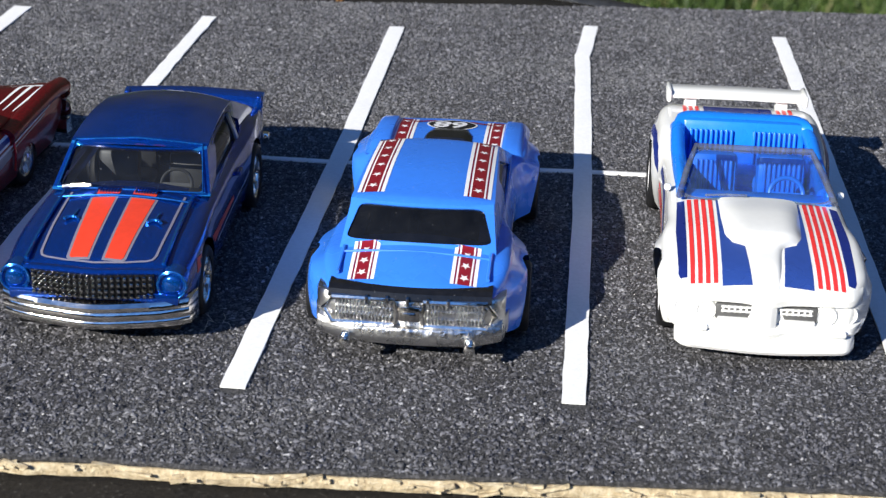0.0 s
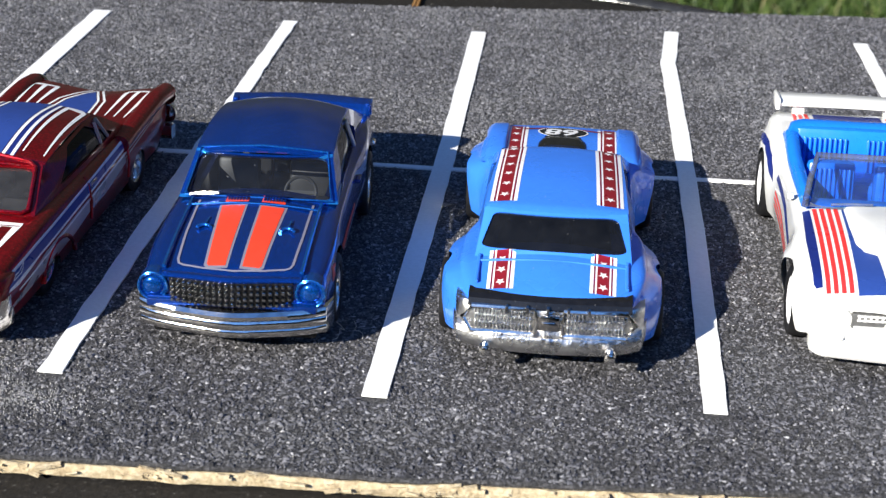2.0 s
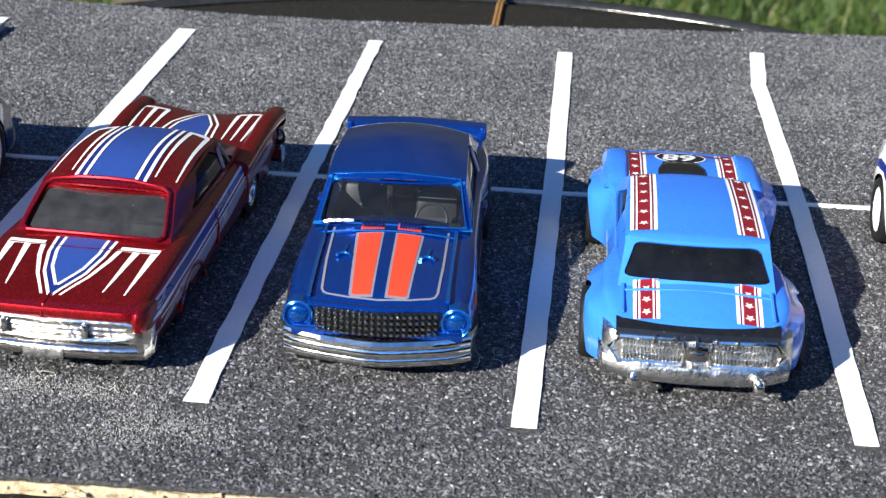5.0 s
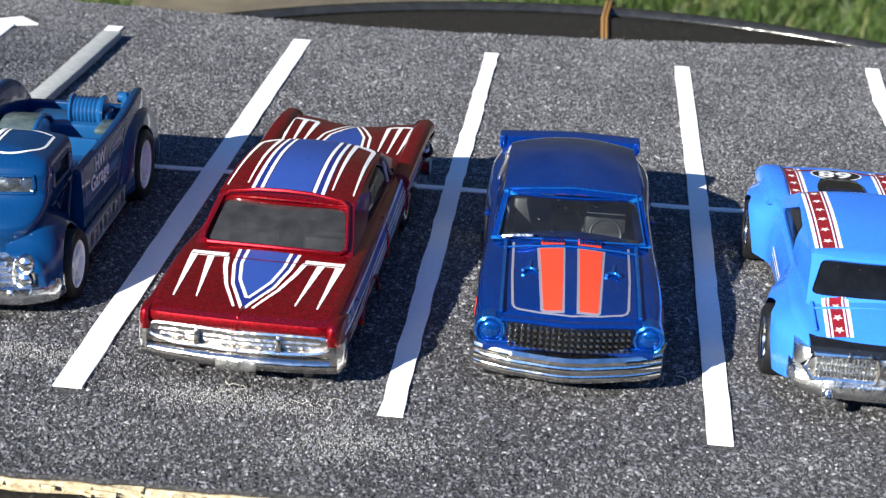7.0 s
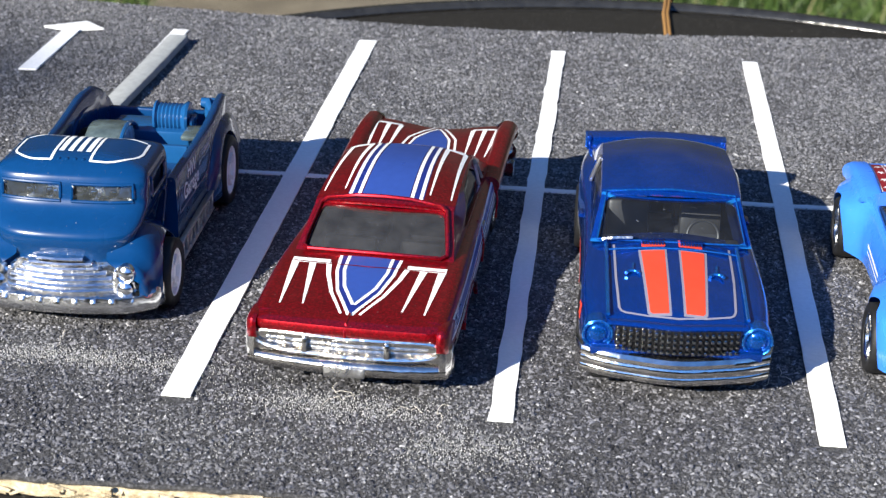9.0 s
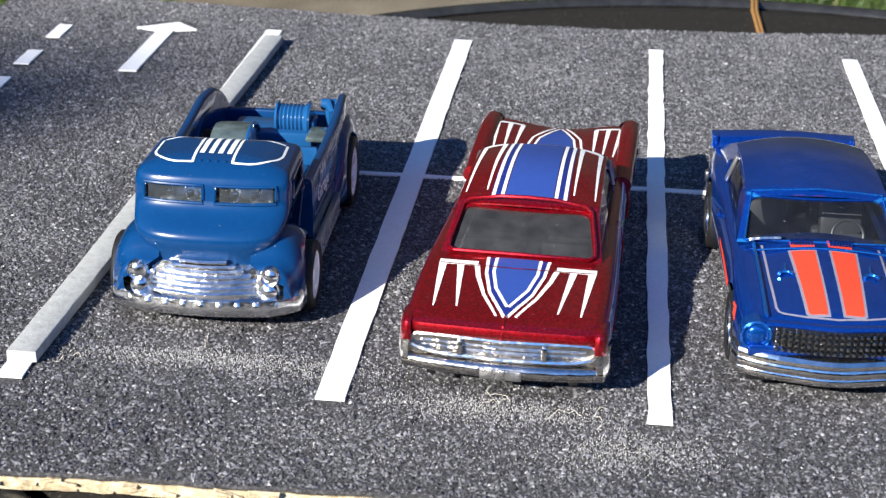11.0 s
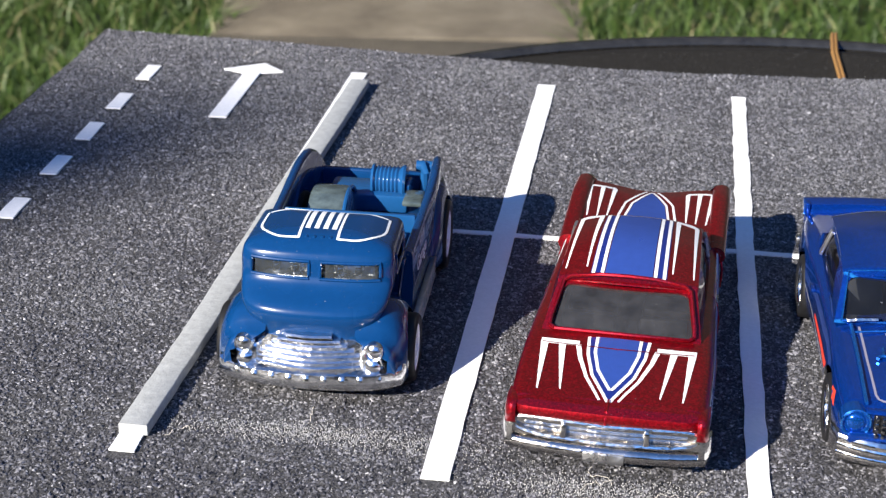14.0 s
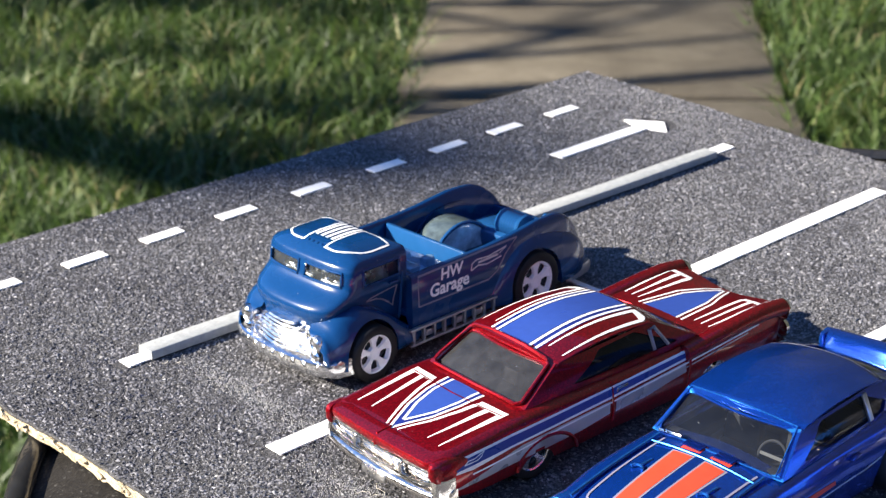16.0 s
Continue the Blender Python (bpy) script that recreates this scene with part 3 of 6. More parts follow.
def build_board():
    bd = thing("board", 0, 0, 0, 0, "fibreboard sheet faced with grey mineral felt, laid on the stool", "board")

    def sheet(z0, z1, grow, wav):
        nx, ny = 260, 40
        top, bot = [], []
        for i in range(nx + 1):
            x = BOARD_X[0] + (BOARD_X[1] - BOARD_X[0]) * i / nx
            ra, rb = [], []
            for j in range(ny + 1):
                f, k = front_edge(x) - grow, back_edge(x) + grow
                y = f + (k - f) * j / ny
                xx = x
                if i == 0:
                    xx = left_edge(y) - grow
                ra.append((xx, y, z1))
                rb.append((xx, y, z0))
            top.append(ra)
            bot.append(rb)
        bm = grid_mesh(top)
        ring = [r[0] for r in top] + top[-1][1:] + [r[-1] for r in reversed(top[:-1])] + list(reversed(top[0]))[1:-1]
        low = [r[0] for r in bot] + bot[-1][1:] + [r[-1] for r in reversed(bot[:-1])] + list(reversed(bot[0]))[1:-1]
        mid = []
        for a, b in zip(ring, low):
            m = Vector(a).lerp(Vector(b), 0.45)
            n = noise.noise((m.x * 0.5, m.y * 0.5, 9)) * wav
            d = Vector((0, -1, 0)) if m.y < 80 else Vector((0, 1, 0))
            mid.append(tuple(m + d * (0.25 + n)))
        side = grid_mesh([ring, mid, low], closed=True)
        bot_bm = grid_mesh(bot)
        return merged(bm, side, bot_bm)

    part("backing", sheet(-2.4, -0.75, 0.0, 0.6), M["edge"], bd, "pale torn fibreboard edge", angle=80)
    part("felt", sheet(-0.72, 0.0, -0.2, 0.25), M["felt"], bd, "grey gritty mineral felt", angle=60)
    # slivers of torn fibre along the front edge
    rng = random.Random(4)
    fb = bmesh.new()
    for _ in range(240):
        x = rng.uniform(-110, 258)
        y = front_edge(x)
        l, w = rng.uniform(1.0, 4.0), rng.uniform(0.25, 0.7)
        box(fb, (x, y - rng.uniform(0.1, 0.7), rng.uniform(-2.0, -0.6)), (l, w, rng.uniform(0.2, 0.5)), 0, (rng.uniform(-20, 20), rng.uniform(-14, 14), rng.uniform(-14, 14)))
    part("torn_fibre", fb, M["edge"], bd, "loose pale fibres", smooth=False)


TAPES = []          # outlines kept free of grit


def strip(name, pts, width, label, z=0.40, group="", ragged=0.08, seed=1):
    """A strip of paper tape along points, with slightly uneven edges."""
    rng = random.Random(seed)
    fine = []
    for a, b in zip(pts, pts[1:]):
        n = max(1, int(math.dist(a, b) / 4))
        fine += [(a[0] + (b[0] - a[0]) * k / n, a[1] + (b[1] - a[1]) * k / n) for k in range(n)]
    fine.append(pts[-1])
    rows_t, rows_b, low = [], [], []
    for i, p in enumerate(fine):
        d = (Vector(fine[min(i + 1, len(fine) - 1)]) - Vector(fine[max(0, i - 1)])).normalized()
        nx, ny = -d.y, d.x
        wl, wr = width / 2 + rng.uniform(-ragged, ragged), width / 2 + rng.uniform(-ragged, ragged)
        zz = z + rng.uniform(-0.03, 0.05)
        row = []
        for s, dz in ((wl, -0.28), (wl, 0), (wl * 0.33, 0.02), (-wr * 0.33, 0.02), (-wr, 0), (-wr, -0.28)):
            row.append((p[0] + nx * s, p[1] + ny * s, zz + dz))
        rows_t.append(row)
    for a, b in zip(fine, fine[1:]):
        TAPES.append((a, b, width / 2))
    ob = new(name, mesh_from(grid_mesh(rows_t, True), M["paper_tape"], True, 30))
    return tagged(ob, label, "marking", group)


def build_markings():
    bay = "parking bay lines"
    strip("bay_line", [(0.1, 0.3), (-0.2, 172.3)], 4.0, "white paper bay line on grey felt", group=bay, seed=1)
    strip("bay_line", [(43.8, 0.3), (43.1, 90), (43.0, 172.0)], 3.1, "white paper bay line with a crumpled stretch", group=bay, seed=2, ragged=0.16)
    strip("bay_line", [(87.0, 0.4), (86.7, 90), (85.4, 172.0)], 3.4, "white paper bay line on grey felt", group=bay, seed=3)
    strip("bay_line", [(131.1, 2.9), (130.2, 60), (129.3, 92), (127.4, 150), (127.0, 157), (127.3, 161), (128.2, 181)], 3.2, "white paper bay line with a kinked far end", group=bay, seed=4)
    strip("bay_line", [(175.2, 2), (174.6, 31), (173, 90), (169.9, 180.2)], 3.0, "white paper bay line on grey felt", group=bay, seed=5)
    strip("bay_line", [(-43.9, 0.2), (-43.6, 172.5)], 3.6, "white paper line under the grey kerb", group=bay, seed=6)
    strip("cross_line", [(-40, 85.4), (43, 85.6), (87, 85.2), (131, 88.2), (173, 89.5)], 1.5, "thin white paper line across the bays", z=0.30, seed=7)
    for k, y in enumerate((-4, 16.2, 35.3, 54.9, 76.1, 98.3, 118.3, 137.8, 158.4)):
        strip("lane_dash", [(-91.1, y), (-91.3, y + (10.2 if k > 4 else 9.6))], 3.3, "short white paper dash marking the lane", group="lane dashes", seed=20 + k)
    # direction arrow
    bm = bmesh.new()
    outline = [(-69.6, 137.0), (-65.8, 137.2), (-66.0, 168.2), (-61.0, 169.9), (-66.6, 175.2), (-75.0, 169.4), (-69.8, 167.6)]
    lo = [bm.verts.new((x, y, 0.06)) for x, y in outline]
    hi = [bm.verts.new((x, y, 0.42)) for x, y in outline]
    bm.faces.new(hi)
    for i in range(len(lo)):
        j = (i + 1) % len(lo)
        bm.faces.new((lo[i], lo[j], hi[j], hi[i]))
    TAPES.append(((-67.7, 137), (-67.9, 168), 1.9))
    TAPES.append(((-67.8, 170.6), (-67.0, 172.5), 5.0))
    tagged(new("lane_arrow", mesh_from(bm, M["paper_tape"], False)), "white paper arrow pointing up the lane", "marking")


def build_kerb():
    rng = random.Random(9)
    rows = []
    for i in range(41):
        v = i / 40
        y = 4.6 + (163.0 - 4.6) * v
        x = -43.6 + 1.85 * v + 0.15 * math.sin(v * 9)
        h = 2.05 + 0.05 * math.sin(v * 23)
        w = 2.1 + rng.uniform(-0.06, 0.06)
        e = 0.16
        rows.append([(x - w, y, 0.42), (x - w, y, h - e), (x - w + e * 0.4, y, h - e * 0.3), (x - w + e, y, h), (x + w - e, y, h), (x + w - e * 0.4, y, h - e * 0.3), (x + w, y, h - e), (x + w, y, 0.42)])
    kb = thing("kerb", 0, 0, 0, 0, "grey painted wooden strip glued down as a kerb", "kerb")
    part("strip", grid_mesh(rows, True), M["kerb"], kb, angle=60)
    TAPES.append(((-43.6, 4), (-41.8, 163), 1.9))


def build_grit():
    """Loose-looking mineral granules over the felt, left off the tapes."""
    rng = np.random.default_rng(7)
    n = 430000
    x = rng.uniform(-111.5, 235, n)
    y = rng.uniform(-24, 206, n)
    fx = np.linspace(-112, 262, 500)
    fe = np.array([front_edge(v) for v in fx])
    be = np.array([back_edge(v) for v in fx])
    keep = (y > np.interp(x, fx, fe) + 0.3) & (y < np.interp(x, fx, be) - 0.3)
    for a, b, w in TAPES:
        ax, ay = a
        dx, dy = b[0] - ax, b[1] - ay
        ll = dx * dx + dy * dy + 1e-9
        t = np.clip(((x - ax) * dx + (y - ay) * dy) / ll, 0, 1)
        keep &= np.hypot(x - ax - t * dx, y - ay - t * dy) > w + 0.1
    x, y = x[keep], y[keep]
    n = len(x)
    size = 0.14 + 0.20 * rng.random(n) ** 2.0
    h = np.minimum(0.40, size * rng.uniform(0.5, 1.5, n))
    ang = rng.uniform(0, 2 * np.pi, n)
    stretch = rng.uniform(0.9, 2.6, n)
    verts = np.zeros((n, 4, 3))
    for k in range(3):
        a = k * 2 * np.pi / 3 + rng.uniform(-0.5, 0.5, n)
        px, py = size * stretch * np.cos(a), size * np.sin(a)
        verts[:, k, 0] = x + px * np.cos(ang) - py * np.sin(ang)
        verts[:, k, 1] = y + px * np.sin(ang) + py * np.cos(ang)
        verts[:, k, 2] = rng.uniform(-0.08, 0.10, n)
    verts[:, 3, 0] = x + rng.uniform(-0.6, 0.6, n) * size
    verts[:, 3, 1] = y + rng.uniform(-0.6, 0.6, n) * size
    verts[:, 3, 2] = h
    verts *= MM
    base = np.arange(n)[:, None] * 4
    faces = np.concatenate([base + np.array([0, 1, 3]), base + np.array([1, 2, 3]), base + np.array([2, 0, 3])], axis=1).reshape(-1)
    me = bpy.data.meshes.new("grit")
    me.vertices.add(n * 4)
    me.vertices.foreach_set("co", verts.reshape(-1))
    me.loops.add(n * 9)
    me.loops.foreach_set("vertex_index", faces.astype(np.int32))
    me.polygons.add(n * 3)
    me.polygons.foreach_set("loop_start", np.arange(0, n * 9, 3, dtype=np.int32))
    me.update(calc_edges=True)
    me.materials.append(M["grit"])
    tagged(new("grit", me), "grey slate granules covering the felt", "grit", kind="stuff")


def build_dust():
    """Pale dust rubbed onto the grit in a few smears."""
    rng = np.random.default_rng(11)
    pts = []
    for cx, cy, sx, sy, n in ((-19, 9.5, 11, 1.8, 2400), (-2, 8.5, 6, 2.2, 500), (22, 1.0, 9.0, 2.2, 2200), (40, -8, 6, 3.0, 1300), (10, -9, 12, 4, 500), (8, 5, 10, 3, 200), (120, -4, 16, 2.0, 250), (-24, 30, 6, 12, 250), (-67, 185, 6, 3, 160), (95, 178, 40, 6, 500)):
        pts.append(np.stack([rng.normal(cx, sx, n), rng.normal(cy, sy, n)], 1))
    # single bright grains all over the felt
    pts.append(np.stack([rng.uniform(-108, 200, 1500), rng.uniform(-17, 186, 1500)], 1))
    p = np.concatenate(pts)
    n = len(p)
    r = rng.uniform(0.035, 0.085, n)
    r[-1500:] = 0.07 + 0.13 * rng.random(1500) ** 3
    verts = np.zeros((n, 4, 3))
    a = rng.uniform(0, 2 * np.pi, n)
    for k in range(3):
        verts[:, k, 0] = p[:, 0] + r * np.cos(a + k * 2.1) * rng.uniform(0.7, 1.3, n)
        verts[:, k, 1] = p[:, 1] + r * np.sin(a + k * 2.1)
        verts[:, k, 2] = rng.uniform(0.12, 0.34, n)
    verts[:, 3, :2] = p
    verts[:, 3, 2] = rng.uniform(0.36, 0.46, n)
    me = bpy.data.meshes.new("dust")
    i = (np.arange(n) * 4)[:, None]
    me.from_pydata((verts.reshape(-1, 3) * MM).tolist(), [], np.concatenate([i + np.array(q) for q in ((0, 1, 3), (1, 2, 3), (2, 0, 3))]).tolist())
    me.materials.append(M["dust"])
    tagged(new("dust", me), "pale dust smeared over the grey felt", "dust", kind="stuff")


def build_lint():
    """Single curly fibres caught on the grit."""
    rng = random.Random(5)
    for x, y, l, turn in ((79, 15.5, 6, 0.5), (83, 16.5, 5, 1.9), (-39.2, 5.2, 5, 0.9), (24, 3.0, 6, 2.2), (29, -1.0, 6, 0.2), (20, 1.0, 5, 1.1), (36, -3.5, 7, 2.6), (-73, 178, 6, 0.1), (-20, 12, 4, 1.4)):
        pts, a = [], turn
        p = Vector((x, y, 0.45))
        for k in range(9):
            pts.append(tuple(p))
            a += rng.uniform(-0.9, 0.9)
            p = p + Vector((math.cos(a), math.sin(a), 0)) * l / 8
            p.z = 0.42 + 0.9 * abs(math.sin(k * 0.8)) * rng.uniform(0.3, 1)
        tagged(new("lint", mesh_from(tube(pts, 0.035, 5), M["fibre"])), "single pale curly fibre on the felt", "lint", "stray fibres")


M["dust"] = plain("pale dust", (0.40, 0.40, 0.39), 0.9, bumped=0)
build_ground()
build_stool()
build_string()
build_board()
build_markings()
build_kerb()
build_grit()
build_dust()
build_lint()


# ---- shared pieces of the model cars ----
def cut_deck(bm, half, ya, yb, zmin):
    """Opens the shell under the cabin."""
    gone = [f for f in bm.faces if abs(f.calc_center_median().x) < half and ya < f.calc_center_median().y < yb and f.calc_center_median().z > zmin and f.normal.z ** 2 > 0.2]
    bmesh.ops.delete(bm, geom=gone, context="FACES")


def mirrored(hole):
    return [(1 - u, v) for u, v in hole]


def cabin(car, paint, glass, yA, yA1, yB1, yB, wbA, wbB, wrA, wrB, zbA, zbB, zrA, zrB, crown, near, far, side, bulge=0.5, side_bulge=0.5, glass_side=None, glass_far=None, crown_y=0.3, bow=1.0, base_bow=0.7, power=2.6, drop=0.0, near_name="windscreen", far_name="rear_window"):
    """Roof, window surrounds and panes between the belt line and the roof. Returns the skins for laying prints on."""
    nl, nr, fl, fr = (-wbA, yA, zbA), (wbA, yA, zbA), (-wbB, yB, zbB), (wbB, yB, zbB)
    NL, NR, FL, FR = (-wrA, yA1, zrA), (wrA, yA1, zrA), (-wrB, yB1, zrB), (wrB, yB1, zrB)
    skins = [roof_mesh(yA1, yB1, wrA, wrB, zrA, zrB, crown, bow=bow, crown_y=crown_y, over=0.15, power=power, drop=drop)]
    copies = [skins[0].copy()]
    part("roof", skins[0], paint, car, angle=55)
    for quad, hole, b, bw, nm in (((nl, nr, NR, NL), near, bulge, (base_bow, bow), near_name), ((fr, fl, FL, FR), far, bulge, (base_bow, bow), far_name),
                                  ((nr, fr, FR, NR), side, side_bulge, (0, 0), "side_window"), ((fl, nl, NL, FL), mirrored(side), side_bulge, (0, 0), "side_window")):
        fb, pb = window_panel(quad, hole, b, bow=bw)
        copies.append(fb.copy())
        fr_ob = part(nm, fb, paint, car, angle=55)
        part("pane", pb, (glass_side or glass) if nm == "side_window" else (glass_far or glass) if nm == far_name else glass, fr_ob)
    return merged(*copies)


def prints(car, name, tree, groups, mat, label="", axis="z", lift=0.09, cell=1.0):
    """One printed piece for each group of outlines."""
    for g in groups:
        part(name, print_mesh(tree, g, axis, lift, cell), M[mat], car, label)


def undertray(car, half, ya, yb, z0=1.9, z1=4.6, mat="black"):
    part("chassis", boxes([((0, (ya + yb) / 2, (z0 + z1) / 2), (half * 2, yb - ya, z1 - z0))], 0.5), M[mat], car)


def seats(car, mat, rows, z0, half, wheel_at=None):
    """Bench and bucket seats on a floor, with a steering wheel."""
    for y, w, h in rows:
        for sx in (-1, 1):
            bm = boxes([((sx * half * 0.5, y, z0 + h * 0.5), (w, 2.2, h), (-12, 0, 0)), ((sx * half * 0.5, y - 3.4, z0 + 1.2), (w, 6, 2.2))], 0.7)
            part("seat", bm, M[mat], car)
    if wheel_at:
        x, y, z = wheel_at
        bm = lathe([(0.25 * math.cos(a), 2.3 + 0.25 * math.sin(a)) for a in np.linspace(0, 2 * math.pi, 9)], "y", 24)
        box(bm, (0, 0, 0), (4.4, 0.3, 0.5))
        box(bm, (0, 1.4, 0), (0.5, 2.6, 0.5))
        bmesh.ops.rotate(bm, matrix=Matrix.Rotation(radians(-25), 3, "X"), verts=bm.verts[:])
        bmesh.ops.translate(bm, vec=(x, y, z), verts=bm.verts[:])
        part("steering_wheel", bm, M[mat], car)


def bowed_bar(points, section, seg=24):
    """A bar swept along a smooth line in x with a cross-section of (out, z) points; out is towards -y."""
    rows = []
    xs = np.linspace(points[0][0], points[-1][0], seg + 1)
    for x in xs:
        y, dz = spline([(p[0], p[1]) for p in points], x), spline([(p[0], p[2]) for p in points], x)
        k = spline([(p[0], p[3]) for p in points], x)
        rows.append([(x, y - o * k, z * 1.0 + dz) for o, z in section])
    return grid_mesh(rows, True, True)


def star(cx, cy, r, turn=0.0):
    return [(cx + (r if k % 2 == 0 else r * 0.42) * math.sin(turn + k * math.pi / 5), cy + (r if k % 2 == 0 else r * 0.42) * math.cos(turn + k * math.pi / 5)) for k in range(10)]


def text_mesh(body, size, tree, axis, at, turn=0.0, flip=False, lift=0.07, slant=0.0, narrow=1.0):
    """Lettering in the built-in face, laid on a skin."""
    cu = bpy.data.curves.new("lettering", "FONT")
    cu.body, cu.size, cu.align_x, cu.align_y, cu.resolution_u, cu.offset, cu.shear = body, size, "CENTER", "CENTER", 4, 0.028 * size, 0.12
    tmp = new("lettering_tmp", cu)
    bpy.context.view_layer.update()
    me = bpy.data.meshes.new_from_object(tmp.evaluated_get(bpy.context.evaluated_depsgraph_get()))
    bpy.data.objects.remove(tmp)
    bm = bmesh.new()
    bm.from_mesh(me)
    bpy.data.meshes.remove(me)
    c, s = math.cos(turn), math.sin(turn)
    for v in bm.verts:
        u, w = v.co.x * narrow * (-1 if flip else 1), v.co.y
        w += slant * u
        p, q = at[0] + u * c - w * s, at[1] + u * s + w * c
        if axis == "z":
            o, d = Vector((p, q, 100)), Vector((0, 0, -1))
        else:
            o, d = Vector((100 if axis == "+x" else -100, p, q)), Vector((-1 if axis == "+x" else 1, 0, 0))
        hit, nrm, _, _ = tree.ray_cast(o, d)
        if hit is None:
            hit = tree.find_nearest(Vector((o.x * 0.13, o.y, o.z)) if axis != "z" else Vector((p, q, 12)))[0]
        v.co = hit - d * lift
    return bm


# ---- metallic blue coupe with orange bonnet stripes ----
def build_blue_coupe():
    car = thing("blue_coupe", 66.6, 4.0, 0.34, 2.5, "metallic blue toy coupe with two orange bonnet stripes", "toy car", "parked model cars")
    paint = M["mav_paint"]
    b = Body([(5.6, 12.4), (7.5, 13.2), (16, 13.7), (30, 13.3), (44, 13.2), (58, 13.7), (68, 13.1), (76, 11.7)],
             [(5.6, 11.0), (8, 11.6), (16, 12.7), (27, 13.3), (45, 13.4), (60, 13.8), (70, 12.6), (76, 11.8)],
             [(5.6, 11.5), (8, 12.2), (16, 13.5), (27, 14.4), (45, 14.4), (60, 14.4), (70, 13.0), (76, 12.0)],
             sill=[(5.6, 5.5), (9, 3.0), (72, 3.0), (76, 5.0)], tuck=1.5, inset=1.5, arches=[(17.5, 5.0, 6.0), (58, 5.2, 6.2)], crown=0.8, round_=1.5)
    bm = b.mesh()
    tree_copy = bm.copy()
    cut_deck(bm, 9.6, 30, 56, 11)
    part("body", bm, paint, car, "metallic blue lacquered shell", angle=50)
    roof = cabin(car, paint, M["smoke_glass"], 27.6, 34.0, 56.0, 70.0, 11.6, 10.7, 10.0, 9.4, 13.5, 12.9, 18.8, 18.6, 1.6,
                 [(0.035, 0.05), (0.965, 0.05), (0.955, 0.95), (0.045, 0.95)], [(0.12, 0.25), (0.88, 0.25), (0.85, 0.9), (0.15, 0.9)],
                 [(0.11, 0.14), (0.66, 0.16), (0.76, 0.45), (0.70, 0.92), (0.21, 0.92)], crown_y=0.9, glass_far=M["dark_glass"], glass_side=M["side_glass"], bow=1.5, power=2.1)
    tree = surface_of(tree_copy, roof)
    tree_copy.free()
    roof.free()
    undertray(car, 11.2, 7, 74)
    part("interior", boxes([((0, 44, 5.2), (21, 32, 1.2)), ((0, 29.5, 11.5), (20, 2.6, 4.2))], 0.5), M["interior"], car, "grey moulded interior")
    seats(car, "interior", [(43, 6.4, 8.6), (54, 7.0, 8.0)], 5.6, 11, (5.2, 34.4, 12.4))
    part("mirror", boxes([((0, 36.5, 17.6), (5.5, 0.5, 1.0))], 0.2), M["interior"], car)
    # bonnet stripes
    orange, edge = [], []
    for s in (-1, 1):
        edge.append([(s * 0.80, 6.9), (s * 3.6, 6.8), (s * 4.05, 7.3), (s * 4.85, 23.9), (s * 0.85, 23.9)])
        orange.append([(s * 1.15, 7.35), (s * 3.4, 7.25), (s * 3.68, 7.65), (s * 4.45, 23.6), (s * 1.15, 23.6)])
    part("stripe_border", print_mesh(tree, edge, lift=0.05), M["grey_deco"], car, "grey outline of the stripes")
    part("stripe", print_mesh(tree, [orange[0]], lift=0.10), M["orange_deco"], car, "orange bonnet stripe")
    part("stripe", print_mesh(tree, [orange[1]], lift=0.10), M["orange_deco"], car, "orange bonnet stripe")
    part("stripe", print_mesh(tree, [[(-4.3, 24.9), (-0.95, 24.9), (-0.95, 27.2), (-4.3, 27.2)], [(4.3, 24.9), (4.3, 27.2), (0.95, 27.2), (0.95, 24.9)]], lift=0.05), M["orange_deco"], car, "orange print across the cowl")
    outline = []
    for s in (-1, 1):
        outline += stroke([(s * 8.2, 26.3), (s * 8.1, 16), (s * 7.8, 8.8), (s * 7.5, 7.9), (s * 6.9, 7.5), (s * 4.0, 6.75), (0, 6.3)], 0.34)
    part("pinstripe", print_mesh(tree, outline, lift=0.11), M["grey_deco"], car, "thin grey bonnet outline")
    # raised lines of the bonnet and its scoops
    ridge = []
    for s in (-1, 1):
        ridge.append(tube([(s * 9.3, y, spline([(6, 11.9), (16, 13.15), (27, 13.9)], y)) for y in np.linspace(6.5, 26.5, 12)], 0.28, 6))
    ridge.append(tube([(x, 24.3 + 0.0 * x, 14.35 - 0.0075 * x * x) for x in np.linspace(-9.6, 9.6, 14)], 0.15, 6))
    part("bonnet_ridge", merged(*ridge), M["mav_edge"], car)
    part("screen_surround", tube([(-10.6, 27.2, 14.1), (0, 26.5, 14.4), (10.6, 27.2, 14.1), (9.3, 34.0, 19.0), (0, 33.0, 20.0), (-9.3, 34.0, 19.0), (-10.6, 27.2, 14.1)], 0.17, 8), M["mav_edge"], car, "bright blue windscreen surround")
    for s in (-1, 1):
        nostril = [(s * 5.8 + 0.95 * math.cos(a), 16.6 + 0.85 * math.sin(a), 13.55 + 0.08 * math.sin(a)) for a in np.linspace(0.1, math.pi - 0.1, 9)]
        part("bonnet_scoop", merged(tube(nostril, 0.24, 8), tube([(s * 5.8 - 0.8, 16.9, 13.5), (s * 5.8, 17.7, 13.55), (s * 5.8 + 0.2, 20.0, 13.6)], 0.22, 6)), M["mav_edge"], car, "raised bonnet nostril")
    slats = bmesh.new()
    for s in (-1, 1):
        for k in range(8):
            box(slats, (s * (1.3 + k * 0.42), 26.2, 14.55), (0.2, 1.9, 0.35), 0.06)
    part("cowl_vent", slats, paint, car)
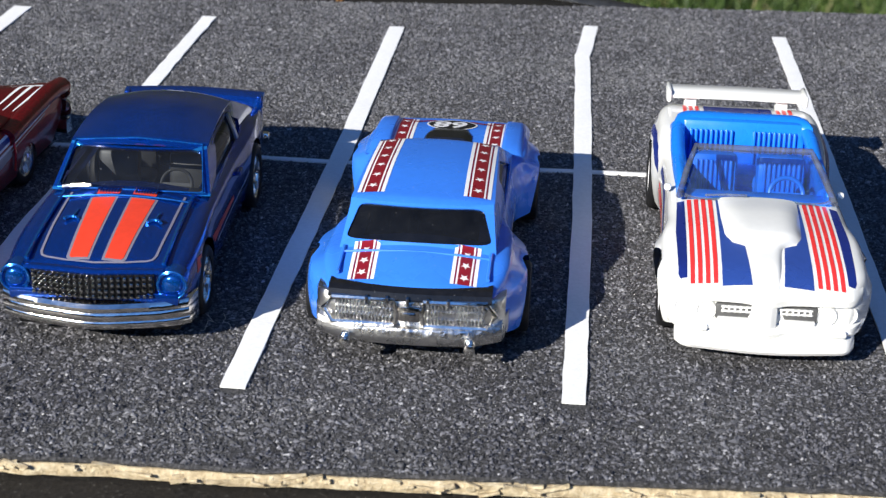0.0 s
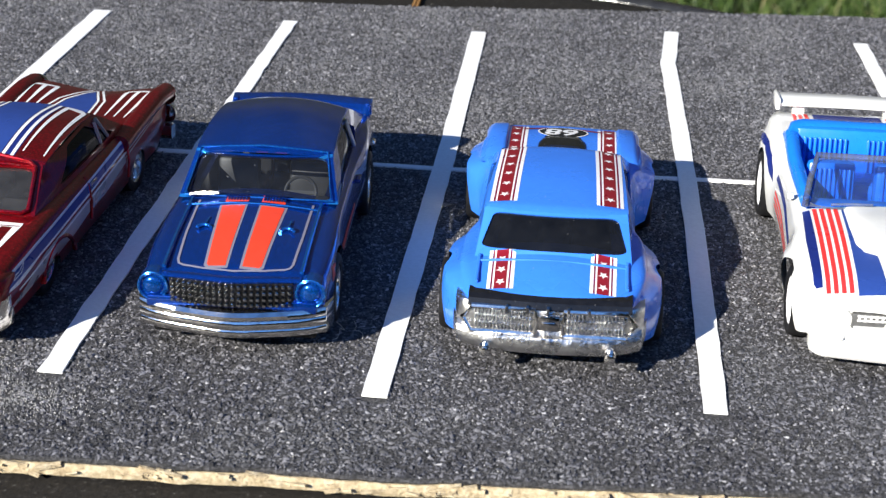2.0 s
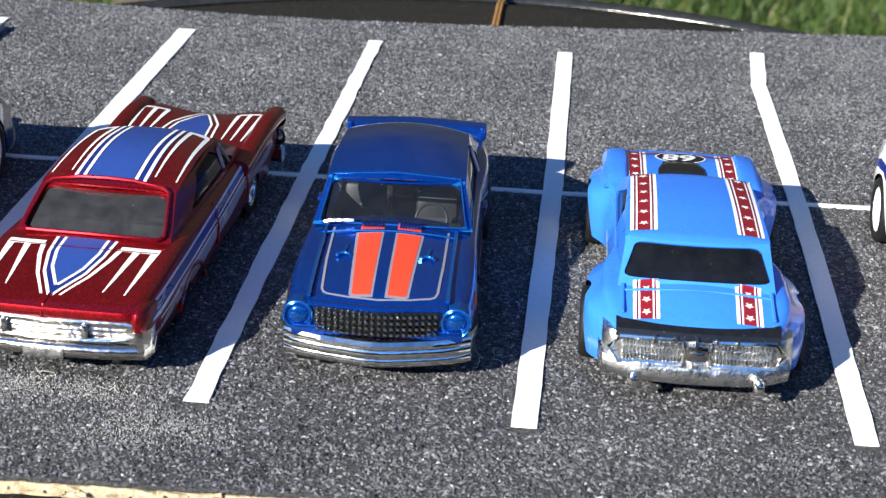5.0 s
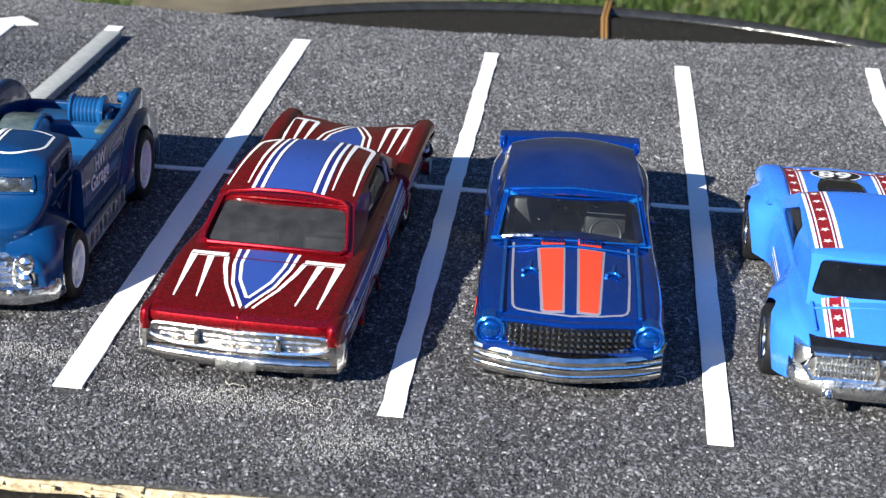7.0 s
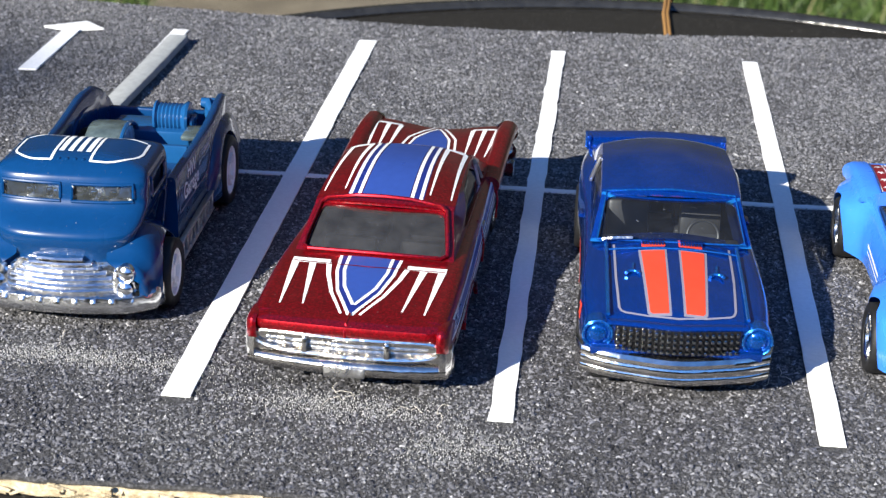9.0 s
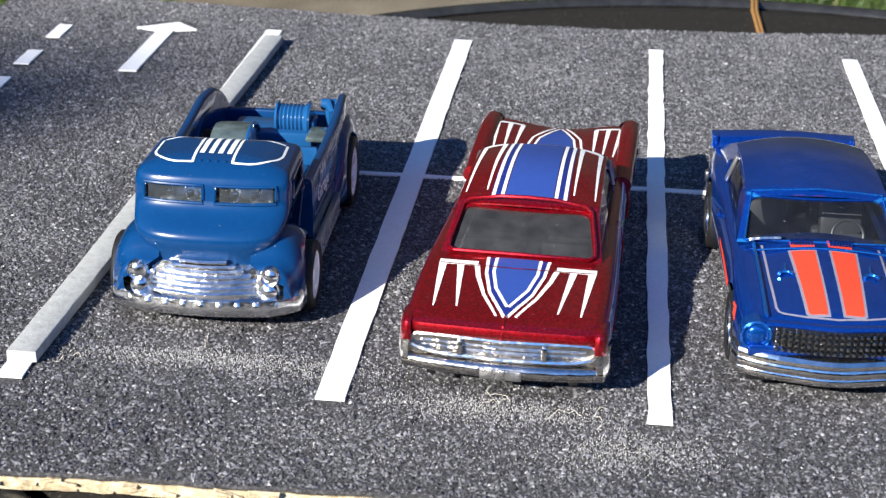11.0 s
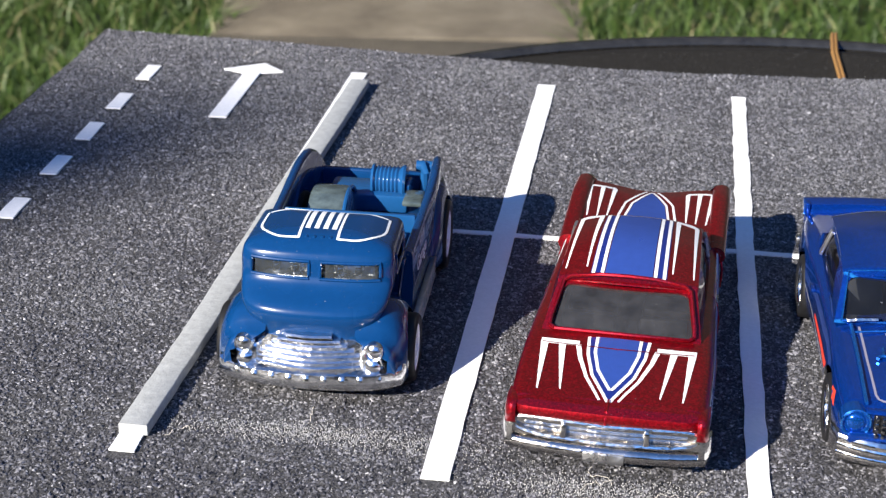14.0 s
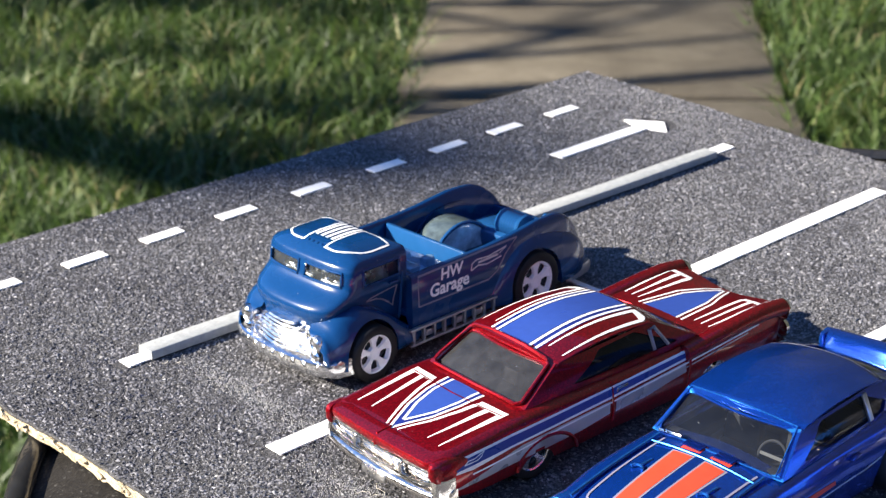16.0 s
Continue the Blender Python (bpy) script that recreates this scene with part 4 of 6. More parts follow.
    wiper = tube([(-9.8, 27.2, 14.1), (-8, 26.9, 14.5), (-5.5, 26.8, 14.7)], 0.35, 6)
    part("wiper", wiper, M["chrome_dull"], car)
    # nose: grille, lamps and bumper
    part("grille_backing", bowed_bar([(-8.3, 5.5, 0, 1), (0, 4.5, 0, 1), (8.3, 5.5, 0, 1)], [(-1.2, 7.5), (0.3, 7.5), (0.5, 11.0), (-1.2, 11.0)], 16), M["black"], car)
    bars = bmesh.new()
    for i in range(20):
        for j in range(4):
            x = -7.9 + 15.8 * i / 19
            box(bars, (x, 4.9 - 1.0 * (1 - (x / 8) ** 2), 8.0 + 0.86 * j), (0.52, 0.8, 0.54), 0.16)
    part("grille", bars, M["black_chrome"], car, "blackened chrome egg-crate grille")
    for s in (-1, 1):
        lx = s * 10.6
        lamp = lathe([(6.5, 2.1), (4.6, 2.1), (4.1, 2.0), (3.95, 1.75), (4.3, 1.6), (4.4, 1.4), (4.15, 1.25), (3.95, 0.9), (3.85, 0)], "y", 28, (lx, 1.2, 9.5))
        part("headlight", lamp, M["mav_lamp"], car, "round blue-painted headlight")
        ring = [(lx + 1.95 * math.cos(a), 5.25, 9.5 + 1.95 * math.sin(a)) for a in np.linspace(0, 2 * math.pi, 25)]
        part("lamp_ring", tube(ring, 0.16, 6), M["mav_edge"], car, "bright blue lamp ring")
    part("nose_panel", merged(boxes([((0, 5.9, 7.4), (23, 2.0, 1.8))], 0.4), bowed_bar([(-9.4, 5.7, 10.9, 1), (-5, 4.9, 11.1, 1), (0, 4.1, 11.2, 1), (5, 4.9, 11.1, 1), (9.4, 5.7, 10.9, 1)], [(0.3, -0.1), (0.5, 0.2), (0.2, 0.45), (-0.5, 0.5), (-1.6, 0.2), (-2.6, -0.2)], 24)), paint, car)
    sec = [(0, 3.1), (0.7, 3.2), (1.0, 3.7), (1.0, 4.1), (0.85, 4.35), (1.25, 4.6), (1.42, 5.1), (1.38, 5.5), (1.2, 5.8), (1.58, 6.1), (1.6, 6.6), (1.2, 7.1), (0, 7.3)]
    part("bumper", bowed_bar([(-13.3, 9.4, 0.3, 0.55), (-12.6, 7.2, 0.25, 0.9), (-6, 5.3, 0, 1), (0, 4.5, -0.1, 1), (6, 5.3, 0, 1), (12.6, 7.2, 0.25, 0.9), (13.3, 9.4, 0.3, 0.55)], sec, 40), M["mirror_chrome"], car, "bright chrome front bumper")
    # tail
    part("spoiler", merged(bowed_bar([(-11.8, 73.6, 0, 1), (0, 74.4, 0.2, 1), (11.8, 73.6, 0, 1)], [(1.3, 12.0), (1.1, 13.6), (-0.6, 14.1), (-1.6, 13.9), (-1.5, 13.4), (-0.6, 12.0)]),
                           boxes([((-11.2, 73.6, 12.8), (0.9, 3.2, 2.4)), ((11.2, 73.6, 12.8), (0.9, 3.2, 2.4))], 0.3)), paint, car, "metallic blue ducktail spoiler")
    part("tail_panel", boxes([((0, 75.6, 8.4), (22.4, 1.6, 5.6))], 0.5), paint, car)
    part("rear_bumper", boxes([((0, 76.6, 5.2), (24.4, 1.8, 2.0))], 0.5), M["chrome"], car)
    for s in (-1, 1):
        ax = "+x" if s > 0 else "-x"
        part("side_print", print_mesh(tree, [[(11, 8.8), (26, 8.2), (40, 8.3), (40, 9.0), (26, 9.4), (12, 10.6)]], ax), M["orange_deco"], car, "orange side flash")
        part("side_pinstripe", print_mesh(tree, stroke([(26, 7.4), (48, 7.6), (66, 10.6), (74, 11)], 0.3), ax), M["silver_deco"], car)
        part("door_handle", boxes([((s * 12.7, 45, 10.9), (0.7, 2.6, 0.6))], 0.15), paint, car)
        part("window_pillar", boxes([((s * 10.6, 50.6, 16.3), (0.5, 1.0, 4.6), (8, s * -18, 0))], 0.15), M["zinc"], car, "pale window divider")
        wheel(car, s * 10.9, 17.5, 5.0, 5.0, 4.2, "chrome")
        wheel(car, s * 11.0, 58, 5.2, 5.2, 4.4, "chrome")


# ---- metalflake red hardtop with striped roof and boot ----
def build_red_hardtop():
    car = thing("red_hardtop", 22.4, -1.0, 0.34, -2.5, "metalflake red toy hardtop with white and blue scallops", "toy car", "parked model cars")
    paint = M["red_paint"]
    b = Body([(6.2, 13.7), (7.5, 14.2), (16, 14.4), (40, 13.9), (60, 13.4), (78, 13.0), (84, 12.7), (85, 12.5)],
             [(6.2, 10.4), (7.2, 10.9), (12, 11.4), (24, 12.2), (42, 11.9), (60, 11.8), (70, 12.2), (80, 12.6), (85, 12.0)],
             [(6.2, 10.2), (7.2, 10.7), (12, 11.4), (23, 12.7), (45, 12.8), (62, 12.6), (70, 12.2), (80, 11.6), (85, 10.8)],
             sill=[(6.2, 6.0), (9, 3.4), (16, 2.8), (80, 2.8), (85, 4.5)], tuck=1.4, inset=1.3, arches=[(26.0, 1.6, 3.9), (67.5, 3.0, 4.0)], crown=0.7, round_=1.4)
    bm = b.mesh()
    tree_copy = bm.copy()
    cut_deck(bm, 9.6, 25, 60, 10.5)
    part("body", bm, paint, car, "sparkling red lacquered shell", angle=50)
    roof = cabin(car, paint, M["red_glass"], 23.8, 32.4, 54.8, 65.5, 11.6, 11.2, 10.1, 9.5, 11.7, 11.9, 17.0, 17.4, 1.5,
                 [(0.05, 0.12), (0.95, 0.12), (0.935, 0.95), (0.065, 0.95)], [(0.06, 0.06), (0.94, 0.06), (0.93, 0.92), (0.07, 0.92)],
                 [(0.24, 0.20), (0.91, 0.16), (0.78, 0.93), (0.42, 0.90)], bow=1.2, near_name="rear_window", far_name="windscreen", crown_y=0.8, glass_side=M["dark_glass"])
    tree = surface_of(tree_copy, roof)
    tree_copy.free()
    roof.free()
    undertray(car, 11.4, 8, 83)
    part("interior", boxes([((0, 46, 5.0), (22, 38, 1.2)), ((0, 62, 10), (21, 3.0, 3.6))], 0.5), M["dark_interior"], car, "dark moulded interior")
    seats(car, "dark_interior", [(36, 8.0, 4.5), (50, 8.0, 8.0)], 5.6, 11.5, (-5.5, 59.0, 11.0))
    # raised frame of the rear window
    rim = [(-9.6, 24.2, 12.75), (0, 23.7, 13.0), (9.6, 24.2, 12.75), (10.4, 24.9, 13.0), (10.3, 26.0, 13.8), (9.3, 31.6, 17.0), (8.4, 31.9, 17.6), (4, 31.5, 18.5), (0, 31.3, 18.7), (-4, 31.5, 18.5), (-8.4, 31.9, 17.6), (-9.3, 31.6, 17.0), (-10.3, 26.0, 13.8), (-10.4, 24.9, 13.0), (-9.6, 24.2, 12.75)]
    part("window_surround", tube(rim, 0.30, 8), paint, car)
    # boot scallops
    combs, lines = [], []
    for s in (-1, 1):
        combs.append([[(s * 5.5, 21.2), (s * 11.0, 21.8), (s * 11.0, 20.4), (s * 5.5, 19.9)], [(s * 9.9, 20.6), (s * 11.0, 20.6), (s * 10.0, 8.6), (s * 9.8, 8.6)],
                      [(s * 7.4, 20.2), (s * 8.4, 20.2), (s * 6.9, 9.0), (s * 6.7, 9.0)]] + stroke([(s * 5.6, 20.2), (s * 5.0, 17), (s * 3.6, 12.5), (s * 1.3, 7.6)], 0.75, 0.35))
        lines.append(stroke([(s * 4.3, 22.6), (s * 4.0, 18), (s * 2.9, 13.2), (s * 0.15, 7.3)], 0.45))
        lines.append(stroke([(s * 3.1, 22.6), (s * 3.05, 18.5), (s * 2.2, 14.4), (s * 0.1, 9.9)], 0.45))
    blue = [[(-2.9, 22.7), (2.9, 22.7), (2.85, 18.5), (2.0, 14.4), (0, 10.4), (-2.0, 14.4), (-2.85, 18.5)]]
    grey = [[(-4.2, 22.6), (-3.9, 18), (-2.8, 13.2), (0, 7.4), (2.8, 13.2), (3.9, 18), (4.2, 22.6), (2.9, 22.6), (2.85, 18.5), (2.0, 14.4), (0, 10.2), (-2.0, 14.4), (-2.85, 18.5), (-2.9, 22.6)]]
    part("boot_shade", print_mesh(tree, grey, lift=0.04), M["navy_deco"], car, "dark grey-blue boot border")
    part("boot_panel", print_mesh(tree, blue, lift=0.06), M["blue_deco"], car, "blue boot shield")
    prints(car, "boot_scallop", tree, combs, "white_deco", "white comb-shaped boot scallop")
    prints(car, "boot_line", tree, lines, "white_deco", "white boot line")
    # roof: blue band, white lines and scallops
    part("roof_shade", print_mesh(tree, both([[(3.6, 33.0), (5.6, 33.0), (5.2, 54.2), (3.3, 54.2)]]), lift=0.04), M["navy_deco"], car)
    part("roof_band", print_mesh(tree, [[(-3.5, 32.6), (3.5, 32.6), (3.2, 54.6), (-3.2, 54.6)]], lift=0.06), M["blue_deco"], car, "blue roof band")
    for s in (-1, 1):
        prints(car, "roof_line", tree, [stroke([(s * 3.9, 32.4), (s * 3.6, 54.6)], 0.5), stroke([(s * 5.2, 32.4), (s * 4.8, 54.6)], 0.5)], "white_deco", "white roof line")
        prints(car, "roof_scallop", tree, [stroke([(s * 6.3, 34.5), (s * 6.2, 44), (s * 6.0, 54.0)], 0.2, 0.75) + stroke([(s * 9.4, 34.5), (s * 9.1, 44), (s * 8.9, 53.2)], 0.2, 0.7)
                                           + [[(s * 5.7, 54.6), (s * 5.7, 53.6), (s * 8.6, 52.6), (s * 9.2, 52.4), (s * 9.0, 53.6), (s * 8.2, 54.4)]]], "white_deco", "white roof scallop")
    # bonnet
    part("bonnet_panel", print_mesh(tree, [[(-3.6, 67), (3.6, 67), (2.6, 76), (0, 83.2), (-2.6, 76)]], lift=0.06), M["blue_deco"], car, "blue bonnet shield")
    for s in (-1, 1):
        prints(car, "bonnet_line", tree, [stroke([(s * 3.9, 67), (s * 2.9, 76), (s * 0.1, 83.8)], 0.4), stroke([(s * 5.0, 67), (s * 4.0, 76), (s * 0.9, 84.2)], 0.4)], "white_deco", "white bonnet line")
        comb = [[(s * 6.2, 82.4), (s * 10.8, 81.8), (s * 10.8, 80.8), (s * 6.2, 81.4)]]
        for x0, x1 in ((6.3, 6.6), (8.4, 8.2), (10.6, 9.9)):
            comb += stroke([(s * x1, 68.5), (s * x0, 81.6)], 0.2, 0.8)
        prints(car, "bonnet_scallop", tree, [comb], "white_deco", "white bonnet scallop")
    # bulge along the bonnet and fender blades
    bul = []
    for y in np.linspace(66.5, 84.6, 14):
        k = spline([(66.5, 0.2), (72, 1.0), (82, 1.3), (84.6, 0.9)], y)
        bul.append([(x, y, spline([(66, 12.4), (80, 11.6), (85, 10.8)], y) - 0.25 + k * math.cos(math.pi / 2 * x / 3.4)) for x in np.linspace(-3.4, 3.4, 9)])
    for s in (-1, 1):
        rows = []
        for y in np.linspace(60, 85.6, 18):
            zt = spline([(60, 12.1), (70, 13.0), (80, 13.5), (85.6, 13.0)], y)
            rows.append([(s * (11.9 + 1.7 * math.cos(a)), y, zt - 1.5 + 1.5 * math.sin(a)) for a in np.linspace(0, 2 * math.pi, 13)[:-1]])
        part("fender_blade", grid_mesh(rows, True, True), paint, car)
        cap = lathe([(85.4, 2.0), (86.2, 1.9), (86.6, 1.2), (86.4, 0.9), (86.4, 0)], "y", 20, (s * 11.6, 0, 10.9))
        cap2 = lathe([(85.4, 1.9), (86.2, 1.8), (86.6, 1.1), (86.4, 0)], "y", 20, (s * 11.6, 0, 7.4))
        part("headlight", merged(cap, cap2), M["chrome"], car, "stacked chrome headlights")
    part("front_bumper", bowed_bar([(-13.2, 83.5, 0, 1), (0, 86.0, 0, 1), (13.2, 83.5, 0, 1)], [(-2.2, 3.4), (-2.4, 5.0), (-2.0, 5.8), (0, 5.8), (0, 3.4)]), M["chrome"], car)
    # tail: red lip between two fins, framed chrome tail panel and bumper
    part("boot_lip", bowed_bar([(-12.4, 6.2, -0.1, 1), (-11.0, 5.5, 0, 1), (0, 5.0, 0.1, 1), (11.0, 5.5, 0, 1), (12.4, 6.2, -0.1, 1)], [(-0.2, 8.8), (0.5, 8.85), (0.85, 9.2), (0.95, 9.8), (0.75, 10.35), (0.1, 10.65), (-2.0, 10.9), (-2.0, 8.8)], 40), paint, car)
    part("boot_crease", tube([(0, 4.25, 9.0), (0, 4.1, 9.9), (0, 4.7, 10.7), (0, 7.5, 11.0)], 0.2, 6), paint, car)
    for s in (-1, 1):
        part("fin_end", bowed_bar([(s * 12.2, 5.1, -0.1, 1), (s * 12.7, 4.9, 0, 1), (s * 13.3, 5.2, -0.15, 1), (s * 13.75, 6.0, -0.6, 1)], [(-5.0, 7.5), (0.1, 7.6), (0.5, 8.4), (0.5, 9.8), (0.2, 10.4), (-0.6, 10.7), (-2.5, 10.75), (-5.0, 10.4)], 10), paint, car)
    part("tail_panel", bowed_bar([(-13.2, 5.9, 0, 1), (0, 5.3, 0, 1), (13.2, 5.9, 0, 1)], [(-1.9, 4.4), (0.0, 4.5), (0.1, 8.9), (-1.9, 8.9)], 30), M["chrome_dull"], car, "grey chrome tail panel")
    loop = []
    for k in range(49):
        a = 2 * math.pi * k / 48
        x = 12.5 * math.copysign(abs(math.cos(a)) ** 0.3, math.cos(a))
        loop.append((x, 4.7 + 0.0055 * x * x, 7.2 + 1.35 * math.copysign(abs(math.sin(a)) ** 0.75, math.sin(a)) + 0.0022 * x * x))
    part("tail_frame", tube(loop, 0.40, 8), M["chrome"], car, "chrome frame round the tail lights")
    for z in (6.5, 7.2, 7.9):
        part("tail_trim", bowed_bar([(-11.0, 5.55, 0.15, 1), (0, 5.0, 0, 1), (11.0, 5.55, 0.15, 1)], [(-0.5, z), (0.0, z), (0.06, z + 0.2), (-0.5, z + 0.24)], 24), M["chrome"], car, "thin chrome tail trim bar")
    for s in (-1, 1):
        part("tail_light", boxes([((s * 5.6, 4.75, 7.2), (0.8, 0.7, 2.2))], 0.25), M["chrome"], car, "chromed tail light bezel")
        part("tail_corner", bowed_bar([(s * 12.6, 5.3, 0, 1), (s * 13.5, 5.6, 0, 1), (s * 14.1, 6.8, 0, 1)], [(-1.6, 4.6), (0.3, 4.7), (0.5, 6.0), (0.2, 7.7), (-1.6, 7.7)], 8), M["chrome"], car, "chrome corner of the tail")
    sec = [(-1.2, 3.2), (0.4, 3.3), (0.9, 3.8), (1.0, 4.5), (0.7, 5.1), (-0.2, 5.5), (-1.2, 5.5)]
    part("rear_bumper", bowed_bar([(-14.2, 7.9, 0.3, 0.7), (-13.6, 6.2, 0.1, 1), (-5, 5.0, 0, 1), (0, 4.8, 0, 1), (5, 5.0, 0, 1), (13.6, 6.2, 0.1, 1), (14.2, 7.9, 0.3, 0.7)], sec, 40), M["chrome_dull"], car, "dull chrome rear bumper")
    part("plate", boxes([((0, 3.8, 4.1), (5.6, 0.5, 1.5))], 0.2), M["cast_metal"], car, "blank grey metal plate")
    part("tow_bar", boxes([((-9.5, 6.8, 3.0), (1.2, 3, 0.8)), ((9.5, 6.8, 3.0), (1.2, 3, 0.8))], 0.2), M["black"], car)
    # seam across the foot of the rear window shelf
    part("boot_seam", print_mesh(tree, stroke([(-10.8, 20.7), (-5, 19.9), (0, 19.6), (5, 19.9), (10.8, 20.7)], 0.24), lift=0.13), paint, car)
    # sides
    for s in (-1, 1):
        ax = "+x" if s > 0 else "-x"
        band = [(8.9, 8.1), (8.8, 9.5), (20, 10.15), (42, 10.55), (60, 10.9), (81, 11.55), (80.6, 11.2), (60, 10.1), (42, 9.35), (20, 8.75), (12, 8.25)]
        rim = [(8.3, 7.7), (8.2, 9.9), (20, 10.55), (42, 10.9), (60, 11.25), (82, 11.9), (81.4, 10.85), (60, 9.7), (42, 8.95), (20, 8.35), (12, 7.5)]
        part("side_border", print_mesh(tree, [rim], ax, lift=0.04), M["white_deco"], car, "white outline of the side flash")
        part("side_band", print_mesh(tree, [band], ax, lift=0.08), M["blue_deco"], car, "blue side flash")
        part("side_line", print_mesh(tree, stroke([(12, 6.7), (30, 7.9), (42, 8.3), (60, 9.1), (79, 10.3)], 0.3), ax, lift=0.05), M["white_deco"], car)
        part("side_line", print_mesh(tree, stroke([(43, 7.6), (60, 8.4), (76, 9.6)], 0.22), ax, lift=0.05), M["silver_deco"], car)
        part("side_panel_print", print_mesh(tree, [[(9, 4.6), (19, 5.3), (21, 7.2), (25, 8.15), (30, 8.2), (33.5, 7.2), (35, 5.6), (41.6, 6.4), (41.6, 8.6), (30, 8.3), (22, 8.0), (18, 7.3), (15, 6.3), (9, 5.0)], [(43.0, 6.3), (43.0, 8.6), (60, 9.4), (60, 7.6), (56, 7.2), (50, 6.4)]], ax, lift=0.03), M["silver_deco"], car, "silver print along the sill")
        part("badge", print_mesh(tree, stroke([(10.4, 8.7), (11.2, 9.2), (12.4, 9.2), (14.4, 9.8), (13.8, 9.2), (13.0, 8.8), (10.4, 8.7)], 0.16), ax, lift=0.11), M["white_deco"], car, "small white flame-shaped badge")
        part("door_handle", boxes([((s * 12.95, 44.6, 10.2), (0.5, 2.6, 0.5)), ((s * 12.95, 43.4, 9.8), (0.5, 0.6, 0.8))], 0.2), M["chrome_dull"], car)
        part("door_seam", tube([(s * 12.3, 42.4, 11.6), (s * 13.0, 42.3, 10.3), (s * 13.45, 42.2, 8), (s * 13.3, 42.2, 5)], 0.22, 6), paint, car)
        part("door_seam", tube([(s * 12.1, 61, 11.6), (s * 12.8, 61, 10.3), (s * 13.25, 60.6, 8), (s * 13.1, 60.4, 5)], 0.22, 6), paint, car)
        part("vent_window", tube([(s * 10.9, 57.4, 12.9), (s * 10.1, 54.6, 16.6), (s * 10.2, 53.4, 16.5), (s * 10.9, 54.2, 12.9)], 0.35, 6), M["zinc"], car, "pale quarter-light frame")
        wheel(car, s * 10.7, 26.0, 4.8, 4.8, 3.4, "chrome")
        arch = [(s * 13.55, 27.6 - 6.4 * math.cos(a), 3.0 + 4.6 * math.sin(a)) for a in np.linspace(0.1, math.pi - 0.1, 15)]
        part("wheel_arch_lip", tube(arch, 0.35, 7), paint, car)
        wheel(car, s * 10.5, 67.5, 4.8, 4.8, 3.4, "chrome")


# ---- light blue racing coupe, parked nose away ----
def build_racing_coupe():
    car = thing("racing_coupe", 108.9, 5.0, 0.34, 1.0, "light blue toy racing coupe with red starred stripes", "toy car", "parked model cars")
    paint = M["sky_paint"]
    b = Body([(5.0, 11.2), (6.5, 12.0), (10, 12.5), (30, 12.2), (44, 12.2), (58, 12.6), (68, 12.2), (72.5, 11.4), (73.5, 11.0)],
             [(5.0, 10.8), (6.5, 11.2), (15, 12.6), (30, 12.4), (45, 12.2), (58, 12.4), (66, 12.3), (73.5, 11.2)],
             [(5.0, 11.2), (6.5, 11.8), (15, 13.6), (30, 13.4), (46, 13.2), (56, 12.4), (66, 12.1), (73.5, 11.4)],
             sill=[(5.0, 7.0), (9.5, 3.6), (14, 3.0), (69, 3.0), (73.5, 5.0)], tuck=1.0, inset=1.6, arches=[(18.5, 5.0, 5.7), (60, 4.9, 5.5)], flare=[(18.6, 9.2, 3.3), (60.5, 8.0, 3.2)], crown=0.75, round_=1.2, n=90)
    bm = b.mesh()
    tree_copy = bm.copy()
    cut_deck(bm, 8.2, 18, 50, 11)
    part("body", bm, paint, car, "light blue enamelled shell with flared arches", angle=50)
    roof = cabin(car, paint, M["dark_glass"], 14.0, 20.0, 45.0, 55.5, 10.7, 10.8, 9.8, 8.9, 12.45, 12.2, 17.7, 17.3, 0.8,
                 [(0.02, 0.22), (0.98, 0.22), (0.93, 0.93), (0.07, 0.93)], [(0.06, 0.06), (0.94, 0.06), (0.93, 0.92), (0.07, 0.92)],
                 [(0.42, 0.12), (0.88, 0.12), (0.77, 0.90), (0.47, 0.86)], bow=1.2, glass_side=M["dark_glass"], crown_y=0.4, near_name="rear_window", far_name="windscreen")
    tree = surface_of(tree_copy, roof)
    tree_copy.free()
    roof.free()
    undertray(car, 10.8, 9.5, 71, 2.4)
    part("interior", boxes([((0, 35, 5.2), (19, 34, 1.2))], 0.4), M["black"], car)
    seats(car, "dark_interior", [(28, 6, 8), (42, 6, 9)], 5.8, 10.5)
    # starred stripes over boot, roof and bonnet
    for ya, yb, n, tw in ((6.6, 14.6, 3, 0.84), (21.4, 46.0, 6, 0.90), (57.0, 72.0, 4, 0.90)):
        for s in (-1, 1):
            xc = s * spline([(6, 6.8), (14.6, 6.85), (22, 7.4), (46, 7.0), (57, 7.6), (72, 7.6)], ya)
            xd = s * spline([(6, 6.8), (14.6, 6.85), (22, 7.4), (46, 7.0), (57, 7.6), (72, 7.6)], yb)
            q = lambda a, c: [(xc + a * tw, ya), (xc + c * tw, ya), (xd + c * tw, yb), (xd + a * tw, yb)]
            part("stripe_edge", print_mesh(tree, [q(-2.1, -1.55), q(1.55, 2.1), q(-1.25, -0.98), q(0.98, 1.25)], lift=0.05), M["white_deco"], car, "white stripe borders")
            part("stripe_pinline", print_mesh(tree, [q(-1.50, -1.30), q(1.30, 1.50)], lift=0.05), M["red_deco"], car)
            part("stripe", print_mesh(tree, [q(-0.98, 0.98)], lift=0.07), M["red_deco"], car, "dark red stripe with white stars")
            step = (yb - ya) / (n + 0.2)
            for k in range(n):
                st = star(xc + (xd - xc) * (step * (k + 0.5) / (yb - ya)), ya + step * (k + 0.55), 0.85 * tw, math.pi)
                part("star", print_mesh(tree, [st], lift=0.12, cell=2.0), M["white_deco"], car, "white printed star")
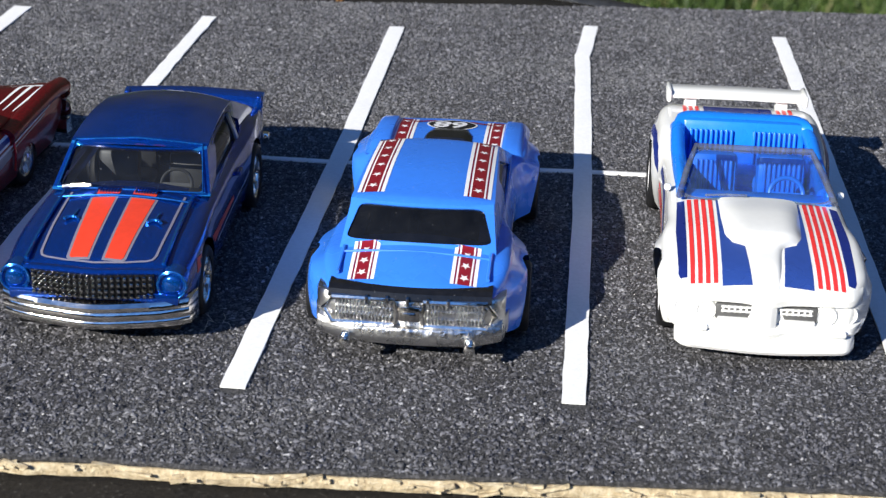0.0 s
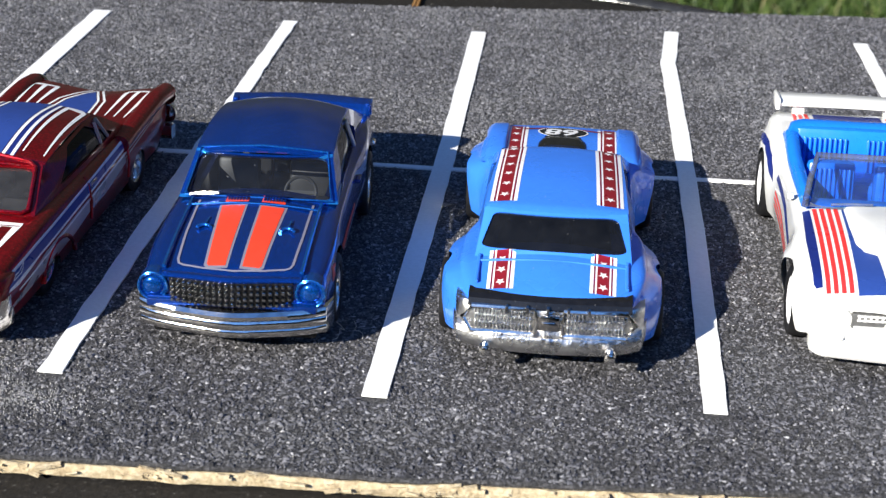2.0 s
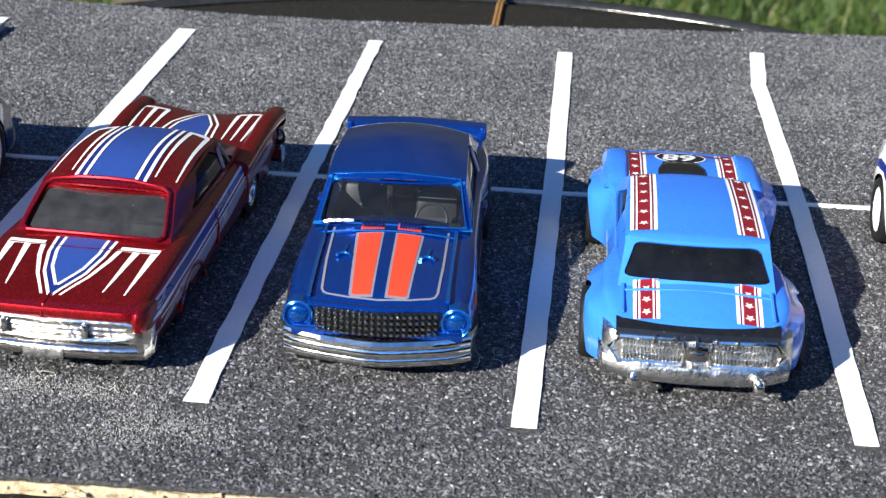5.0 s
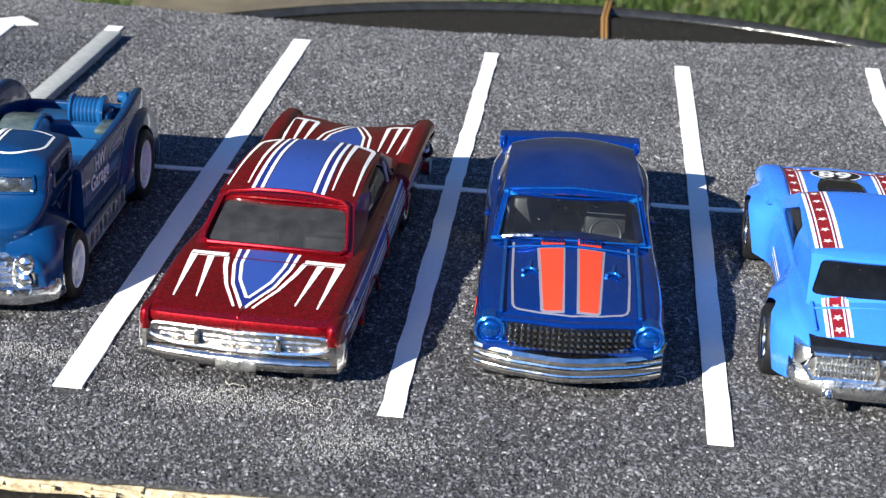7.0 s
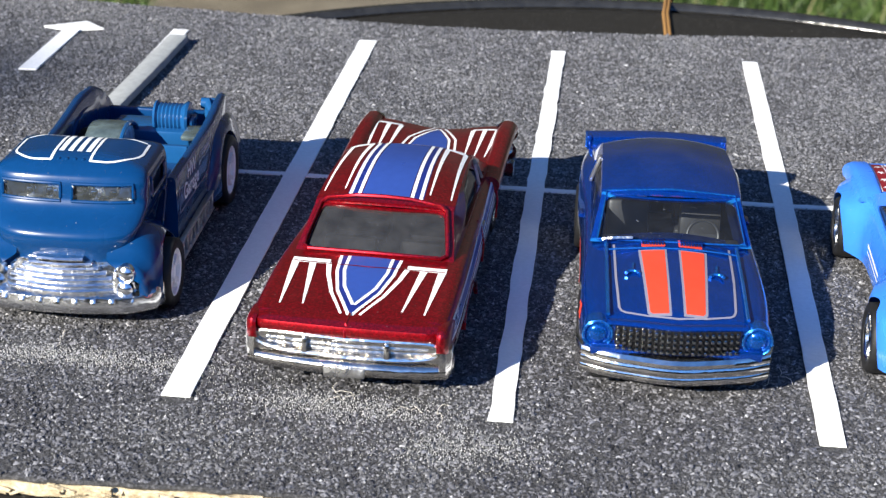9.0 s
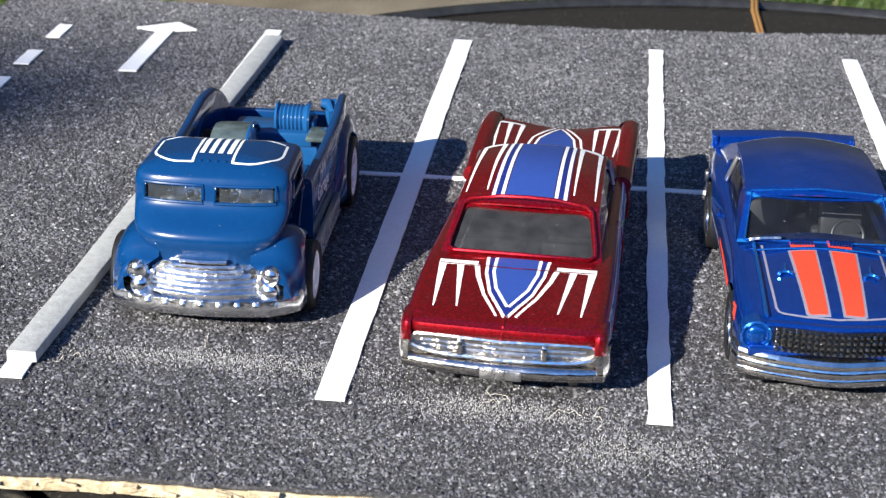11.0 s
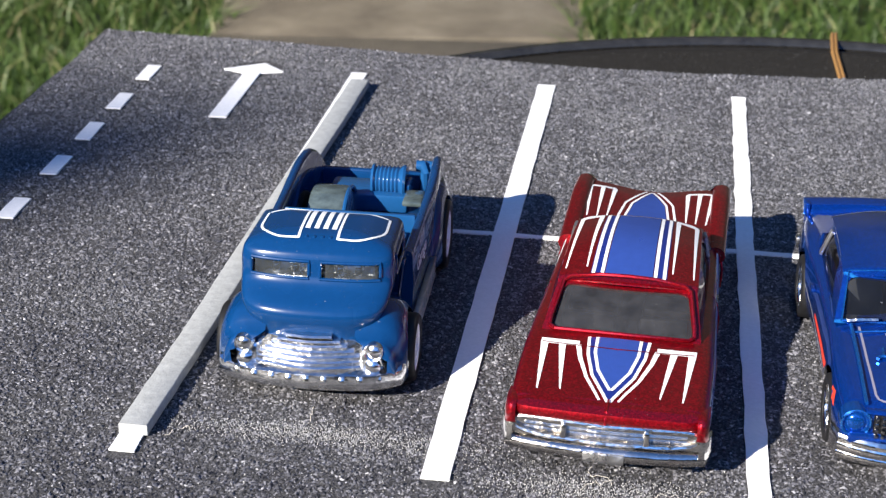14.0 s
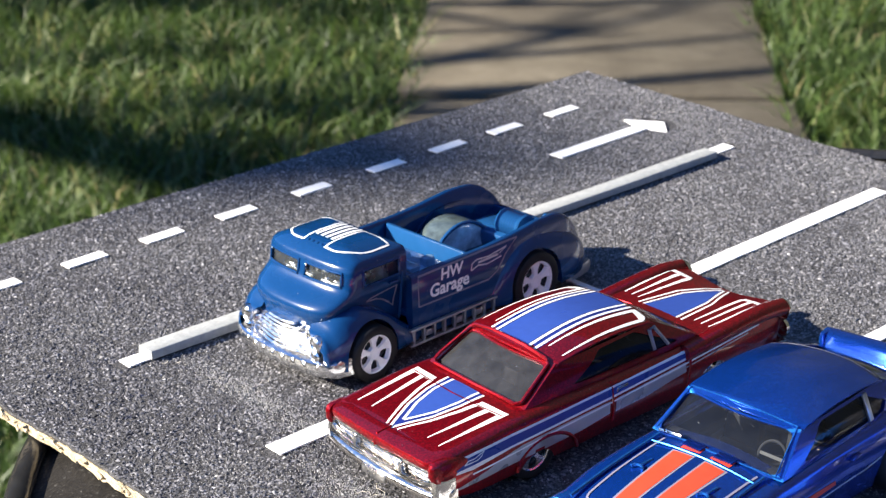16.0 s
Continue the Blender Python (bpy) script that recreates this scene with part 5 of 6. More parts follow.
    part("stripe_arch", print_mesh(tree, stroke([(-6.6, 70.0), (-3.2, 71.4), (3.2, 71.4), (6.6, 70.0)], 0.9), lift=0.06), M["red_deco"], car, "red print round the bonnet number")
    # number roundel
    ring = lambda rx, ry, c: [(c[0] + rx * math.cos(a), c[1] + ry * math.sin(a)) for a in np.linspace(0, 2 * math.pi, 33)[:-1]]
    part("roundel_border", print_mesh(tree, [ring(4.2, 3.2, (0, 68.9))], lift=0.10), M["white_deco"], car)
    part("roundel", print_mesh(tree, [ring(3.9, 2.9, (0, 68.9))], lift=0.13), M["black_deco"], car, "black oval racing number panel")
    part("number", text_mesh("68", 5.2, tree, "z", (0, 68.9), math.pi, lift=0.2, narrow=1.05), M["white_deco"], car, "white racing number 68")
    # bonnet scoop
    rows = []
    for y in np.linspace(58.6, 66.2, 9):
        w = spline([(58.6, 4.1), (62, 4.0), (66.2, 3.0)], y)
        h = spline([(58.6, 1.3), (62, 1.1), (66.2, 0.2)], y)
        rows.append([(x * w, y, 12.1 + h * (1 - abs(x) ** 5)) for x in np.linspace(-1, 1, 13)])
    sc = grid_mesh(rows, True)
    part("bonnet_scoop", sc, M["black"], car, "black plastic bonnet scoop")
    # raised fender tops round the bonnet
    for s in (-1, 1):
        rows = []
        for y in np.linspace(53, 73.4, 16):
            k = spline([(53, 0.0), (57, 0.7), (66, 1.0), (72.4, 1.0), (73.4, 0.5)], y)
            zb = spline([(53, 12.0), (58, 12.2), (66, 11.9), (73.4, 10.8)], y)
            rows.append([(s * x, y, zb + dz * k) for x, dz in ((8.6, -0.5), (8.8, 0.6), (9.1, 0.95), (9.5, 1.0), (11.3, 0.9), (11.9, 0.6), (12.4, -0.3), (12.7, -1.6))])
        part("fender_top", grid_mesh(rows, True), paint, car)
        part("fender_seam", tube([(s * 10.0, y, spline([(3.4, 11.2), (15, 13.15)], y)) for y in np.linspace(7.6, 14, 7)], 0.25, 6), paint, car)
    part("boot_seam", tube([(x, 12.6, 13.25 - 0.0055 * x * x) for x in np.linspace(-9.8, 9.8, 12)], 0.2, 6), paint, car)
    # black spoiler strip, chrome tail and bumper
    sp = bowed_bar([(-10.8, 5.9, 0, 1), (0, 5.2, 0.1, 1), (10.8, 5.9, 0, 1)], [(-1.2, 10.4), (0.3, 9.8), (1.2, 9.7), (1.4, 10.0), (1.1, 10.8), (0.2, 11.2), (-1.6, 11.3)], 24)
    part("tail_spoiler", sp, M["black"], car, "black plastic tail spoiler")
    for x in (-5.6, -2.9, -0.2, 2.5, 5.2):
        part("spoiler_strut", boxes([((x, 3.8, 9.9), (0.4, 0.6, 1.5), (25, 0, 0))], 0.1), M["black_chrome"], car)
    tb = bowed_bar([(-12.5, 6.6, 0, 1), (-11, 5.1, 0, 1), (0, 4.4, 0, 1), (11, 5.1, 0, 1), (12.5, 6.6, 0, 1)], [(-2.4, 6.0), (-0.1, 6.0), (0.1, 6.4), (0.1, 9.8), (-0.2, 10.2), (-2.4, 10.2)], 36)
    part("tail_panel", tb, M["cast_metal"], car)
    for s in (-1, 1):
        ribs = bmesh.new()
        for i in range(16):
            for j in range(3):
                x = s * (2.5 + 7.2 * i / 15)
                box(ribs, (x, 4.2 + 0.0045 * x * x, 7.2 + 1.0 * j), (0.28, 0.8, 0.78), 0.09)
        part("tail_light", ribs, M["sparkle_chrome"], car, "ribbed chrome tail light")
        bez = tube([(s * 1.9, 4.1, 6.4), (s * 10.2, 4.5, 6.3), (s * 11.4, 4.9, 8.0), (s * 10.2, 4.5, 9.8), (s * 1.9, 4.1, 9.9), (s * 1.6, 4.1, 8.1), (s * 1.9, 4.1, 6.4)], 0.42, 8)
        part("light_bezel", bez, M["chrome"], car)
        gd = merged(lathe([(0, 0.75), (1.4, 0.75), (1.9, 0.4), (1.9, 0)], "z", 12, (s * 8.2, 2.2, 3.9)), lathe([(-0.3, 0), (0, 0.7), (2.0, 0.7)], "y", 12, (s * 8.2, 1.4, 4.6)))
        part("bumper_guard", gd, M["chrome"], car)
    part("centre_badge", boxes([((0, 4.1, 8.0), (2.9, 0.6, 2.2)), ((0, 3.8, 8.0), (2.0, 0.5, 0.7))], 0.2), M["chrome_dull"], car)
    sec = [(-1.6, 3.5), (0.3, 3.6), (0.9, 4.3), (1.1, 5.2), (0.7, 6.1), (-0.2, 6.4), (-1.6, 6.4)]
    part("rear_bumper", bowed_bar([(-12.9, 8.6, 1.0, 0.5), (-12.2, 5.8, 0.6, 1), (-6, 4.4, 0, 1), (0, 4.1, 0, 1), (6, 4.4, 0, 1), (12.2, 5.8, 0.6, 1), (12.9, 8.6, 1.0, 0.5)], sec, 40), M["cast_metal"], car, "dull grey cast metal rear bumper")
    for s in (-1, 1):
        ax = "+x" if s > 0 else "-x"
        part("side_print", print_mesh(tree, stroke([(35, 7.2), (46, 7.6)], 0.5) + stroke([(35, 6.2), (46, 6.6)], 0.35), ax), M["white_deco"], car, "white side lettering bars")
        wheel(car, s * 13.1, 18.5, 5.0, 5.0, 4.6, "chrome")
        wheel(car, s * 12.7, 60, 4.9, 4.9, 4.4, "chrome")


# ---- white convertible with blue seats and a rear wing ----
def build_convertible():
    car = thing("white_convertible", 156.0, 16.0, 0.34, 1.3, "white toy convertible with blue seats and a tall rear wing", "toy car", "parked model cars")
    paint = M["white_paint"]
    b = Body([(3.2, 11.6), (4.4, 12.8), (9, 13.8), (20, 14.0), (40, 13.6), (56, 13.8), (66, 13.8), (73, 12.8)],
             [(3.2, 10.0), (4.4, 10.6), (8, 11.7), (20, 13.0), (30, 13.3), (46, 13.0), (58, 14.4), (66, 14.6), (73, 13.2)],
             [(3.2, 10.7), (4.4, 11.3), (8, 12.3), (20, 13.9), (30, 14.3), (46, 14.0), (58, 14.8), (66, 14.6), (73, 13.0)],
             sill=[(3.2, 5.0), (7, 3.2), (68, 3.0), (73, 5.0)], tuck=1.4, inset=1.7, arches=[(13.0, 5.1, 5.9), (58, 5.2, 6.1)], flare=[(13.0, 7.6, 1.7), (58.5, 8.5, 1.2)], crown=0.75, round_=1.5, n=90)
    bm = b.mesh()
    tree_copy = bm.copy()
    cut_deck(bm, 10.4, 27.2, 57.5, 11)
    part("body", bm, paint, car, "white enamelled shell", angle=50)
    tree = surface_of(tree_copy)
    tree_copy.free()
    undertray(car, 11.6, 4, 71)
    # bonnet prints: blue fields, red bars
    for s in (-1, 1):
        part("bonnet_blue", print_mesh(tree, [[(s * 5.95, 27), (s * 6.1, 3.5), (s * 2.1, 3.5), (s * 2.7, 11.9), (s * 4.4, 12.8), (s * 5.3, 15.5), (s * 5.6, 25.6), (s * 5.6, 27)]], lift=0.06), M["blue_deco"], car, "blue bonnet panel")
        part("bonnet_edge", print_mesh(tree, [[(s * 10.45, 26.6), (s * 11.5, 26.2), (s * 12.0, 16.0), (s * 11.9, 5.6), (s * 11.6, 4.9), (s * 10.75, 4.9)]], lift=0.06), M["navy_deco"], car, "navy bonnet edge stripe")
        bars = []
        for k in range(4):
            x0, x1 = 6.75 + k * 1.0, 6.95 + k * 1.03
            bars.append([(s * (x0 - 0.3), 27), (s * (x0 + 0.3), 27), (s * (x1 + 0.3), 3.9), (s * (x1 - 0.3), 3.9)])
        for bar in bars:
            part("bonnet_stripe", print_mesh(tree, [bar], lift=0.08), M["bright_red_deco"], car, "bright red bonnet stripe")
    # shaker scoop and beak
    rows = []
    for y in np.linspace(3.0, 26.6, 36):
        w = spline([(3.0, 1.7), (6, 2.0), (11.6, 2.6), (12.8, 3.6), (13.8, 4.9), (15.2, 5.4), (26.6, 5.7)], y)
        base = spline([(3.0, 10.5), (5.5, 11.5), (8, 12.2), (20, 13.8), (26.6, 14.2)], y)
        h = spline([(3.0, 0.4), (6, 0.8), (10, 0.7), (12, 0.9), (13.6, 1.45), (20, 1.15), (26.6, 0.45)], y)
        rows.append([(x * w, y, base + h * (1 - abs(x) ** 5) - 0.15) for x in np.linspace(-1, 1, 21)])
    part("bonnet_scoop", grid_mesh(rows, True), paint, car, "white raised bonnet scoop")
    # nose
    nose = bowed_bar([(-12.9, 5.0, 0, 1), (-11, 2.6, 0, 1), (-3, 1.8, 0.1, 1), (0, 0.9, 0, 1), (3, 1.8, 0.1, 1), (11, 2.6, 0, 1), (12.9, 5.0, 0, 1)], [(-2, 4.2), (0.3, 4.4), (0.7, 5.1), (0.4, 5.7), (-0.9, 5.9), (-1.2, 8.1), (-0.3, 8.6), (-0.2, 9.5), (-1.2, 10.3), (-3, 10.6)], 40)
    part("nose", nose, paint, car)
    for s in (-1, 1):
        part("grille_opening", boxes([((s * 3.9, 3.4, 7.1), (5.8, 1.6, 2.3))], 0.3), M["recess"], car, "recessed grey grille")
        mesh_bars = bmesh.new()
        for i in range(6):
            box(mesh_bars, (s * (1.9 + 0.78 * i), 2.6, 7.6), (0.34, 0.5, 0.95), 0.1)
        for j in range(2):
            box(mesh_bars, (s * 3.8, 2.6, 7.3 + 0.62 * j), (4.6, 0.5, 0.24), 0.08)
        box(mesh_bars, (s * 4.1, 2.5, 6.2), (4.8, 1.0, 0.5), 0.2)
        part("grille", mesh_bars, paint, car)
        for k in (0, 1):
            part("headlight", lathe([(5, 1.5), (2.9, 1.5), (2.6, 1.3), (2.9, 1.0), (2.7, 0.7), (2.6, 0)], "y", 22, (s * (8.0 + 2.9 * k), 0.2 + 0.8 * k, 7.1)), paint, car, "white-painted headlight")
        part("side_lamp", boxes([((s * 9.2, 1.6, 5.2), (3.0, 1.2, 1.0))], 0.4), paint, car)
    beak = bowed_bar([(-1.2, 1.6, 0, 1), (0, 0.9, 0, 1), (1.2, 1.6, 0, 1)], [(-2, 4.4), (0.5, 4.4), (0.3, 6.6), (-0.1, 8.6), (-1.2, 10.4), (-3, 11.1)], 8)
    part("beak", beak, paint, car)
    lip = bowed_bar([(-12.0, 3.2, 0, 0.8), (-10.6, 1.4, 0, 1), (0, 0.6, -0.2, 1), (10.6, 1.4, 0, 1), (12.0, 3.2, 0, 0.8)], [(-2.5, 2.5), (0.6, 2.5), (0.9, 3.0), (0.4, 4.0), (-0.6, 4.8), (-2.5, 4.8)], 30)
    part("front_spoiler", lip, paint, car, "white chin spoiler")
    # interior
    blue = M["blue_seat"]
    part("interior", merged(boxes([((0, 42, 5.4), (22, 33, 1.4)), ((0, 30.2, 11.2), (21, 3.4, 4.8))], 0.7),
                            boxes([((-10.7, 43, 10.2), (1.4, 30, 9.6)), ((10.7, 43, 10.2), (1.4, 30, 9.6))], 0.6)), blue, car, "bright blue moulded interior tub")
    for s in (-1, 1):
        seat = boxes([((s * 5.2, 43.5, 10.2), (7.4, 2.8, 9.6), (-10, 0, 0)), ((s * 5.2, 39, 7.4), (7.4, 7, 3.2))], 0.9)
        for k in range(8):
            box(seat, (s * 5.2 - 2.6 + k * 0.75, 41.9, 10.6), (0.4, 0.6, 7.4), 0.15, (-10, 0, 0))
        part("front_seat", seat, blue, car, "ribbed blue front seat")
    bench = part("rear_seat", boxes([((0, 55.6, 12.0), (20, 3.6, 9.0), (-8, 0, 0)), ((0, 51, 8.2), (20, 7, 3.4))], 1.0), blue, car, "ribbed blue rear bench")
    for s in (-1, 1):
        for k in range(9):
            part("rib", boxes([((s * 5.0 - 3.2 + k * 0.8, 53.5, 12.6), (0.42, 0.7, 5.4), (-8, 0, 0))], 0.15), blue, bench)
    roll = [(-0.8 + 2.5 * math.cos(a), 15.3 + 1.5 * math.sin(a)) for a in np.linspace(0, 2 * math.pi, 15)[:-1]]
    part("folded_hood", bowed_bar([(-10.9, 53.8, -0.5, 0.7), (-10.2, 55.4, 0, 0.95), (-8, 56.4, 0.2, 1), (0, 56.6, 0.1, 1), (8, 56.4, 0.2, 1), (10.2, 55.4, 0, 0.95), (10.9, 53.8, -0.5, 0.7)], roll, 40), blue, car, "rounded blue folded soft-top cover")
    for s in (-1, 1):
        part("arm_rest", tube([(s * 10.2, 55.5, 15.0), (s * 10.5, 51, 14.9), (s * 10.6, 46, 14.1), (s * 10.5, 38, 13.7), (s * 10.3, 31, 13.6)], 1.15, 10), blue, car, "rounded blue side padding")
    bmw = lathe([(0.35 * math.cos(a), 2.5 + 0.35 * math.sin(a)) for a in np.linspace(0, 2 * math.pi, 9)], "y", 24)
    box(bmw, (0, 0, 0), (4.6, 0.4, 0.6))
    bmesh.ops.rotate(bmw, matrix=Matrix.Rotation(radians(-25), 3, "X"), verts=bmw.verts[:])
    bmesh.ops.translate(bmw, vec=(5.2, 34.5, 12.2), verts=bmw.verts[:])
    part("steering_wheel", bmw, blue, car)
    # windscreen
    fb, pb = window_panel(((-11.4, 26.6, 14.0), (11.4, 26.6, 14.0), (8.7, 37.2, 18.2), (-8.7, 37.2, 18.2)), [(0.02, 0.03), (0.98, 0.03), (0.975, 0.965), (0.025, 0.965)], 0.5, lip=0.3, bow=(0.9, 0.9))
    part("windscreen_frame", fb, M["frame_glass"], car, "clear plastic windscreen frame")
    part("windscreen_rail", tube([(-11.2, 26.4, 14.2), (-10.0, 31.8, 16.4), (-8.6, 36.9, 18.3), (0, 36.2, 18.5), (8.6, 36.9, 18.3), (10.0, 31.8, 16.4), (11.2, 26.4, 14.2)], 0.5, 10), M["rail_glass"], car, "thick clear windscreen rail")
    p = part("windscreen", pb, M["blue_glass"], car, "blue-tinted windscreen")
    p.visible_shadow = False
    part("wiper", tube([(-7.5, 26.2, 14.6), (-4.5, 26.0, 14.9), (-1.5, 26.1, 14.9)], 0.2, 6), M["frame_glass"], car)
    # rear wing
    wg = bowed_bar([(-11.2, 70.4, 0, 1), (0, 70.4, 0.1, 1), (11.2, 70.4, 0, 1)], [(2.2, 15.6), (2.3, 16.1), (1.0, 16.6), (-1.6, 16.8), (-2.3, 16.4), (-1.6, 15.7)], 12)
    part("wing", wg, paint, car, "white rear wing blade")
    for s in (-1, 1):
        part("wing_end", boxes([((s * 11.3, 70.2, 16.0), (0.9, 5.4, 2.2))], 0.44), paint, car)
        part("wing_post", boxes([((s * 7.6, 70.4, 14.9), (2.2, 2.4, 2.4))], 0.5), paint, car)
    tb = [[(s * x0, 60), (s * x1, 60), (s * x1, 68), (s * x0, 68)] for s in (-1, 1) for x0, x1 in ((6.4, 7.0), (7.4, 8.0), (8.4, 9.0))]
    part("boot_stripe", print_mesh(tree, tb), M["bright_red_deco"], car, "red boot stripes")
    part("boot_blue", print_mesh(tree, [[(-5.6, 60), (5.6, 60), (5.6, 68), (-5.6, 68)]]), M["navy_deco"], car, "navy boot panel")
    for s in (-1, 1):
        ax = "+x" if s > 0 else "-x"
        part("quarter_print", print_mesh(tree, [[(48.6, 9.2), (50, 10.9), (53, 12.2), (58, 12.8), (63, 12.5), (66.5, 11.2), (67.4, 9.8), (66.4, 9.4), (62.6, 11.4), (58, 11.9), (53.6, 11.3), (51, 9.8)]], ax), M["navy_deco"], car, "navy rear quarter flash")
        part("side_print", print_mesh(tree, stroke([(21, 8.8), (34, 10.4), (47, 10.6)], 0.9), ax), M["navy_deco"], car)
        part("side_bar", print_mesh(tree, stroke([(23, 6.6), (36, 8.4), (46, 8.6)], 0.5) + stroke([(23, 5.6), (36, 7.4), (46, 7.6)], 0.5) + stroke([(23, 4.6), (36, 6.3), (46, 6.5)], 0.5), ax), M["bright_red_deco"], car, "red side bars")
        part("door_mirror", boxes([((s * 12.7, 31.5, 13.6), (1.1, 1.0, 1.0))], 0.35), paint, car)
        wheel(car, s * 11.8, 13.0, 5.0, 5.0, 4.4)
        wheel(car, s * 12.0, 58, 5.4, 5.4, 4.8)


# ---- dark blue round-nosed recovery truck ----
def cab_shell():
    """The cab as one rounded shell of level rings. Returns the shell, its window outlines and panes."""
    front = [(5.0, 8.8), (9.6, 8.2), (10.8, 8.0), (11.6, 7.8), (12.4, 7.6), (13.2, 7.6), (14.2, 8.2), (15.4, 10.0), (16.4, 11.4), (17.4, 12.0), (19.8, 12.5), (20.8, 12.9), (21.4, 13.6)]
    wide = [(5.0, 9.0), (11, 9.8), (13, 10.4), (15, 11.1), (17, 11.4), (19, 11.4), (20.4, 11.2), (21.0, 10.95), (21.4, 10.5)]
    deep = [(5.0, 3.0), (11, 4.2), (14, 4.2), (16, 3.6), (20.6, 2.8), (21.4, 2.9)]
    zs = sorted(set([5, 7, 9, 10.2, 11, 11.7, 12.3, 12.9, 13.5, 14.1, 14.7, 15.3, 15.8, 16.3, 16.8, 17.3, 17.75, 18.3, 18.8, 19.3, 19.8, 20.25, 20.6, 20.8, 21.0, 21.2, 21.4]))
    phis = [-90, -84, -77, -69, -61, -52.5, -44, -36, -28, -20, -12, -6, -1.7, 1.7, 6, 12, 20, 28, 36, 44, 52.5, 61, 69, 77, 84, 90]
    ysteps = [0.12, 0.24, 0.36, 0.48, 0.60, 0.72, 0.84, 0.93, 1.0]
    back = 27.0

    def ring(z):
        yf, w, d = spline(front, z), spline(wide, z), spline(deep, z)
        n = 2.0 / 2.7
        ys = yf + d
        fr = []
        for a in phis:
            s, c = math.sin(radians(a)), max(0.0, math.cos(radians(a)))
            fr.append((math.copysign(abs(s) ** n, s) * w, ys - d * c ** n, z))
        right = [(w - 0.25 * f, ys + (back - ys) * f, z) for f in ysteps]
        return fr + right + [(-x, y, zz) for x, y, zz in reversed(right)]
    rows = [ring(z) for z in zs]
    top = rows[-1]
    for k in (0.975, 0.94, 0.89, 0.82, 0.72, 0.6, 0.46, 0.3, 0.14, 0.02):
        rows.append([(x * k, 20.4 + (y - 20.4) * k, 21.4 + 1.55 * (1 - k ** 3.4)) for x, y, z in top])
    bm = bmesh.new()
    vs = [[bm.verts.new(p) for p in r] for r in rows]
    n = len(top)
    np_ = len(phis)
    panes = {}
    for j in range(len(rows) - 1):
        zm = (rows[j][0][2] + rows[j + 1][0][2]) / 2
        for i in range(n):
            k = (i + 1) % n
            key = None
            if j < len(zs) - 1 and 16.8 < zm < 19.8:
                if i < np_ - 1 and zm > 17.3:
                    a = (phis[i] + phis[i + 1]) / 2
                    if 3 < abs(a) < 52.5:
                        key = ("windscreen", a > 0)
                elif np_ - 1 <= i < np_ + 8:
                    f = i - np_ + 1
                    if 1 <= f <= 6:
                        key = ("side_window", True)
                elif i >= np_ + 9 and i < n - 1:
                    f = n - 1 - i
                    if 1 <= f <= 6:
                        key = ("side_window", False)
            q = (j, i), (j, k), (j + 1, k), (j + 1, i)
            if key:
                panes.setdefault(key, []).append([rows[a][b] for a, b in q])
            else:
                bm.faces.new([vs[a][b] for a, b in q])
    bm.faces.new(vs[-1])
    return bm, panes


def pane_mesh(quads, depth):
    """A pane set back inside its opening, with the reveal round it, and the outline of the opening."""
    cnt = collections.Counter()
    for q in quads:
        for a, b in zip(q, q[1:] + q[:1]):
            cnt[(a, b)] += 1
    edges = {a: b for (a, b) in cnt if (b, a) not in cnt}
    loop = [next(iter(edges))]
    while edges[loop[-1]] != loop[0]:
        loop.append(edges[loop[-1]])
    c = Vector((0, 20, 18.5))
    bm = bmesh.new()
    seen = {}

    def v(p):
        if p not in seen:
            d = c - Vector(p)
            d.z = 0
            seen[p] = bm.verts.new(Vector(p) + d.normalized() * depth)
        return seen[p]
    for q in quads:
        bm.faces.new([v(p) for p in q])
    return bm, loop


def fender_mesh(s, ya, yb, wheel_y, wheel_z, arch, inner, top, wout, low0, dome=0.0):
    """A pressed fender round a wheel: rounded over the top, cut by the arch, turned in at its edge."""
    rows = []
    ys = sorted(set(list(np.linspace(ya, yb, 26)) + [wheel_y - arch * math.cos(k * math.pi / 16) for k in range(17)]))
    for y in ys:
        if not ya <= y <= yb:
            continue
        t, w = spline(top, y), spline(wout, y)
        low = spline(low0, y)
        if abs(y - wheel_y) < arch:
            low = max(low, wheel_z + math.sqrt(arch ** 2 - (y - wheel_y) ** 2))
        low = min(low, t - 0.5)
        base = spline(low0, y)
        a0 = math.asin(min(1.0, max(0.0, (low - base) / (t - base)) ** (1 / 0.9)))
        x0 = inner + (w - inner) * math.cos(a0) ** 0.5
        row = [(s * (x0 - 1.6), y, low + 0.1), (s * (x0 - 0.3), y, low - 0.12), (s * (x0 - 0.05), y, low - 0.05)]
        for a in np.linspace(a0, math.pi / 2, 12):
            row.append((s * (inner + (w - inner) * max(0.0, math.cos(a)) ** 0.5), y, base + (t - base) * math.sin(a) ** 0.9))
        rows.append(row)
    if dome:
        # the rounded front of the fender
        c = sum((Vector(p) for p in rows[0]), Vector()) / len(rows[0])
        first = [Vector(p) for p in rows[0]]
        for f in (0.94, 0.8, 0.6, 0.35, 0.05):
            rows.insert(0, [tuple(c + (p - c) * f - Vector((0, dome * math.sqrt(1 - f * f), 0))) for p in first])
    return grid_mesh(rows)


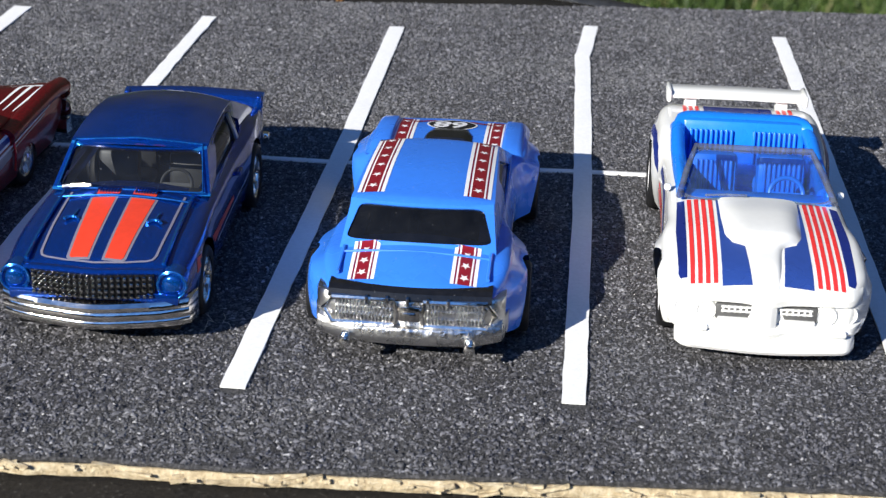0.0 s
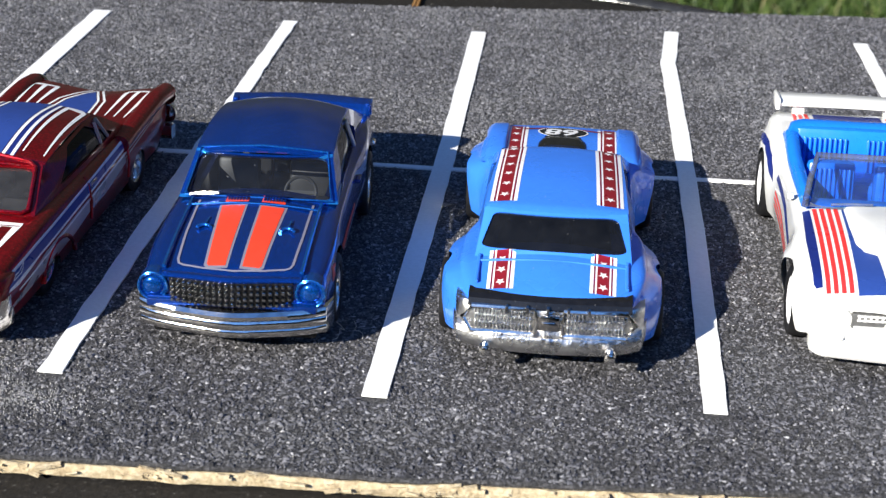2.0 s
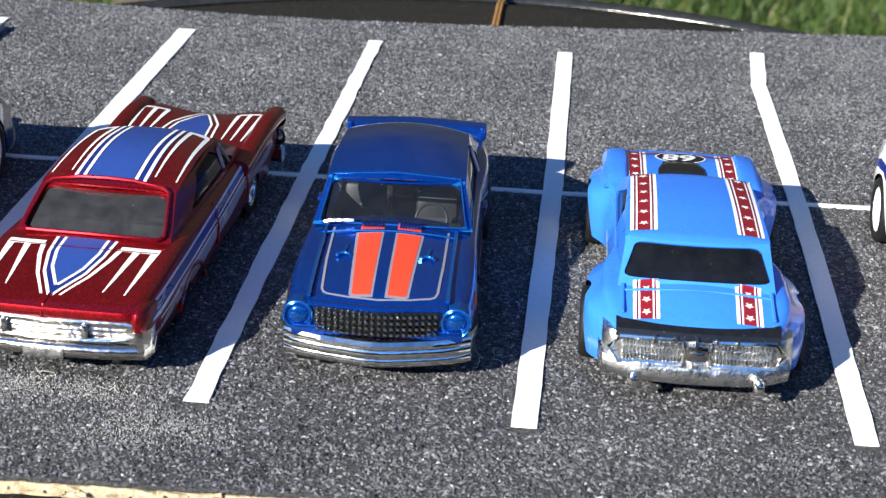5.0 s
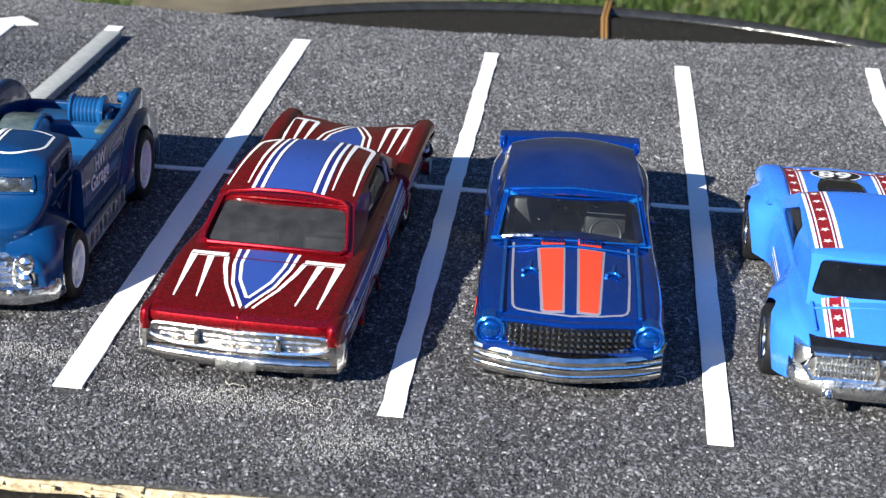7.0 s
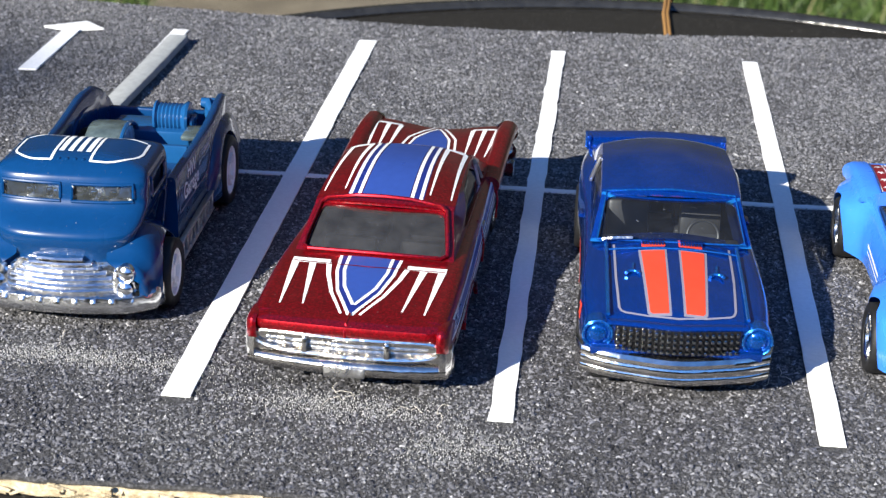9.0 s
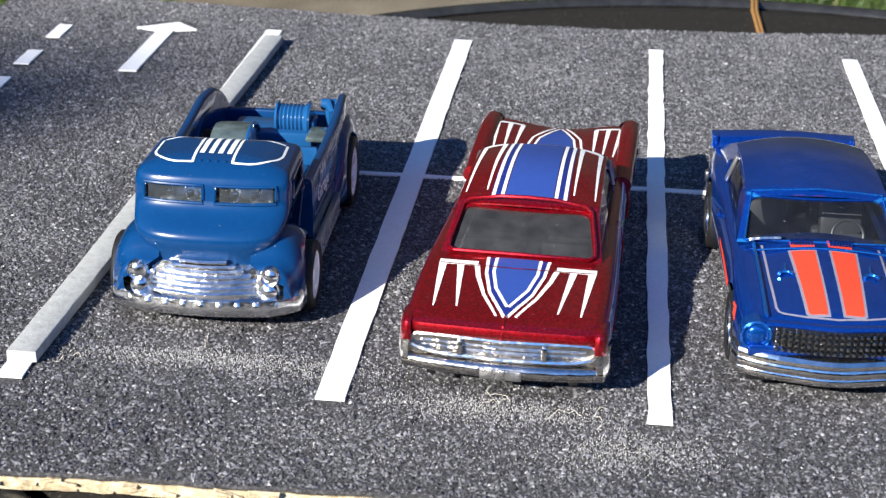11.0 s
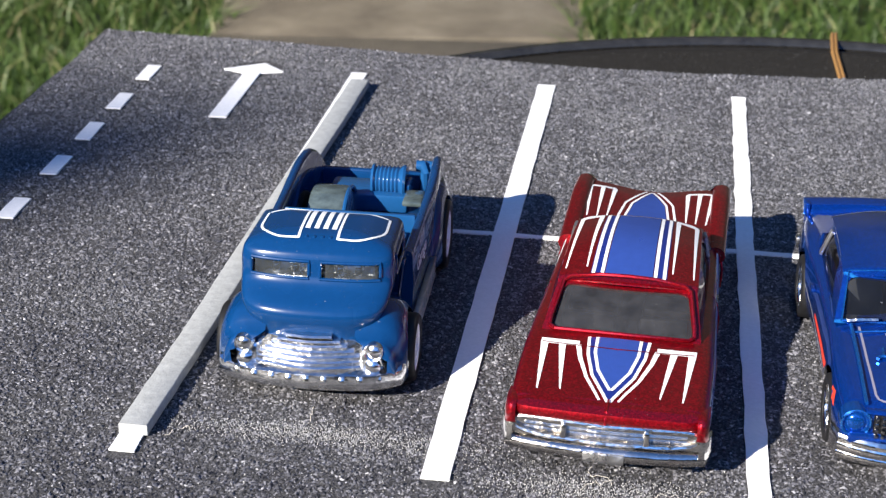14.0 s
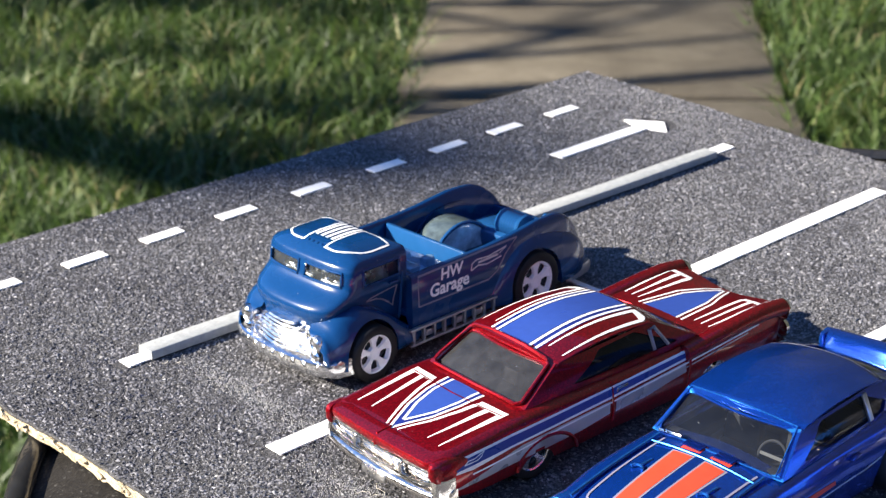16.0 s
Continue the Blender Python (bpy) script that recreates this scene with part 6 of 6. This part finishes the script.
def build_truck():
    car = thing("recovery_truck", -21.2, 12.0, 0.34, 1.4, "dark blue round-nosed toy truck with chrome grille and open bed", "toy truck", "parked model cars")
    paint = M["truck_paint"]
    shell, panes = cab_shell()
    shell_copy = shell.copy()
    part("cab", shell, paint, car, "rounded dark blue enamelled cab", angle=70)
    tree = surface_of(shell_copy)
    shell_copy.free()
    for (nm, right), quads in panes.items():
        pb, loop = pane_mesh(quads, 0.55)
        fr = part(nm, tube(loop + loop[:2], 0.26, 8), paint, car)
        p = part("pane", pb, M["silver_glass"], fr)
        p.visible_shadow = False
    part("interior", boxes([((0, 20, 11.2), (18, 12, 1.2)), ((0, 24.4, 14.6), (17, 1.6, 6.6)), ((0, 15.2, 15.6), (16.4, 2.0, 2.2))], 0.5), M["silver_int"], car, "silvery moulded cab interior")
    for s in (-1, 1):
        part("seat", boxes([((s * 4.6, 20.5, 14.6), (6.6, 2.2, 5.6), (-10, 0, 0)), ((s * 4.6, 18.0, 12.6), (6.6, 5, 2))], 0.6), M["silver_int"], car)
    for x in (-6.4, -3.4, 3.2, 6.0):
        part("dash_rib", boxes([((x, 15.4, 17.0), (1.1, 0.8, 1.9), (0, 0, 20))], 0.3), M["chrome_dull"], car)
    part("steering_wheel", lathe([(0.3 * math.cos(a), 2.0 + 0.3 * math.sin(a)) for a in np.linspace(0, 2 * math.pi, 9)], "y", 20, (4.6, 16.4, 18.2)), M["silver_int"], car)
    undertray(car, 10.6, 7, 72, 2.0, 5.0)
    for s in (-1, 1):
        part("front_fender", fender_mesh(s, 8.1, 27.6, 16.2, 5.2, 6.0, 6.6, [(7.4, 8.0), (8.0, 10.2), (9.2, 11.9), (11.5, 13.2), (15.0, 13.7), (18.6, 12.7), (22.0, 10.8), (25, 8.2), (27.6, 6.0)],
                                          [(7.4, 11.8), (8.2, 13.2), (9.6, 14.0), (12, 14.6), (16, 14.7), (21, 14.2), (26.4, 13.3)], [(7.4, 4.4), (9, 3.8), (26.4, 3.8)], 1.4), paint, car, "bulbous dark blue front fender", angle=60)
        part("rear_fender", fender_mesh(s, 47.0, 74.6, 57.6, 6.0, 6.7, 10.6, [(47, 6.6), (49, 10.2), (51.5, 12.8), (55, 14.6), (59, 15.0), (64, 14.2), (69, 12.4), (72.6, 9.8), (74.6, 6.2)],
                                         [(47, 13.2), (49.5, 14.0), (54, 14.7), (60, 14.8), (67, 14.2), (72, 13.2), (74.6, 11.6)], [(47, 3.8), (68, 3.8), (74.6, 4.6)]), paint, car, "teardrop dark blue rear fender", angle=60)
        # bed wall with a crest that sweeps up and round at the tail
        prof = [(27.0, 16.0), (34, 16.1), (44, 16.2), (50, 16.5), (55, 17.0), (60, 17.5), (64, 17.4), (67.5, 16.4), (70.5, 14.2), (72.6, 11.2), (74.0, 7.0)]
        rows = []
        for y in np.linspace(27.0, 74.0, 44):
            t = spline(prof, y)
            xo = spline([(27, 12.4), (55, 12.7), (66, 12.2), (74, 10.8)], y)
            rows.append([(s * xo, y, 3.6), (s * (xo + 0.15), y, (3.6 + t) / 2), (s * xo, y, t - 0.7), (s * (xo - 0.25), y, t - 0.2), (s * (xo - 0.8), y, t), (s * (xo - 1.35), y, t - 0.2), (s * (xo - 1.6), y, t - 0.7), (s * (xo - 1.7), y, 7.6)])
        wall = grid_mesh(rows, True)
        wall_copy = wall.copy()
        part("bed_side", wall, paint, car, "swept dark blue bed side", angle=60)
        tr2 = surface_of(wall_copy)
        wall_copy.free()
        ax = "+x" if s > 0 else "-x"
        part("panel_outline", print_mesh(tr2, stroke([(28.5, 9.6), (28.5, 15.4), (53.6, 16.0), (50.4, 13.4), (48.4, 10.8), (46.0, 9.7), (28.5, 9.6)], 0.34), ax, cell=2), M["grey_deco"], car, "silver-grey panel outline")
        for word, size, at in (("HW", 3.1, (36.6, 14.1)), ("Garage", 3.4, (36.0, 11.6))):
            part("lettering", text_mesh(word, size, tr2, ax, at, flip=(s < 0)), M["white_deco"], car, "silver-white painted word")
        part("badge", print_mesh(tr2, stroke([(41.6, 12.7), (41.8, 14.0), (43.0, 14.5), (46, 14.3), (50.8, 15.0), (49.0, 14.1), (49.4, 13.4), (45.6, 12.9), (43.4, 13.3), (41.6, 12.7)], 0.3) + stroke([(43.4, 13.8), (48.6, 14.0)], 0.45), ax, cell=2), M["pale_deco"], car, "plain silver flame-shaped badge outline")
        part("door_outline", print_mesh(tree, stroke([(18.0, 13.4), (19.0, 13.9), (22.0, 14.3), (24.9, 14.6), (24.9, 10.2), (23.6, 11.4), (22.2, 12.4), (20.4, 13.2), (18.0, 13.4)], 0.34), ax), M["grey_deco"], car, "silver-grey door outline")
        part("door_seam", tube([(s * 11.4, 25.6, 17.0), (s * 11.0, 25.6, 13), (s * 10.4, 25.6, 8)], 0.25, 6), paint, car)
        part("door_handle", boxes([((s * 11.5, 23.6, 15.8), (0.6, 2.2, 0.5))], 0.15), paint, car)
        wheel(car, s * 12.7, 16.2, 5.2, 5.2, 4.4, "white")
        wheel(car, s * 12.4, 57.6, 6.0, 6.0, 4.6, "white")
        # step under the bed: two rails and rungs
        stp = boxes([((s * 13.2, 36.6, 5.9), (0.9, 22, 0.45)), ((s * 13.2, 36.6, 3.0), (0.9, 22, 0.45))], 0.12)
        for k in range(9):
            box(stp, (s * 13.2, 26.4 + 2.55 * k, 4.4), (0.8, 0.5, 2.8), 0.12)
        for k in (1, 4, 6):
            box(stp, (s * 13.15, 27.7 + 2.55 * k, 4.4), (0.6, 1.6, 1.2), 0.15)
        part("side_step", stp, M["zinc"], car, "open metal side step")
        # headlight clusters
        part("headlight", lathe([(10.6, 1.5), (8.6, 1.5), (8.1, 1.35), (8.3, 1.05), (8.1, 0.8), (7.8, 0)], "y", 20, (s * 9.6, -1.5, 8.6)), M["sparkle_chrome"], car, "round chrome headlight")
        part("side_light", lathe([(10.0, 1.2), (8.0, 1.2), (7.6, 0.8), (7.5, 0)], "y", 14, (s * 9.4, -1.3, 6.2)), M["sparkle_chrome"], car)
        part("light_surround", boxes([((s * 9.2, 8.5, 6.8), (3.8, 2.4, 3.8), (-8, 0, s * 14))], 0.9), M["sparkle_chrome"], car)
    part("nose", boxes([((0, 10.3, 8.3), (18.4, 3.4, 5.4))], 1.2), paint, car)
    # stepped chrome grille
    part("grille_panel", bowed_bar([(-8.6, 8.6, 0, 1), (0, 6.9, 0, 1), (8.6, 8.6, 0, 1)], [(-1.5, 4.4), (0.2, 4.4), (0.0, 8.0), (-0.5, 9.6), (-1.5, 9.6)], 24), M["sparkle_chrome"], car)
    for z, w in ((5.4, 8.2), (6.2, 8.0), (7.0, 7.4), (7.8, 6.6), (8.6, 5.6), (9.3, 4.6), (10.0, 3.4)):
        y0 = 6.2 + 0.2 * (z - 5)
        ye = y0 + 0.026 * w * w
        part("grille_bar", bowed_bar([(-w, ye, 0, 1), (0, y0, 0, 1), (w, ye, 0, 1)], [(-1.4, z), (0.3, z + 0.05), (0.55, z + 0.3), (0.3, z + 0.55), (-1.4, z + 0.62)], 24), M["sparkle_chrome"], car, "stepped chrome grille bar")
    sec = [(-1.5, 2.4), (0.5, 2.5), (1.2, 3.1), (1.4, 4.2), (1.1, 5.2), (0.2, 5.7), (-1.5, 5.7)]
    part("bumper", bowed_bar([(-14.2, 11.4, 0.4, 0.6), (-13.4, 8.8, 0.3, 1), (-8, 6.7, 0, 1), (0, 6.0, 0, 1), (8, 6.7, 0, 1), (13.4, 8.8, 0.3, 1), (14.2, 11.4, 0.4, 0.6)], sec, 44), M["sparkle_chrome"], car, "rough bright chrome front bumper")
    for k in range(9):
        x = -10.4 + 2.6 * k
        y = spline([(-13, 8.8), (-8, 6.7), (0, 6.0), (8, 6.7), (13, 8.8)], x)
        part("bumper_stud", boxes([((x, y - 1.2, 4.7), (0.9, 0.6, 0.9), (-25, 0, 0))], 0.15), M["chrome"], car)
    part("rear_bumper", bowed_bar([(-13.6, 69, 0, 1), (-12.4, 74, 0, 1), (0, 75.4, 0, 1), (12.4, 74, 0, 1), (13.6, 69, 0, 1)], [(-1.0, 2.8), (-1.3, 4.0), (-0.8, 5.0), (0.6, 5.0), (0.6, 2.8)], 40), M["zinc"], car, "metal rear bumper")
    # bed: floor, bulkhead, drum and moulded load
    part("bed_floor", boxes([((0, 50, 8.0), (22.4, 46, 1.2)), ((0, 28.2, 11.6), (22.4, 1.4, 8.2)), ((0, 71.4, 9.4), (20.6, 1.4, 4.6))], 0.4), paint, car)
    part("bulkhead", boxes([((0, 42.0, 12.2), (21.6, 1.0, 6.8), (-4, 0, 0))], 0.3), M["truck_plastic"], car, "blue plastic bulkhead across the bed")
    clear = M["clear_blue"]
    lump = boxes([((2.5, 34.8, 11.6), (15, 9.0, 4.6)), ((6.2, 31.8, 14.0), (4.4, 3.0, 2.4)), ((0.8, 35.0, 14.0), (3.4, 3.0, 2.2)), ((6.6, 36.4, 14.2), (2.2, 2.6, 2.6)), ((9.0, 33.6, 13.6), (2.0, 2.4, 2.2))], 0.7)
    part("load_block", lump, clear, car, "translucent pale blue moulded block")
    # moulded half wheel lying across the bed, with a flat clear face and a raised rim
    def arc(r, x, half=66):
        return [(x, 54.0 + r * math.sin(radians(a)), 6.2 + r * math.cos(radians(a))) for a in np.linspace(-half, half, 25)]
    part("moulded_wheel", grid_mesh([arc(r, x) for r, x in ((7.4, -8.8), (8.2, -8.4), (8.45, -7.6), (8.5, -5.5), (8.45, -2.8), (8.3, -2.4))], True), M["pad"], car, "translucent olive moulded half wheel")
    face = grid_mesh([arc(r, x, 70) for r, x in ((8.2, -2.6), (7.6, -2.3), (5.5, -2.0), (3.0, -2.1), (1.5, -2.2))], True)
    part("wheel_face", face, M["wheel_clear"], car, "clear pale blue face of the moulded wheel")
    part("wheel_rim", tube(arc(8.25, -2.2), 0.38, 8), M["truck_plastic"], car, "blue rim of the moulded wheel")
    drum = [(-3.0, 0), (-3.0, 2.8), (-2.6, 3.0)]
    for k in range(7):
        drum += [(-2.3 + 0.68 * k, 2.4), (-2.0 + 0.68 * k, 2.65)]
    drum += [(2.6, 3.0), (3.0, 2.8), (3.0, 0)]
    part("cable_drum", lathe(drum, "x", 36, (3.4, 63.0, 13.0)), M["truck_plastic"], car, "ribbed blue cable drum")
    part("drum_stand", boxes([((0, 63, 10.2), (14, 8, 3.2)), ((6.8, 63.0, 11.6), (0.9, 4.4, 3.4))], 0.5), M["truck_plastic"], car)
    part("load_pad", boxes([((8.6, 56, 12.8), (3.4, 6.0, 0.9))], 0.4), M["pad"], car, "translucent olive pad")
    part("bed_hook", merged(tube([(9.2, 65, 11.0), (9.2, 65, 14.0), (9.2, 66.0, 15.0), (9.2, 67.6, 14.6)], 0.8, 8), lathe([(-1.4, 0), (-1.4, 1.0), (1.4, 1.0), (1.4, 0)], "x", 12, (9.0, 66.8, 14.6))), M["truck_plastic"], car)
    # roof prints
    for s in (-1, 1):
        part("roof_outline", print_mesh(tree, stroke([(s * 2.9, 24.6), (s * 9.0, 24.6)], 0.38) + stroke([(s * 2.9, 24.7), (s * 2.9, 15.2)], 0.38)
                                        + stroke([(s * 2.9, 15.3)] + [(s * (4.8 + 4.6 * math.sin(a)), 20.6 - 5.3 * math.cos(a)) for a in np.linspace(0, math.pi / 2, 12)] + [(s * 9.3, 24.6)], 0.36)), M["white_deco"], car, "white roof outline")
    for x in (-2.0, -0.67, 0.67, 2.0):
        part("roof_bar", print_mesh(tree, [[(x - 0.36, 17.6), (x + 0.36, 17.6), (x + 0.36, 24.8), (x - 0.36, 24.8)]]), M["white_deco"], car, "white roof bar")
    for x in (-1.8, -0.6, 0.6, 1.8):
        part("roof_stud", lathe([(0, 0.36), (0.3, 0.34), (0.42, 0.2), (0.45, 0)], "z", 10, (x, 15.6, 22.2)), paint, car)


M["silver_int"] = chrome("bright plated cab lining", (0.86, 0.88, 0.90), 0.28, 1.0)
M["silver_glass"] = glazing("clear cab glazing", (0.80, 0.84, 0.87), 0.04, 0.05, (0.55, 0.62, 0.68))
M["pale_deco"] = plain("pale silver print", (0.50, 0.52, 0.55), 0.3, vary=0.1, bumped=0.03)
M["red_glass"] = glazing("dusty dark glazing", (0.26, 0.26, 0.27), 0.08, 0.10, (0.24, 0.24, 0.25))
M["cast_metal"] = chrome("rough cast metal", (0.80, 0.79, 0.77), 0.27, 0.7)
M["black_chrome"] = chrome("blackened chrome", (0.48, 0.47, 0.45), 0.10, 0.6)
M["sparkle_chrome"] = chrome("rough sparkling chrome", (0.92, 0.92, 0.92), 0.20, 0.45)
M["wheel_clear"] = plain("clear pale blue plastic", (0.30, 0.42, 0.56), 0.08, vary=0.45, scale=350, coat=1.0, bumped=0.6, dist=0.0005)
M["clear_blue"] = plain("translucent pale blue plastic", (0.15, 0.27, 0.43), 0.10, vary=0.4, scale=300, coat=0.6, bumped=0.4, dist=0.0004)
M["mav_lamp"] = flake("candy blue lamp lacquer", (0.004, 0.085, 0.40), (0.003, 0.065, 0.32), rough=0.2, metal=0.66, dust=0.1)
# brighter copy of the coupe lacquer, edge highlight included, for raised lines
M["mav_edge"] = flake("thin candy blue lacquer", (0.010, 0.14, 0.48), (0.007, 0.10, 0.38), rough=0.22, metal=0.7)
M["frame_glass"] = glazing("clear windscreen frame", (0.50, 0.60, 0.72), 0.06, 0.18, (0.40, 0.45, 0.52))
# shade inside the white nose openings, put into a dark grey
M["recess"] = plain("shade grey of the grille recess", (0.085, 0.085, 0.085), 0.5)
M["truck_plastic"] = plain("blue plastic", (0.008, 0.066, 0.19), 0.22, vary=0.05, coat=0.4)
M["pad"] = plain("olive plastic", (0.062, 0.084, 0.088), 0.12, vary=0.5, scale=400, coat=0.6, bumped=0.4, dist=0.0004)

build_blue_coupe()
build_red_hardtop()
build_racing_coupe()
build_convertible()
build_truck()


# ---- garden behind the stand ----
def build_paths():
    """Two paths of concrete slabs that run away from the stool."""
    rng = random.Random(12)
    size, gap = 560.0, 14.0
    for k, (ox, oy, ang, n0, n1) in enumerate(((-60, 60, 8.5, 2, 10), (70, 60, 43.4, 2, 10))):
        ob = thing("path", ox, oy, GROUND_Z, ang, "weathered buff concrete slab path through the grass", "path", "garden paths")
        ob["kind"] = "structure"
        me = None
        for i in range(n0, n1):
            if me is None:
                me = mesh_from(boxes([((0, 0, 8), (size, size, 34))], 5), M["slab"], True, 30)
            s = new("slab", me)
            s.parent = ob
            s.matrix_local = pose(rng.uniform(-6, 6) * MM, (i * (size + gap) + 100) * MM, rng.uniform(-4, 4) * MM, rng.uniform(-0.6, 0.6), rng.uniform(-0.6, 0.6), rng.uniform(-1, 1) + 90 * rng.randrange(4))


def on_path(x, y):
    hit = np.zeros(len(x), bool)
    for ox, oy, ang in ((-60, 60, 8.5), (70, 60, 43.4)):
        a = math.radians(ang)
        u = (x - ox) * math.cos(a) + (y - oy) * math.sin(a)
        hit |= np.abs(u) < 262
    return hit


def build_grass():
    rng = np.random.default_rng(3)
    n = 170000
    d = 700 + 4800 * rng.random(n) ** 0.9
    a = np.radians(rng.uniform(-28, 72, n))
    x, y = 120 - d * np.sin(a), d * np.cos(a)
    keep = ~on_path(x, y)
    x, y = x[keep], y[keep]
    n = len(x)
    clump = np.array([noise.noise((px * 0.004, py * 0.004, 1.0)) for px, py in zip(x, y)])
    h = (30 + 30 * rng.random(n)) * (1.0 + 0.6 * clump)
    w = rng.uniform(2.4, 4.6, n)
    t = rng.uniform(0, 2 * np.pi, n)
    lean = rng.uniform(0.2, 1.6, n) * h
    lt = rng.uniform(0, 2 * np.pi, n)
    v = np.zeros((n, 5, 3))
    cx, sx = np.cos(t), np.sin(t)
    for k, (f, wf) in enumerate(((0, 1), (0.55, 0.8))):
        for m, s in ((0, -1), (1, 1)):
            v[:, 2 * k + m, 0] = x + s * w * wf * cx / 2 + lean * np.cos(lt) * f * f
            v[:, 2 * k + m, 1] = y + s * w * wf * sx / 2 + lean * np.sin(lt) * f * f
            v[:, 2 * k + m, 2] = GROUND_Z + h * f
    v[:, 4, 0], v[:, 4, 1], v[:, 4, 2] = x + lean * np.cos(lt), y + lean * np.sin(lt), GROUND_Z + h * 0.95
    v *= MM
    base = np.arange(n)[:, None] * 5
    f = np.concatenate([base + np.array(q) for q in ((0, 1, 3), (0, 3, 2), (2, 3, 4))], axis=1).reshape(-1)
    me = bpy.data.meshes.new("grass")
    me.vertices.add(n * 5)
    me.vertices.foreach_set("co", v.reshape(-1))
    me.loops.add(n * 9)
    me.loops.foreach_set("vertex_index", f.astype(np.int32))
    me.polygons.add(n * 3)
    me.polygons.foreach_set("loop_start", np.arange(0, n * 9, 3, dtype=np.int32))
    me.update(calc_edges=True)
    me.materials.append(M["grass"])
    tagged(new("grass", me), "rough green lawn grass with dry blades", "grass", kind="stuff")


def build_dark_surround():
    """A plain unseen boundary, added dark and tall at the far side to darken reflections."""
    rows = []
    for f in (0, 0.35, 0.7, 1.0):
        row = []
        for k in range(80):
            a = k * math.pi / 40
            r = 7000 + 300 * noise.noise((k * 0.6, f * 2.0, 0))
            top = 2200 + 7600 * max(0.0, math.sin(a)) ** 0.8 + 300 * noise.noise((k * 0.9, 2, 0))
            row.append((r * math.cos(a), r * math.sin(a), GROUND_Z + top * f))
        rows.append(row)
    tagged(new("wall_boundary", mesh_from(grid_mesh(rows, closed=True), M["dark_surround"], True)), "dark evergreen garden boundary", "wall", kind="structure")


def build_tree():
    """A bare tree outside the view whose limbs shade the path and the end of the board."""
    rng = random.Random(21)
    tr = thing("tree", -4100, -1750, GROUND_Z, 0, "bare brown tree beside the lawn", "tree")

    def limb(p, d, length, r, depth):
        pts, q = [p], Vector(p)
        for k in range(4):
            d = (d + Vector((rng.uniform(-0.25, 0.25), rng.uniform(-0.25, 0.25), rng.uniform(-0.1, 0.2)))).normalized()
            q = q + d * length / 4
            pts.append(tuple(q))
        rows = []
        for i, pt in enumerate(pts):
            rr = r * (1 - 0.16 * i)
            e1 = d.orthogonal().normalized()
            e2 = d.cross(e1)
            rows.append([tuple(Vector(pt) + e1 * rr * math.cos(b) + e2 * rr * math.sin(b)) for b in np.linspace(0, 2 * math.pi, 8)[:-1]])
        part("trunk" if depth == 0 else "limb", grid_mesh(rows, True, True), M["bark"], tr)
        if depth < 3:
            for k in range(3 if depth else 5):
                a = rng.uniform(0, 2 * math.pi)
                nd = (d * 0.7 + Vector((math.cos(a), math.sin(a), rng.uniform(0.0, 0.5)))).normalized()
                limb(pts[rng.choice((2, 3, 4))], nd, length * rng.uniform(0.55, 0.75), r * 0.53, depth + 1)
    limb((0, 0, 0), Vector((0.05, 0.05, 1)), 1500, 120, 0)
    # one long limb towards the stand
    start, end = Vector((0, 0, 1600)), Vector((-2262 + 4100, -3266 + 1750, 2070 - GROUND_Z))
    rows = []
    for i in range(9):
        f = i / 8
        p = start.lerp(end, f) + Vector((0, 0, 90 * math.sin(math.pi * f)))
        rr = 56 - 22 * f
        rows.append([(p.x + rr * 0.6 * math.cos(b), p.y + rr * 0.6 * math.cos(b), p.z + rr * math.sin(b)) for b in np.linspace(0, 2 * math.pi, 8)[:-1]])
    part("limb", grid_mesh(rows, True, True), M["bark"], tr)


# near-black, so that the added boundary reflects dark in the car paint
M["dark_surround"] = plain("near-black unseen surround", (0.007, 0.009, 0.006), 0.9, vary=0.5, scale=6, bumped=0.8, dist=0.05)
M["bark"] = plain("tree bark", (0.10, 0.07, 0.045), 0.9, vary=0.3, scale=40, bumped=0.6, dist=0.01)
build_paths()
build_grass()
build_dark_surround()
build_tree()
